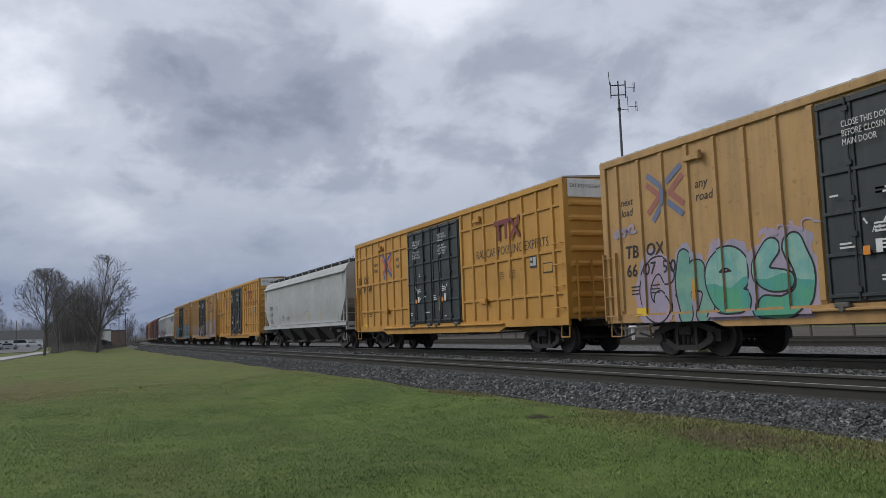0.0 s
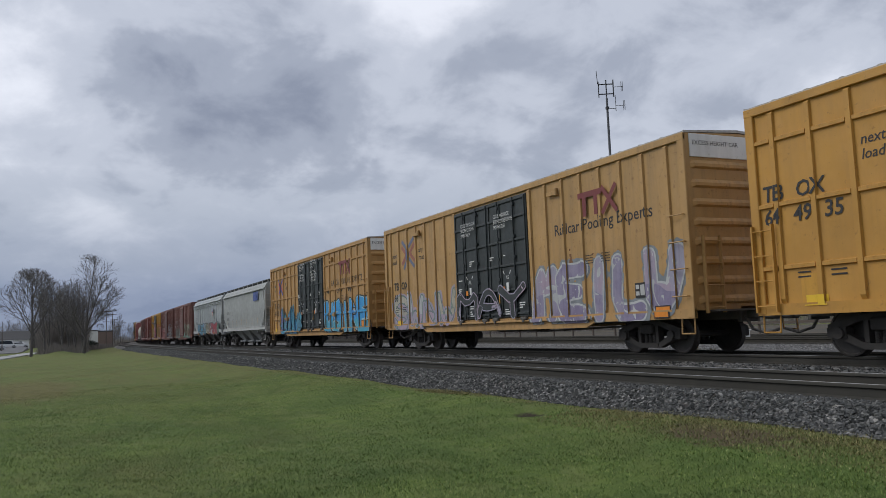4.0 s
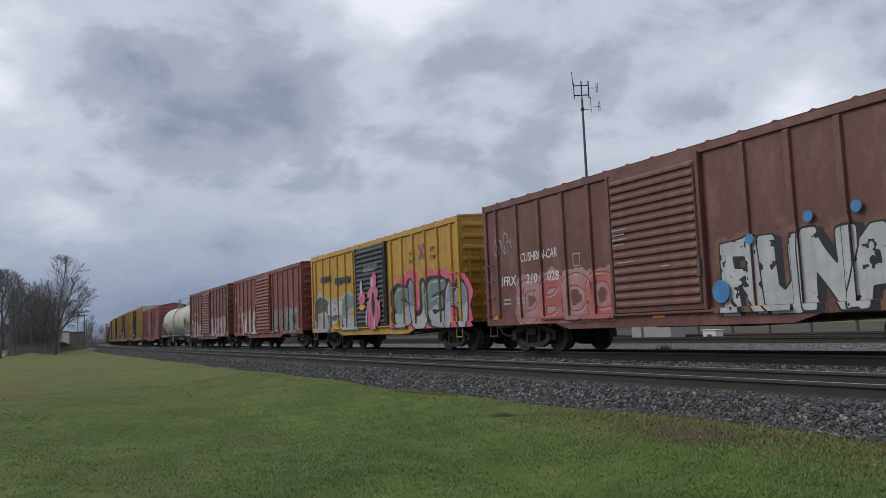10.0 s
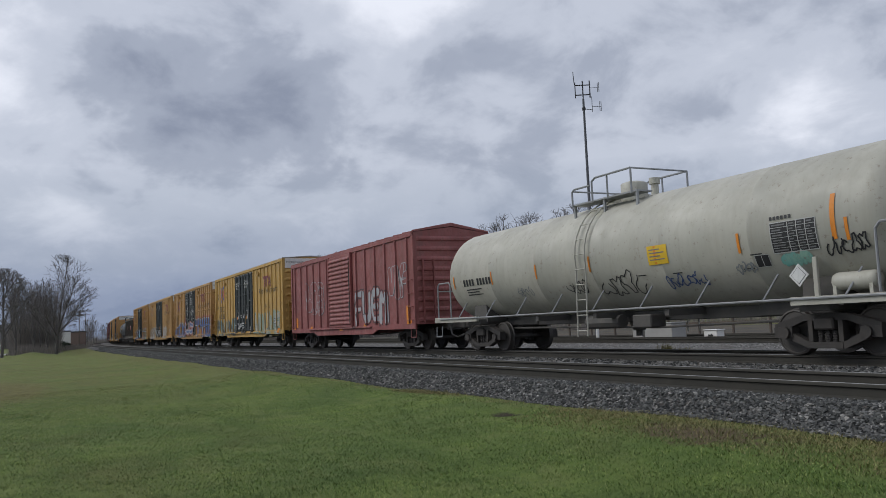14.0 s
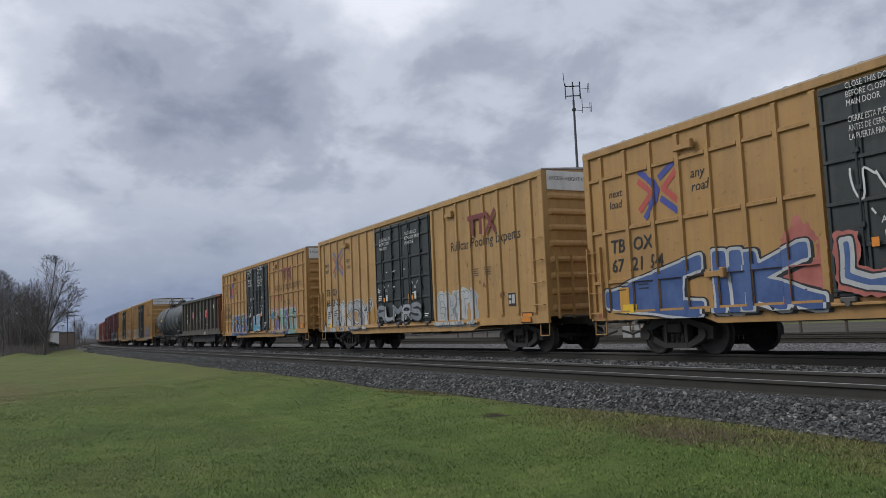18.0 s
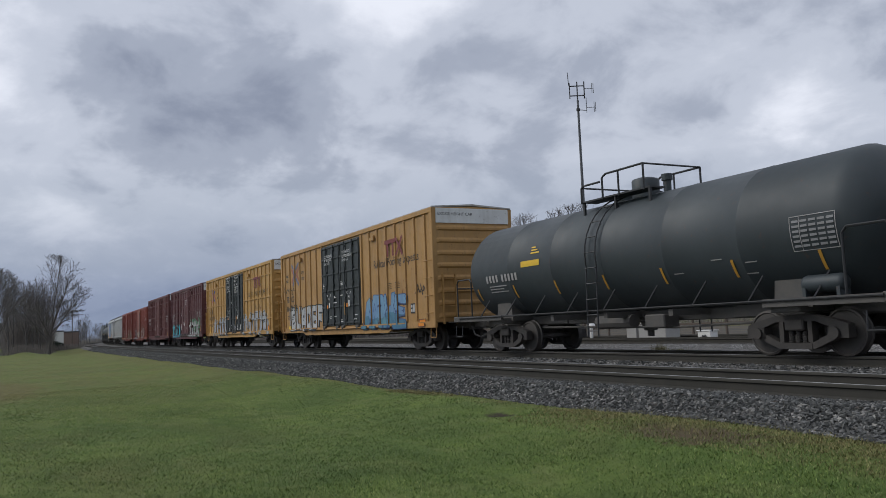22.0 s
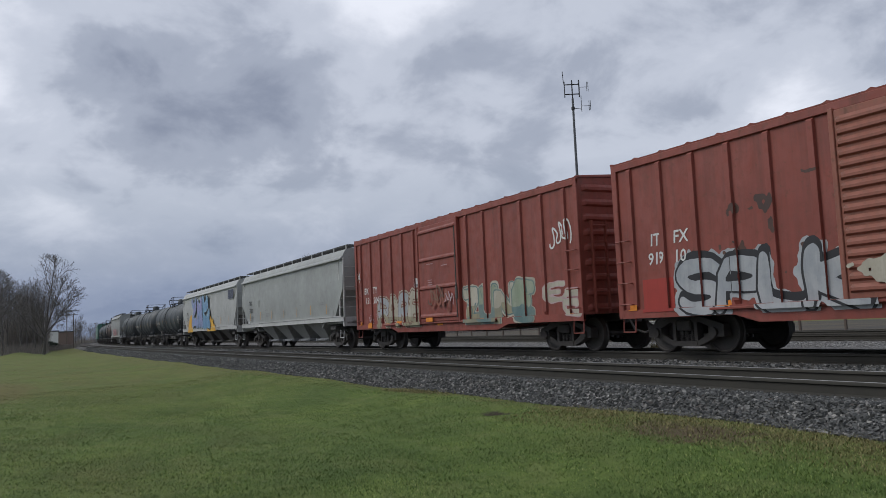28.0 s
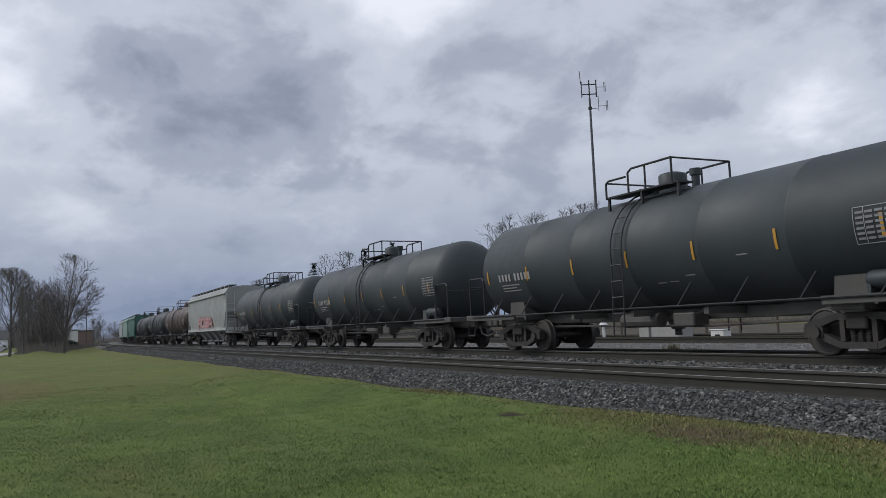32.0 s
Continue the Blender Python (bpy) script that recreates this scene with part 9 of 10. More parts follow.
def grow(rng, height, trunk, limbs, spread, kids=(9, 6, 5), r0=0.021, crown=(0.37, 0.45), leader=False):
    """A bare tree: a trunk that forks into upright limbs, or runs on as a leader, with fine twigs as a second mesh."""
    wood, fine = Shape(), Shape()

    def outside(q):
        return math.hypot(q.x, q.y) ** 2 / (crown[0] * height) ** 2 + ((q.z / height - 1 + crown[1]) / crown[1]) ** 2 > rng.uniform(0.88, 1.08)

    def side(d, a):
        o = d.orthogonal().normalized()
        o.rotate(Matrix.Rotation(a, 3, d))
        return o

    def branch(p, d, length, r, level, sweep):
        steps = (6, 7, 5, 3, 2)[level]
        pts, ways = [p], [d]
        for i in range(steps):
            w = (0.05, 0.10, 0.17, 0.2, 0.22)[level]
            d = (d + Vector((rng.uniform(-w, w), rng.uniform(-w, w), rng.uniform(-0.4, 0.6) * w + sweep))).normalized()
            q = pts[-1] + d * (length / steps)
            if level > 0 and q.z > height * 0.3 and outside(q):
                break
            pts.append(q)
            ways.append(d)
        steps = len(pts) - 1
        if steps == 0:
            return
        end = 0.18 if leader and level == 0 else (0.72, 0.28, 0.4, 0.5, 0.5)[level]
        for i in range(steps):
            ra, rb = r * (1 - (1 - end) * i / steps), r * (1 - (1 - end) * (i + 1) / steps)
            (wood if level < 2 else fine).tube(pts[i], pts[i + 1], ra, rb, (8, 6, 4, 3, 3)[level], False)
        if level == 0 and leader:
            for k in range(limbs):
                f = trunk + (1 - trunk) * (k / limbs) ** 1.25
                i = min(steps - 1, int(f * steps))
                out = spread * (1.15 - 0.75 * f) * rng.uniform(0.8, 1.2)
                branch(pts[i].lerp(pts[i + 1], f * steps - i), (Vector((0, 0, 1)) + side(Vector((0, 0, 1)), 2.4 * k + rng.uniform(-0.4, 0.4)) * out).normalized(), height * 0.62, r * (0.42 - 0.26 * f), 1, 0.03)
            return
        if level == 0:
            for k in range(limbs):
                a = 2 * math.pi * (k + rng.uniform(-0.3, 0.3)) / limbs
                lean = spread * rng.uniform(0.35, 1.0) if k else 0.1
                q = pts[-1] if k < 2 else pts[rng.randint(3, steps)] if limbs < 8 else pts[steps // 2 + k % (steps // 2 + 1)]
                branch(q, (ways[-1] + side(ways[-1], a) * lean).normalized(), height * (1 - trunk) * rng.uniform(0.82, 1.0) * (1 - 0.42 * lean), r * end * rng.uniform(0.5, 0.78), 1, 0.035)
            return
        if level == 4:
            return
        n = kids[level - 1]
        a = rng.uniform(0, 6.28)
        for k in range(n):
            f = (0.24, 0.2, 0.2)[level - 1] + (0.75, 0.8, 0.8)[level - 1] * (k + rng.uniform(0.1, 0.9)) / n
            i = min(steps - 1, int(f * steps))
            q = pts[i].lerp(pts[i + 1], f * steps - i)
            a += 2.4 + rng.uniform(-0.5, 0.5)
            nd = (ways[i + 1] + side(ways[i + 1], a) * rng.uniform(0.55, 1.0)).normalized()
            cut = (0.50, 0.48, 0.55)[level - 1] * rng.uniform(0.7, 1.15) * (1.15 - 0.45 * f)
            rr = max((0.035, 0.024, 0.017)[level - 1], r * (1 - (1 - end) * f) * 0.5)
            branch(q, nd, length * cut, rr, level + 1, (0.05, 0.03, 0.0)[level - 1])

    branch(Vector((0, 0, -0.15)), Vector((0.03, 0.02, 1)).normalized(), height * (0.86 if leader else trunk), height * r0, 0, 0.0)
    k = height / max(v[2] for v in fine.v)
    for sh in (wood, fine):
        sh.v = [(x * k, y * k, z * k) for x, y, z in sh.v]
    return wood, fine


def bare_tree(seed, height, trunk, limbs, spread, label, at, kids=(9, 6, 5), r0=0.021, crown=(0.37, 0.45), leader=False):
    wood, fine = grow(random.Random(seed), height, trunk, limbs, spread, kids, r0, crown, leader)
    tree = thing("bare_tree", label, "tree", at, group="bare trees")
    part("trunk", wood.mesh("trunk", MATS["tree_bark"], True), tree, "dark grey trunk and limbs")
    part("crown", fine.mesh("crown", MATS["twig_bark"]), tree, "crown of fine leafless twigs")
    return tree


def gz(x, y):
    return ground_height(x, y) - 0.05


BIG = bare_tree(5, 13.3, 0.22, 8, 1.3, "large leafless tree with dark forking limbs at the lawn's edge", (-119, 3.75, gz(-119, 3.75)), (10, 8, 5), 0.0165, (0.42, 0.40))
ROUND = bare_tree(8, 10.9, 0.27, 21, 0.95, "leafless egg-shaped tree with a short dark trunk", (-110, -2.35, gz(-110, -2.35)), (6, 4, 3), 0.0165, (0.335, 0.385), True)
TALL = bare_tree(15, 11.5, 0.5, 3, 0.4, "thin leafless tree in the wood", (-138, -0.5, gz(-138, -0.5)), (6, 4, 3), 0.010, (0.2, 0.4))
TALL_B = bare_tree(21, 12.0, 0.3, 3, 0.45, "thin leafless tree with a forked trunk in the wood", (-142, 3.0, gz(-142, 3.0)), (6, 5, 3), 0.011, (0.24, 0.42))


def plant_wood():
    rng = random.Random(77)
    for i in range(36):
        src = (TALL, TALL_B)[i % 2]
        x, y = -rng.uniform(130, 168), rng.uniform(-1.6, 4.4)
        if i > 27:
            x, y = -rng.uniform(311, 330), rng.uniform(-34, -6)
        k = rng.uniform(0.72, 1.0)
        copy_thing(src, pose(x, y, gz(x, y), 0, 0, rng.uniform(0, 360))).scale = (k, k, k)
    for x, y, k in ((-121, -10.6, 0.95), (-312, -22, 1.3), (-306, -5.5, 0.8)):
        copy_thing(ROUND, pose(x, y, gz(x, y), 0, 0, 130)).scale = (k, k, k)
    # beyond the yard, tops over the train
    for i, (x, y, hgt) in enumerate(((-122.4, 43.6, 13.9), (-123.0, 41.6, 13.6), (-125.0, 35.4, 10.8), (-126.3, 30.8, 9.8), (-130, 33.5, 10.2), (-120.5, 49.3, 13.2), (-118.5, 55.0, 13.6), (-115, 60.5, 15.0), (-112, 65.5, 17.6), (-110.5, 68.3, 19.0), (-108.0, 72.4, 18.9), (-105.9, 75.4, 19.5), (-103.7, 78.5, 19.9), (-99, 83, 18), (-94, 88, 17.5), (-139, 30, 8.6), (-150, 34, 8.2), (-86, 94, 17), (-76, 99, 16))):
        src, own = ((BIG, 13.3), (TALL_B, 12.0))[i % 2]
        copy_thing(src, pose(x, y, -0.5, 0, 0, 47 * i)).scale = (hgt / own,) * 3
    # where the line bends out of sight
    for i, (x, y, hgt) in enumerate(((-262, 18.2, 9.6), (-270, 16.4, 8.0), (-285, 20.5, 8.2), (-300, 27.5, 7.0), (-330, 22, 8.5), (-345, 34.0, 8.0), (-380, 30, 9.0), (-246, 15.0, 6.0), (-300, 15, 7.5), (-420, 36, 10), (-430, 45, 10))):
        src, own = ((TALL_B, 12.0), (BIG, 13.3))[i % 2]
        copy_thing(src, pose(x, y, -0.7, 0, 0, 61 * i)).scale = (hgt / own,) * 3


plant_wood()


def conifer(at, height, seed):
    rng = random.Random(seed)
    tree = thing("conifer", "dark evergreen conifer behind the rail yard", "tree", at, group="conifers")
    part("trunk", Shape().tube((0, 0, 0), (0, 0, height * 0.95), height * 0.018, 0.03, 7).mesh("trunk", MATS["tree_bark"]), tree)
    sh = Shape()
    for i in range(1100):
        u = rng.uniform(0.15, 1.0)
        tier = 0.55 + 0.45 * math.sin(u * 38)
        r = ((1 - u) * 0.22 + 0.05) * height * tier * rng.uniform(0.3, 1.15)
        a = rng.uniform(0, 6.283)
        p = Vector((r * math.cos(a), r * math.sin(a), u * height - 0.1 * r))
        d = Vector((math.cos(a), math.sin(a), -0.25)) * rng.uniform(0.3, 0.6)
        side = Vector((-math.sin(a), math.cos(a), 0)) * rng.uniform(0.1, 0.25)
        sh.add([p - side, p + side, p + d], [(0, 1, 2)])
    part("crown", sh.mesh("crown", MATS["conifer_needles"]), tree, "drooping dark green branches")


conifer((-119.5, 51.3, -0.5), 15.3, 3)
conifer((-121.0, 47.2, -0.5), 14.2, 4)
conifer((-123.8, 39.6, -0.5), 12.1, 5)


def brush(name, label, count, pick, height, seed):
    rng = random.Random(seed)
    v, t = [], []
    for i in range(count):
        x, y = pick(rng)
        z = ground_height(x, y) - 0.05 if x > -140 else -0.75
        hgt = height * rng.uniform(0.35, 1.1)
        dx, dy = rng.uniform(-0.35, 0.35) * hgt, rng.uniform(-0.35, 0.35) * hgt
        w = rng.uniform(0.012, 0.036)
        k = len(v)
        v += [(x, y - w, z), (x, y + w, z), (x + dx, y + dy, z + hgt), (x + w, y, z), (x - w, y, z)]
        t += [(k, k + 1, k + 2), (k + 3, k + 4, k + 2)]
    thing(name, label, "brush", kind="stuff", mesh=mass_mesh(name, v, t, MATS["brush_twigs"]))


brush("brush", "brown leafless undergrowth below the trees", 4500, lambda r: (-r.uniform(128, 165), r.triangular(-2.2, 5.2, 1.0)), 1.7, 31)
brush("thicket", "grey leafless saplings crowded among the trees", 9000, lambda r: (-r.uniform(146, 172), r.triangular(-2.2, 5.4, 2.2)), 6.8, 35)
brush("house_scrub", "low brown scrub before the white house and the brick building", 3200, lambda r: (-r.uniform(166, 176), r.uniform(3.6, 13.0)), 1.2, 36)
brush("line_brush", "brown scrub beside the bend of the line", 4200, lambda r: (-r.uniform(222, 330), r.uniform(6, 14.5)), 1.7, 32)
brush("lot_brush", "grey brown woods behind the parking lot", 7000, lambda r: (-r.uniform(312, 340), r.uniform(-40, -2)), 9.5, 37)
brush("far_brush", "far brown woods behind the line", 7000, lambda r: (-r.uniform(330, 460), r.uniform(-10, 46)), 5.0, 33)
brush("yard_brush", "brown scrub beyond the rail yard", 9000, lambda r: (lambda u: (-140 + 85 * u + r.uniform(-8, 8), 36 + 62 * u + r.uniform(-3, 6)))(r.uniform(0, 1)), 3.0, 34)


MAST_STEEL = dark_steel("weathered_mast_steel", (0.10, 0.105, 0.115), (0.15, 0.15, 0.15), 0.4, 0.6)


def build_mast():
    x, y = -52.0, 40.0
    mast = thing("radio_mast", "grey steel radio mast with antenna arms behind the rail yard", "mast", (x, y, -0.4))
    part("pole", Shape().tube((0, 0, 0), (0, 0, 9.8), 0.16, 0.13, 12).tube((0, 0, 9.8), (0, 0, 19.0), 0.12, 0.085, 12).mesh("pole", MAST_STEEL, 40), mast, "tapered grey pole")
    part("flange", Shape().tube((0, 0, 9.7), (0, 0, 9.95), 0.24, n=12).mesh("flange", MAST_STEEL), mast)
    part("clamp", Shape().tube((0, 0, 18.1), (0, 0, 18.3), 0.15, n=10).mesh("clamp", BLACK_STEEL), mast)
    part("pole_tip", Shape().tube((0, 0, 19.0), (0, 0, 20.25), 0.05, 0.04, 8).mesh("pole_tip", BLACK_STEEL), mast)
    d = Vector((0.48, 0.88, 0)).normalized()

    def at(u, z):
        return (0.72 * d.x * u, 0.72 * d.y * u, z)

    for z in (19.35, 20.15):
        part("cross_arm", Shape().tube(at(-0.85, z), at(0.80, z), 0.045, n=8).mesh("cross_arm", BLACK_STEEL), mast, "level antenna arm")
    part("whip_antenna", Shape().tube(at(-0.85, 19.1), at(-0.85, 20.4), 0.04, n=6).tube(at(-0.92, 20.2), at(-1.0, 21.3), 0.028, n=6).mesh("whip_antenna", BLACK_STEEL), mast, "upright whip antenna")
    part("arm_post", Shape().tube(at(0.78, 19.1), at(0.78, 20.5), 0.05, n=6).tube(at(0, 19.3), at(0, 20.5), 0.05, n=6).mesh("arm_post", BLACK_STEEL), mast)
    for u, z in ((0.8, 19.9), (0.95, 18.35)):
        sh = Shape().tube(at(u, z), at(u + 1.0, z + 0.0), 0.022, n=6)
        sh.tube(at(u + 0.85, z - 0.38), at(u + 0.85, z + 0.42), 0.022, n=6).tube(at(u + 1.0, z - 0.38), at(u + 1.0, z + 0.42), 0.022, n=6)
        part("loop_antenna", sh.mesh("loop_antenna", MAST_STEEL), mast, "thin loop antenna on a side arm")
    part("side_arm", Shape().tube(at(0, 18.2), at(0.95, 18.1), 0.03, n=6).tube(at(0.95, 17.9), at(0.95, 19.2), 0.025, n=6).mesh("side_arm", MAST_STEEL), mast)


build_mast()


def cabinet(name, label, x0, x1, y0, y1, z1, material, lid=True):
    cx, cy = (x0 + x1) / 2, (y0 + y1) / 2
    ob = thing(name, label, "equipment box", (cx, cy, -0.40))
    w, d, hgt = x1 - x0, y1 - y0, z1 + 0.40
    part("body", Shape().box(-w / 2, w / 2, -d / 2, d / 2, 0, hgt - 0.05, 0.02).mesh("body", material), ob)
    if lid:
        part("lid", Shape().box(-w / 2 - 0.04, w / 2 + 0.04, -d / 2 - 0.04, d / 2 + 0.04, hgt - 0.05, hgt, 0.015).mesh("lid", material), ob)
    return ob


cb = cabinet("white_equipment_box", "small white trackside box with dark marks", -30.27, -29.41, 29.8, 30.3, 0.17, MATS["white_siding"])
part("marking", tag_mesh(-0.1, 0.16, 0.3, 0.22, -0.275, 3, BLACK_INK, 0.05), cb, "dark scribble")
cabinet("grey_equipment_box", "long grey concrete trackside box", -34.6, -32.5, 29.8, 30.8, 0.58, MATS["concrete"])
cabinet("grey_equipment_box", "short grey concrete trackside box", -35.7, -34.9, 29.9, 30.7, 0.50, MATS["concrete"], False)
post = thing("marker_post", "white marker post with a rounded cap in the yard", "post", (-39.2, 30.2, -0.4))
part("pole", Shape().tube((0, 0, 0), (0, 0, 0.95), 0.09, n=10).mesh("pole", MATS["white_siding"], 40), post)
part("cap", Shape().tube((0, 0, 0.95), (0, 0, 1.12), 0.26, 0.12, 10).mesh("cap", MATS["white_siding"], 40), post, "rounded cap")


def barrier():
    fence = thing("yard_barrier", "long low rusty steel barrier along the rail yard", "barrier", (0, 0, 0))
    for i in range(26):
        x = -75 + 3 * i
        part("post", cached("bpost", lambda: Shape().box(-0.06, 0.06, -0.06, 0.06, -0.45, 1.0).mesh("post", MATS["pole_wood"])), fence, at=(x, 41.0, 0))
    for z in (0.35, 0.85):
        part("rail", Shape().box(-76, 1.5, 40.86, 40.94, z - 0.07, z + 0.07).mesh("rail", MATS["pole_wood"]), fence)


barrier()


def weeds(name, at, seed, count=90, size=0.4):
    rng = random.Random(seed)
    sh = Shape()
    for _ in range(count):
        a, l = rng.uniform(0, 6.283), rng.uniform(0.0, 0.9)
        p = Vector((rng.gauss(0, 0.13), rng.gauss(0, 0.1), 0))
        e = p + Vector((math.cos(a) * l, math.sin(a) * l, 1)).normalized() * size * rng.uniform(0.5, 1.1)
        o = Vector((0.012, 0.006, 0))
        sh.add([p - o, p + o, e], [(0, 1, 2)])
    thing(name, "tuft of dry brown weeds in the ballast", "weeds", at, kind="stuff", mesh=sh.mesh(name, MATS["dry_grass_blade"]))


weeds("weed_tuft", (-20.6, 18.6, -0.36), 2, 140, 0.42)
weeds("weed_tuft", (-20.1, 18.9, -0.36), 3, 80, 0.3)
weeds("weed_tuft", (-31.0, 18.2, -0.36), 4, 60, 0.25)


def pole(at, hgt, arms, label, name="utility_pole", r=0.11):
    ob = thing(name, label, "utility pole", at)
    part("pole", Shape().tube((0, 0, 0), (0, 0, hgt), r, r * 0.7, 8).mesh("pole", MATS["pole_wood"], 40), ob)
    for z in arms:
        part("cross_arm", Shape().box(-0.05, 0.05, -1.1, 1.1, z - 0.06, z + 0.06).mesh("cross_arm", MATS["pole_wood"]), ob)
        for y in (-1.0, -0.5, 0.5, 1.0):
            part("insulator", cached("insul", lambda: Shape().tube((0, 0, 0), (0, 0, 0.18), 0.05, 0.03, 6).mesh("insulator", GREY_STEEL)), ob, at=(0, y, z + 0.06))
    return ob


pole((-200, 10.9, -0.75), 8.6, (8.2, 7.4), "brown wooden utility pole with two cross arms")
pole((-235, 14.4, -0.75), 8.9, (8.5,), "brown wooden utility pole far down the line")
pole((-300, 19.0, -0.75), 9.0, (8.6,), "brown wooden utility pole at the bend")
sg = pole((-168, 10.3, -0.75), 5.6, (), "thin signal post beside the line", "signal_post", 0.06)
part("signal_head", Shape().box(-0.10, 0.10, -0.12, 0.12, 4.6, 5.2, 0.03).mesh("signal_head", BLACK_STEEL), sg, "black signal head")
part("ladder", Shape().box(-0.02, 0.02, 0.15, 0.19, 0.3, 4.2).box(-0.02, 0.02, 0.40, 0.44, 0.3, 4.2).mesh("ladder", GREY_STEEL), sg)

def house(name, label, x, y, w, d, hgt, wall, roof, windows):
    """A far house; its long side faces the line."""
    ob = thing(name, label, "house", (x, y, -0.8))
    part("wall", Shape().box(-d / 2, d / 2, -w / 2, w / 2, 0, hgt, 0.02).mesh("wall", wall), ob)
    if roof:
        part("roof", Shape().loft([[(-d / 2 - 0.4, yy, hgt - 0.05), (d / 2 + 0.4, yy, hgt - 0.05), (0.0, yy, hgt + 0.32 * d)] for yy in (-w / 2 - 0.4, w / 2 + 0.4)], True, True).mesh("roof", roof), ob, "dark shingle roof")
    else:
        part("roof", Shape().box(-d / 2 - 0.1, d / 2 + 0.1, -w / 2 - 0.1, w / 2 + 0.1, hgt, hgt + 0.25, 0.03).mesh("roof", MATS["dark_shingle"]), ob, "flat roof with a parapet")
    for yy, z in windows:
        win = part("window", cached("hwin", lambda: Shape().box(0, 0.06, -0.5, 0.5, -0.6, 0.6, 0.01).mesh("window", MATS["white_siding"])), ob, "white framed window", (d / 2, yy, z))
        part("pane", cached("hpane", lambda: Shape().box(0.06, 0.07, -0.4, 0.4, -0.5, 0.5).mesh("pane", MATS["window_glass"])), win)
    return ob


house("house", "white sided house half hidden by the trees", -186, 6.75, 3.2, 8, 3.7, MATS["white_siding"], None, [(-0.8, 2.2)])
house("brick_building", "low brown brick building beyond the lawn", -215, 10.6, 4.8, 8, 3.8, MATS["brown_brick"], None, [])
house("house", "pale house beyond the parking lot", -304, -13.5, 13, 9, 3.1, MATS["white_siding"], MATS["dark_shingle"], [(-4, 2), (0, 2), (4, 2)])


def shrub(at, size, seed):
    rng = random.Random(seed)
    sh = Shape()
    for _ in range(6500):
        a, b = rng.uniform(0, 6.283), math.acos(rng.uniform(-0.2, 1))
        r = size * rng.uniform(0.55, 1.05)
        p = Vector((r * math.cos(a) * math.sin(b), r * 1.3 * math.sin(a) * math.sin(b), r * 0.95 * math.cos(b) + 0.2 * size))
        o = Vector((rng.uniform(-1, 1), rng.uniform(-1, 1), rng.uniform(-1, 1))).normalized() * 0.14
        q = Vector((rng.uniform(-1, 1), rng.uniform(-1, 1), rng.uniform(-1, 1))).normalized() * 0.14
        sh.add([p, p + o, p + q], [(0, 1, 2)])
    ob = thing("shrub", "dark rounded shrub beside the white house", "shrub", at, group="shrubs")
    part("stem", Shape().tube((0, 0, -0.1), (0, 0, size), 0.08, 0.03, 6).mesh("stem", MATS["tree_bark"]), ob)
    part("crown", sh.mesh("crown", MATS["conifer_needles"]), ob, "dense dark leaves")


shrub((-172, 6.3, -0.75), 1.55, 6)
shrub((-171, 4.9, -0.75), 1.1, 7)


def road():
    pts = [(-62, -10.4, -8.0), (-75, -9.3, -6.5), (-87, -8.3, -5.57), (-107, -6.85, -4.3), (-128, -5.3, -2.9), (-152, -4.0, -1.7)]
    sh = Shape()
    sh.loft([[(x, a, -0.62), (x, b, -0.62), (x, b, -0.95), (x, a, -0.95)] for x, a, b in pts], True, True)
    thing("road", "pale concrete drive at the edge of the lawn", "road", kind="structure", mesh=sh.mesh("road", MATS["road_concrete"]))
    lot = Shape()
    lot.loft([[(x, -60, z), (x, b, z), (x, b, -1.0), (x, -60, -1.0)] for x, b, z in ((-160, -5.6, -0.64), (-176, -5.2, -0.58), (-250, -6.0, -0.04), (-310, -8.0, 0.3))], True, True)
    thing("parking_lot", "grey asphalt parking lot rising behind the drive", "parking lot", kind="structure", mesh=lot.mesh("parking_lot", MATS["lot_asphalt"]))


road()


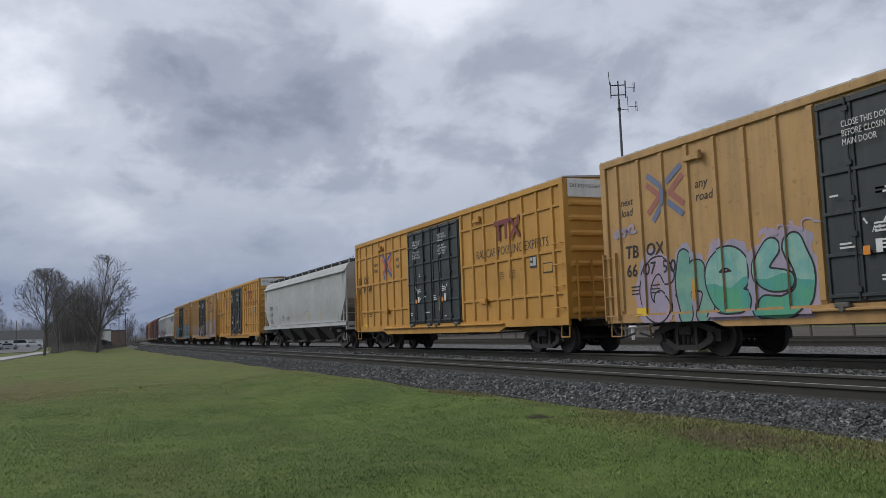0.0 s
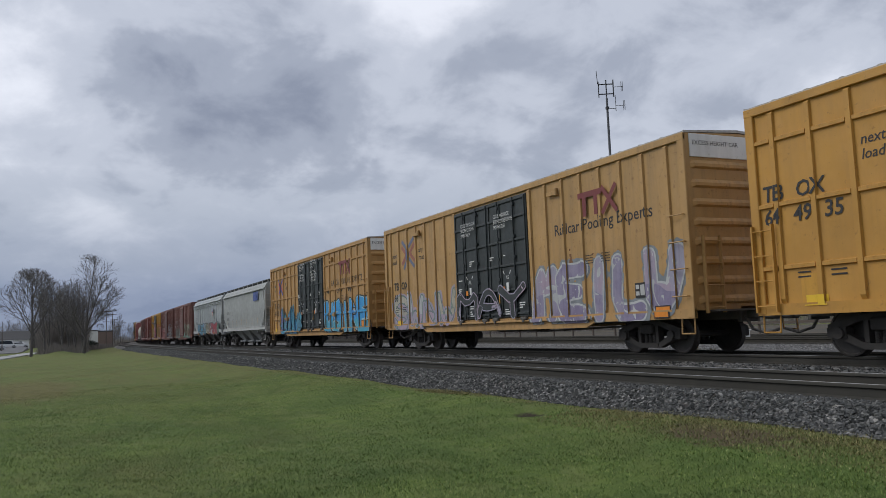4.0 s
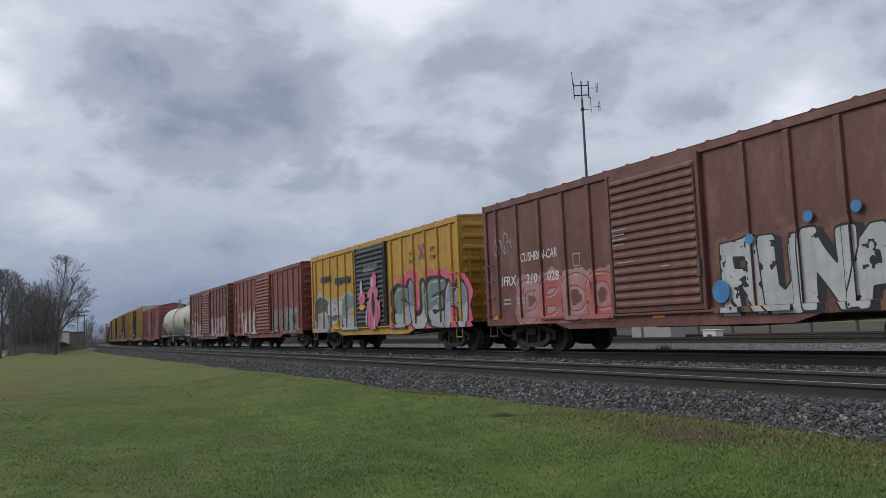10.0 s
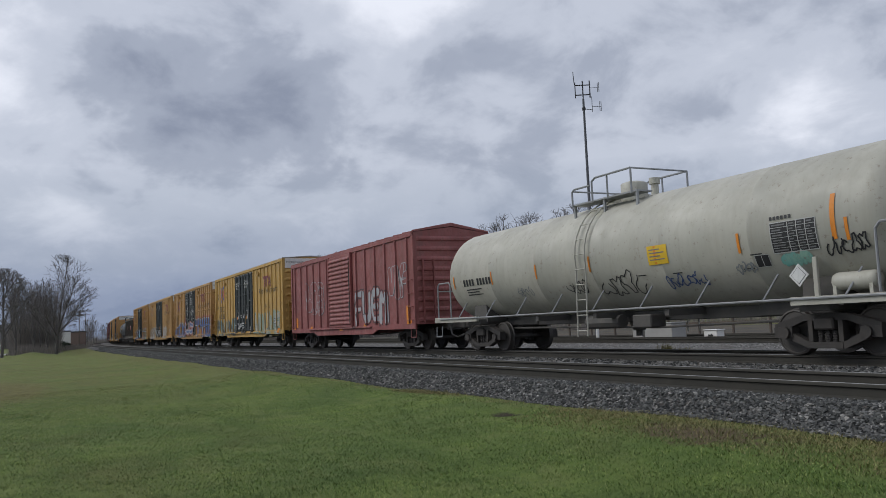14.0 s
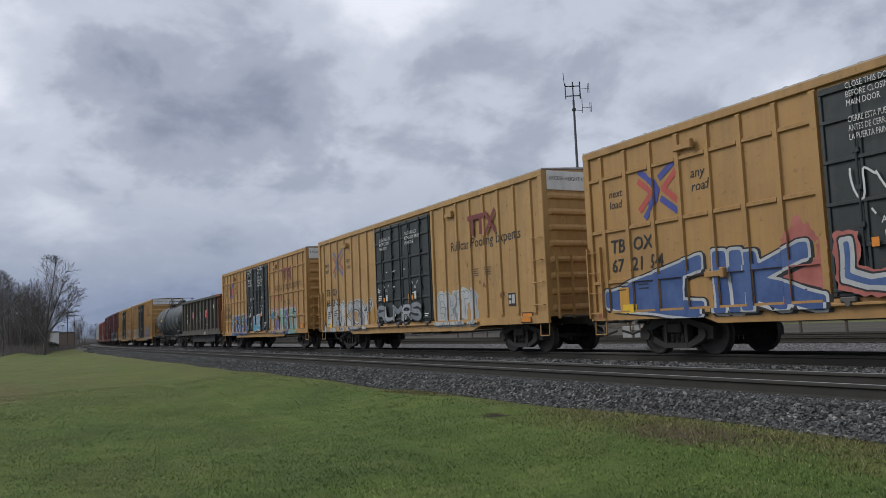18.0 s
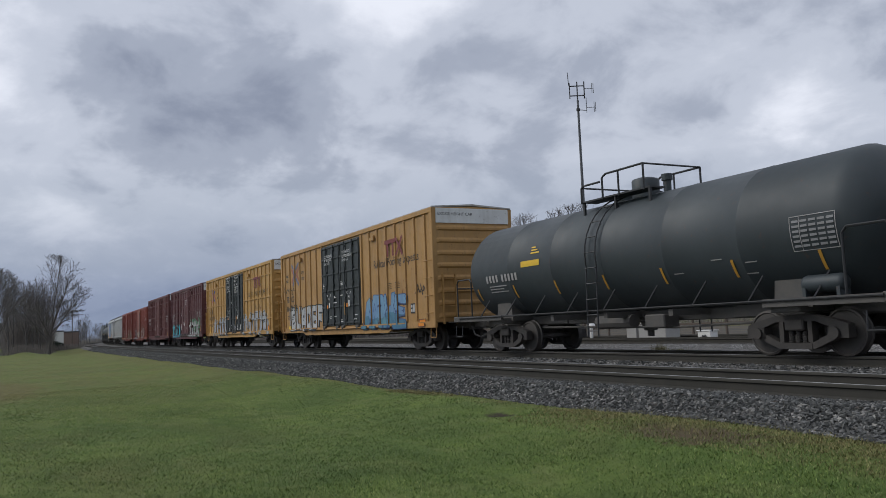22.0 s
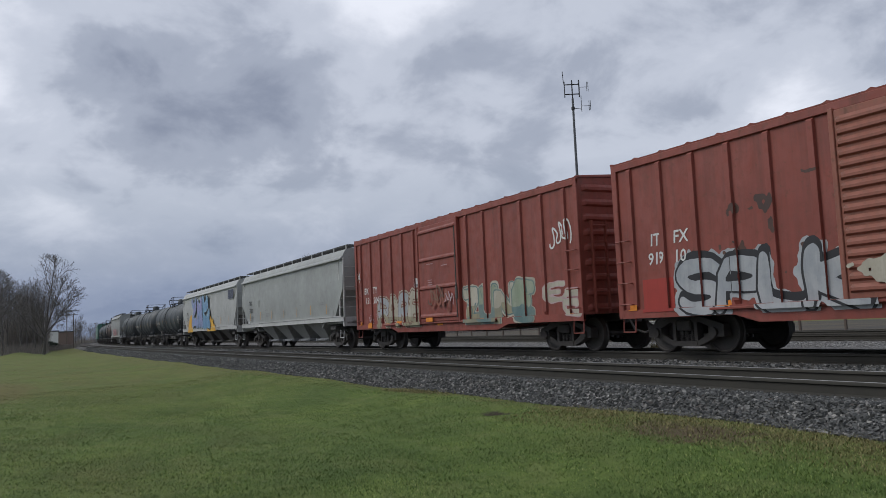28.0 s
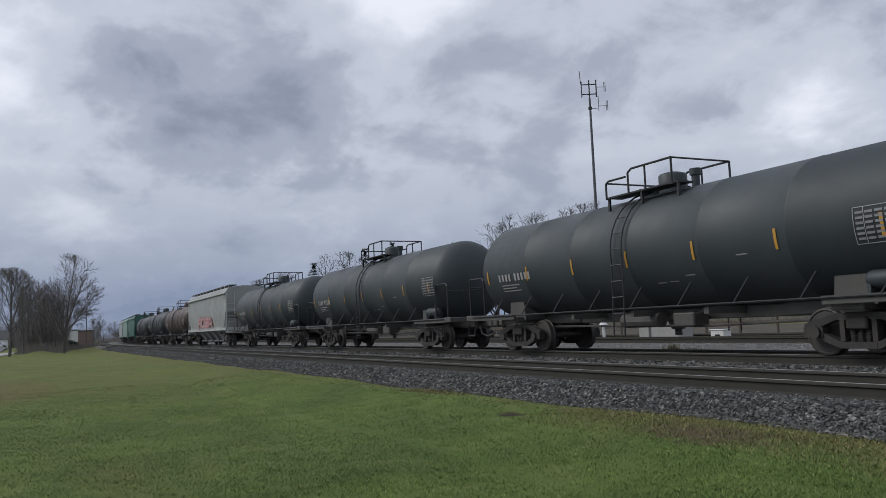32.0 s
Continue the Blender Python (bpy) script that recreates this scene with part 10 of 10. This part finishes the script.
def parked_car(at, turn, paint, label, van=False):
    ob = thing("parked_car", label, "car", at, turn, group="parked cars")
    top = 2.0 if van else 1.45
    body = [(-2.2, 0.35), (2.2, 0.35), (2.25, 0.75), (1.9, 0.92), (1.1, 1.0), (-2.1, 1.0), (-2.25, 0.7)]
    part("body", Shape().prism(body, -0.88, 0.88).mesh("body", paint), ob)
    cab = [(-2.1, 1.0), (1.5, 1.0), (1.0, top), (-2.0, top)] if van else [(-1.6, 1.0), (1.0, 1.0), (0.45, top), (-1.1, top)]
    part("cabin", Shape().prism(cab, -0.78, 0.78).mesh("cabin", paint), ob)
    win = [(x * 0.93, z if z < 1.01 else z - 0.12) for x, z in cab]
    part("window", Shape().prism([(x, max(z, 1.04)) for x, z in win], -0.79, 0.79).mesh("window", MATS["window_glass"]), ob, "dark side windows")
    for x in (-1.4, 1.4):
        for y in (-0.8, 0.8):
            w = part("wheel", cached("carwheel", lambda: Shape().tube((0, -0.1, 0), (0, 0.1, 0), 0.33, n=12).mesh("wheel", MATS["tyre_rubber"])), ob, at=(x, y, 0.33))
            part("rim", cached("carrim", lambda: Shape().tube((0, -0.11, 0), (0, 0.11, 0), 0.19, n=10).mesh("rim", GREY_STEEL)), w)


parked_car((-252, -11.0, -0.03), 88, MATS["white_car_paint"], "white van parked across the lot", True)
parked_car((-250, -7.9, -0.04), 84, MATS["white_car_paint"], "white car parked beside the van")
parked_car((-214, -13.6, -0.30), 80, MATS["dark_car_paint"], "dark car parked in the lot")
parked_car((-206, -11.6, -0.36), 100, MATS["silver_car_paint"], "silver car parked in the lot")
pole((-196, -9.6, -0.44), 6.2, (), "grey lamp post at the edge of the parking lot", "lamp_post", 0.09)


# ---- what moves ----
SPEED = 16.872                      # metres a second
# small unevenness of the run, seconds and metres
UNEVEN = ((0, 0.0), (1, -0.05), (2, 0.42), (3, -0.35), (4, 0.0), (5, 0.0), (6, -0.1), (7, 0.36), (8, 0.2), (9, -0.5), (10, -0.12), (11, -0.05), (12, 0.33), (13, -0.06), (14, -0.09),
          (15, 0.0), (16, 0.1), (17, 0.19), (18, 0.22), (19, -0.29), (20, 0.08), (21, -0.03), (22, 0.02), (23, -0.1), (24, -0.18), (25, 0.18), (26, 0.15), (27, 0.15), (28, 0.09), (29, -0.34), (30, -0.02), (31, -0.04), (32, 0.15))


def motions():
    for car, start in CARS:
        rows = []
        for t, d in UNEVEN:
            p, turn = on_line(start + SPEED * t + d)
            rows.append((t, Matrix.Translation(p) @ Matrix.Rotation(turn, 4, "Z")))
        walk(car, rows)
        # its wheels roll while it passes the lawn
        wheels = WHEELSETS[car]
        t0, t1 = max(0.0, (-62 - start) / SPEED), min(32.0, (14 - start) / SPEED)
        if t1 <= t0:
            continue
        steps = range(frame(t0), frame(t1) + 1)
        turns = [(0.0, 0.0)] * (t0 > 0.05) + [((f - 1) / FPS, SPEED * ((f - 1) / FPS - t0) / 0.457) for f in steps]
        if turns[-1][0] < 31.95:
            turns.append((32.0, turns[-1][1]))
        for w in wheels:
            at = Matrix.Translation(w.location.copy())
            walk(w, [(t, at @ Matrix.Rotation(a, 4, "Y")) for t, a in turns])


motions()
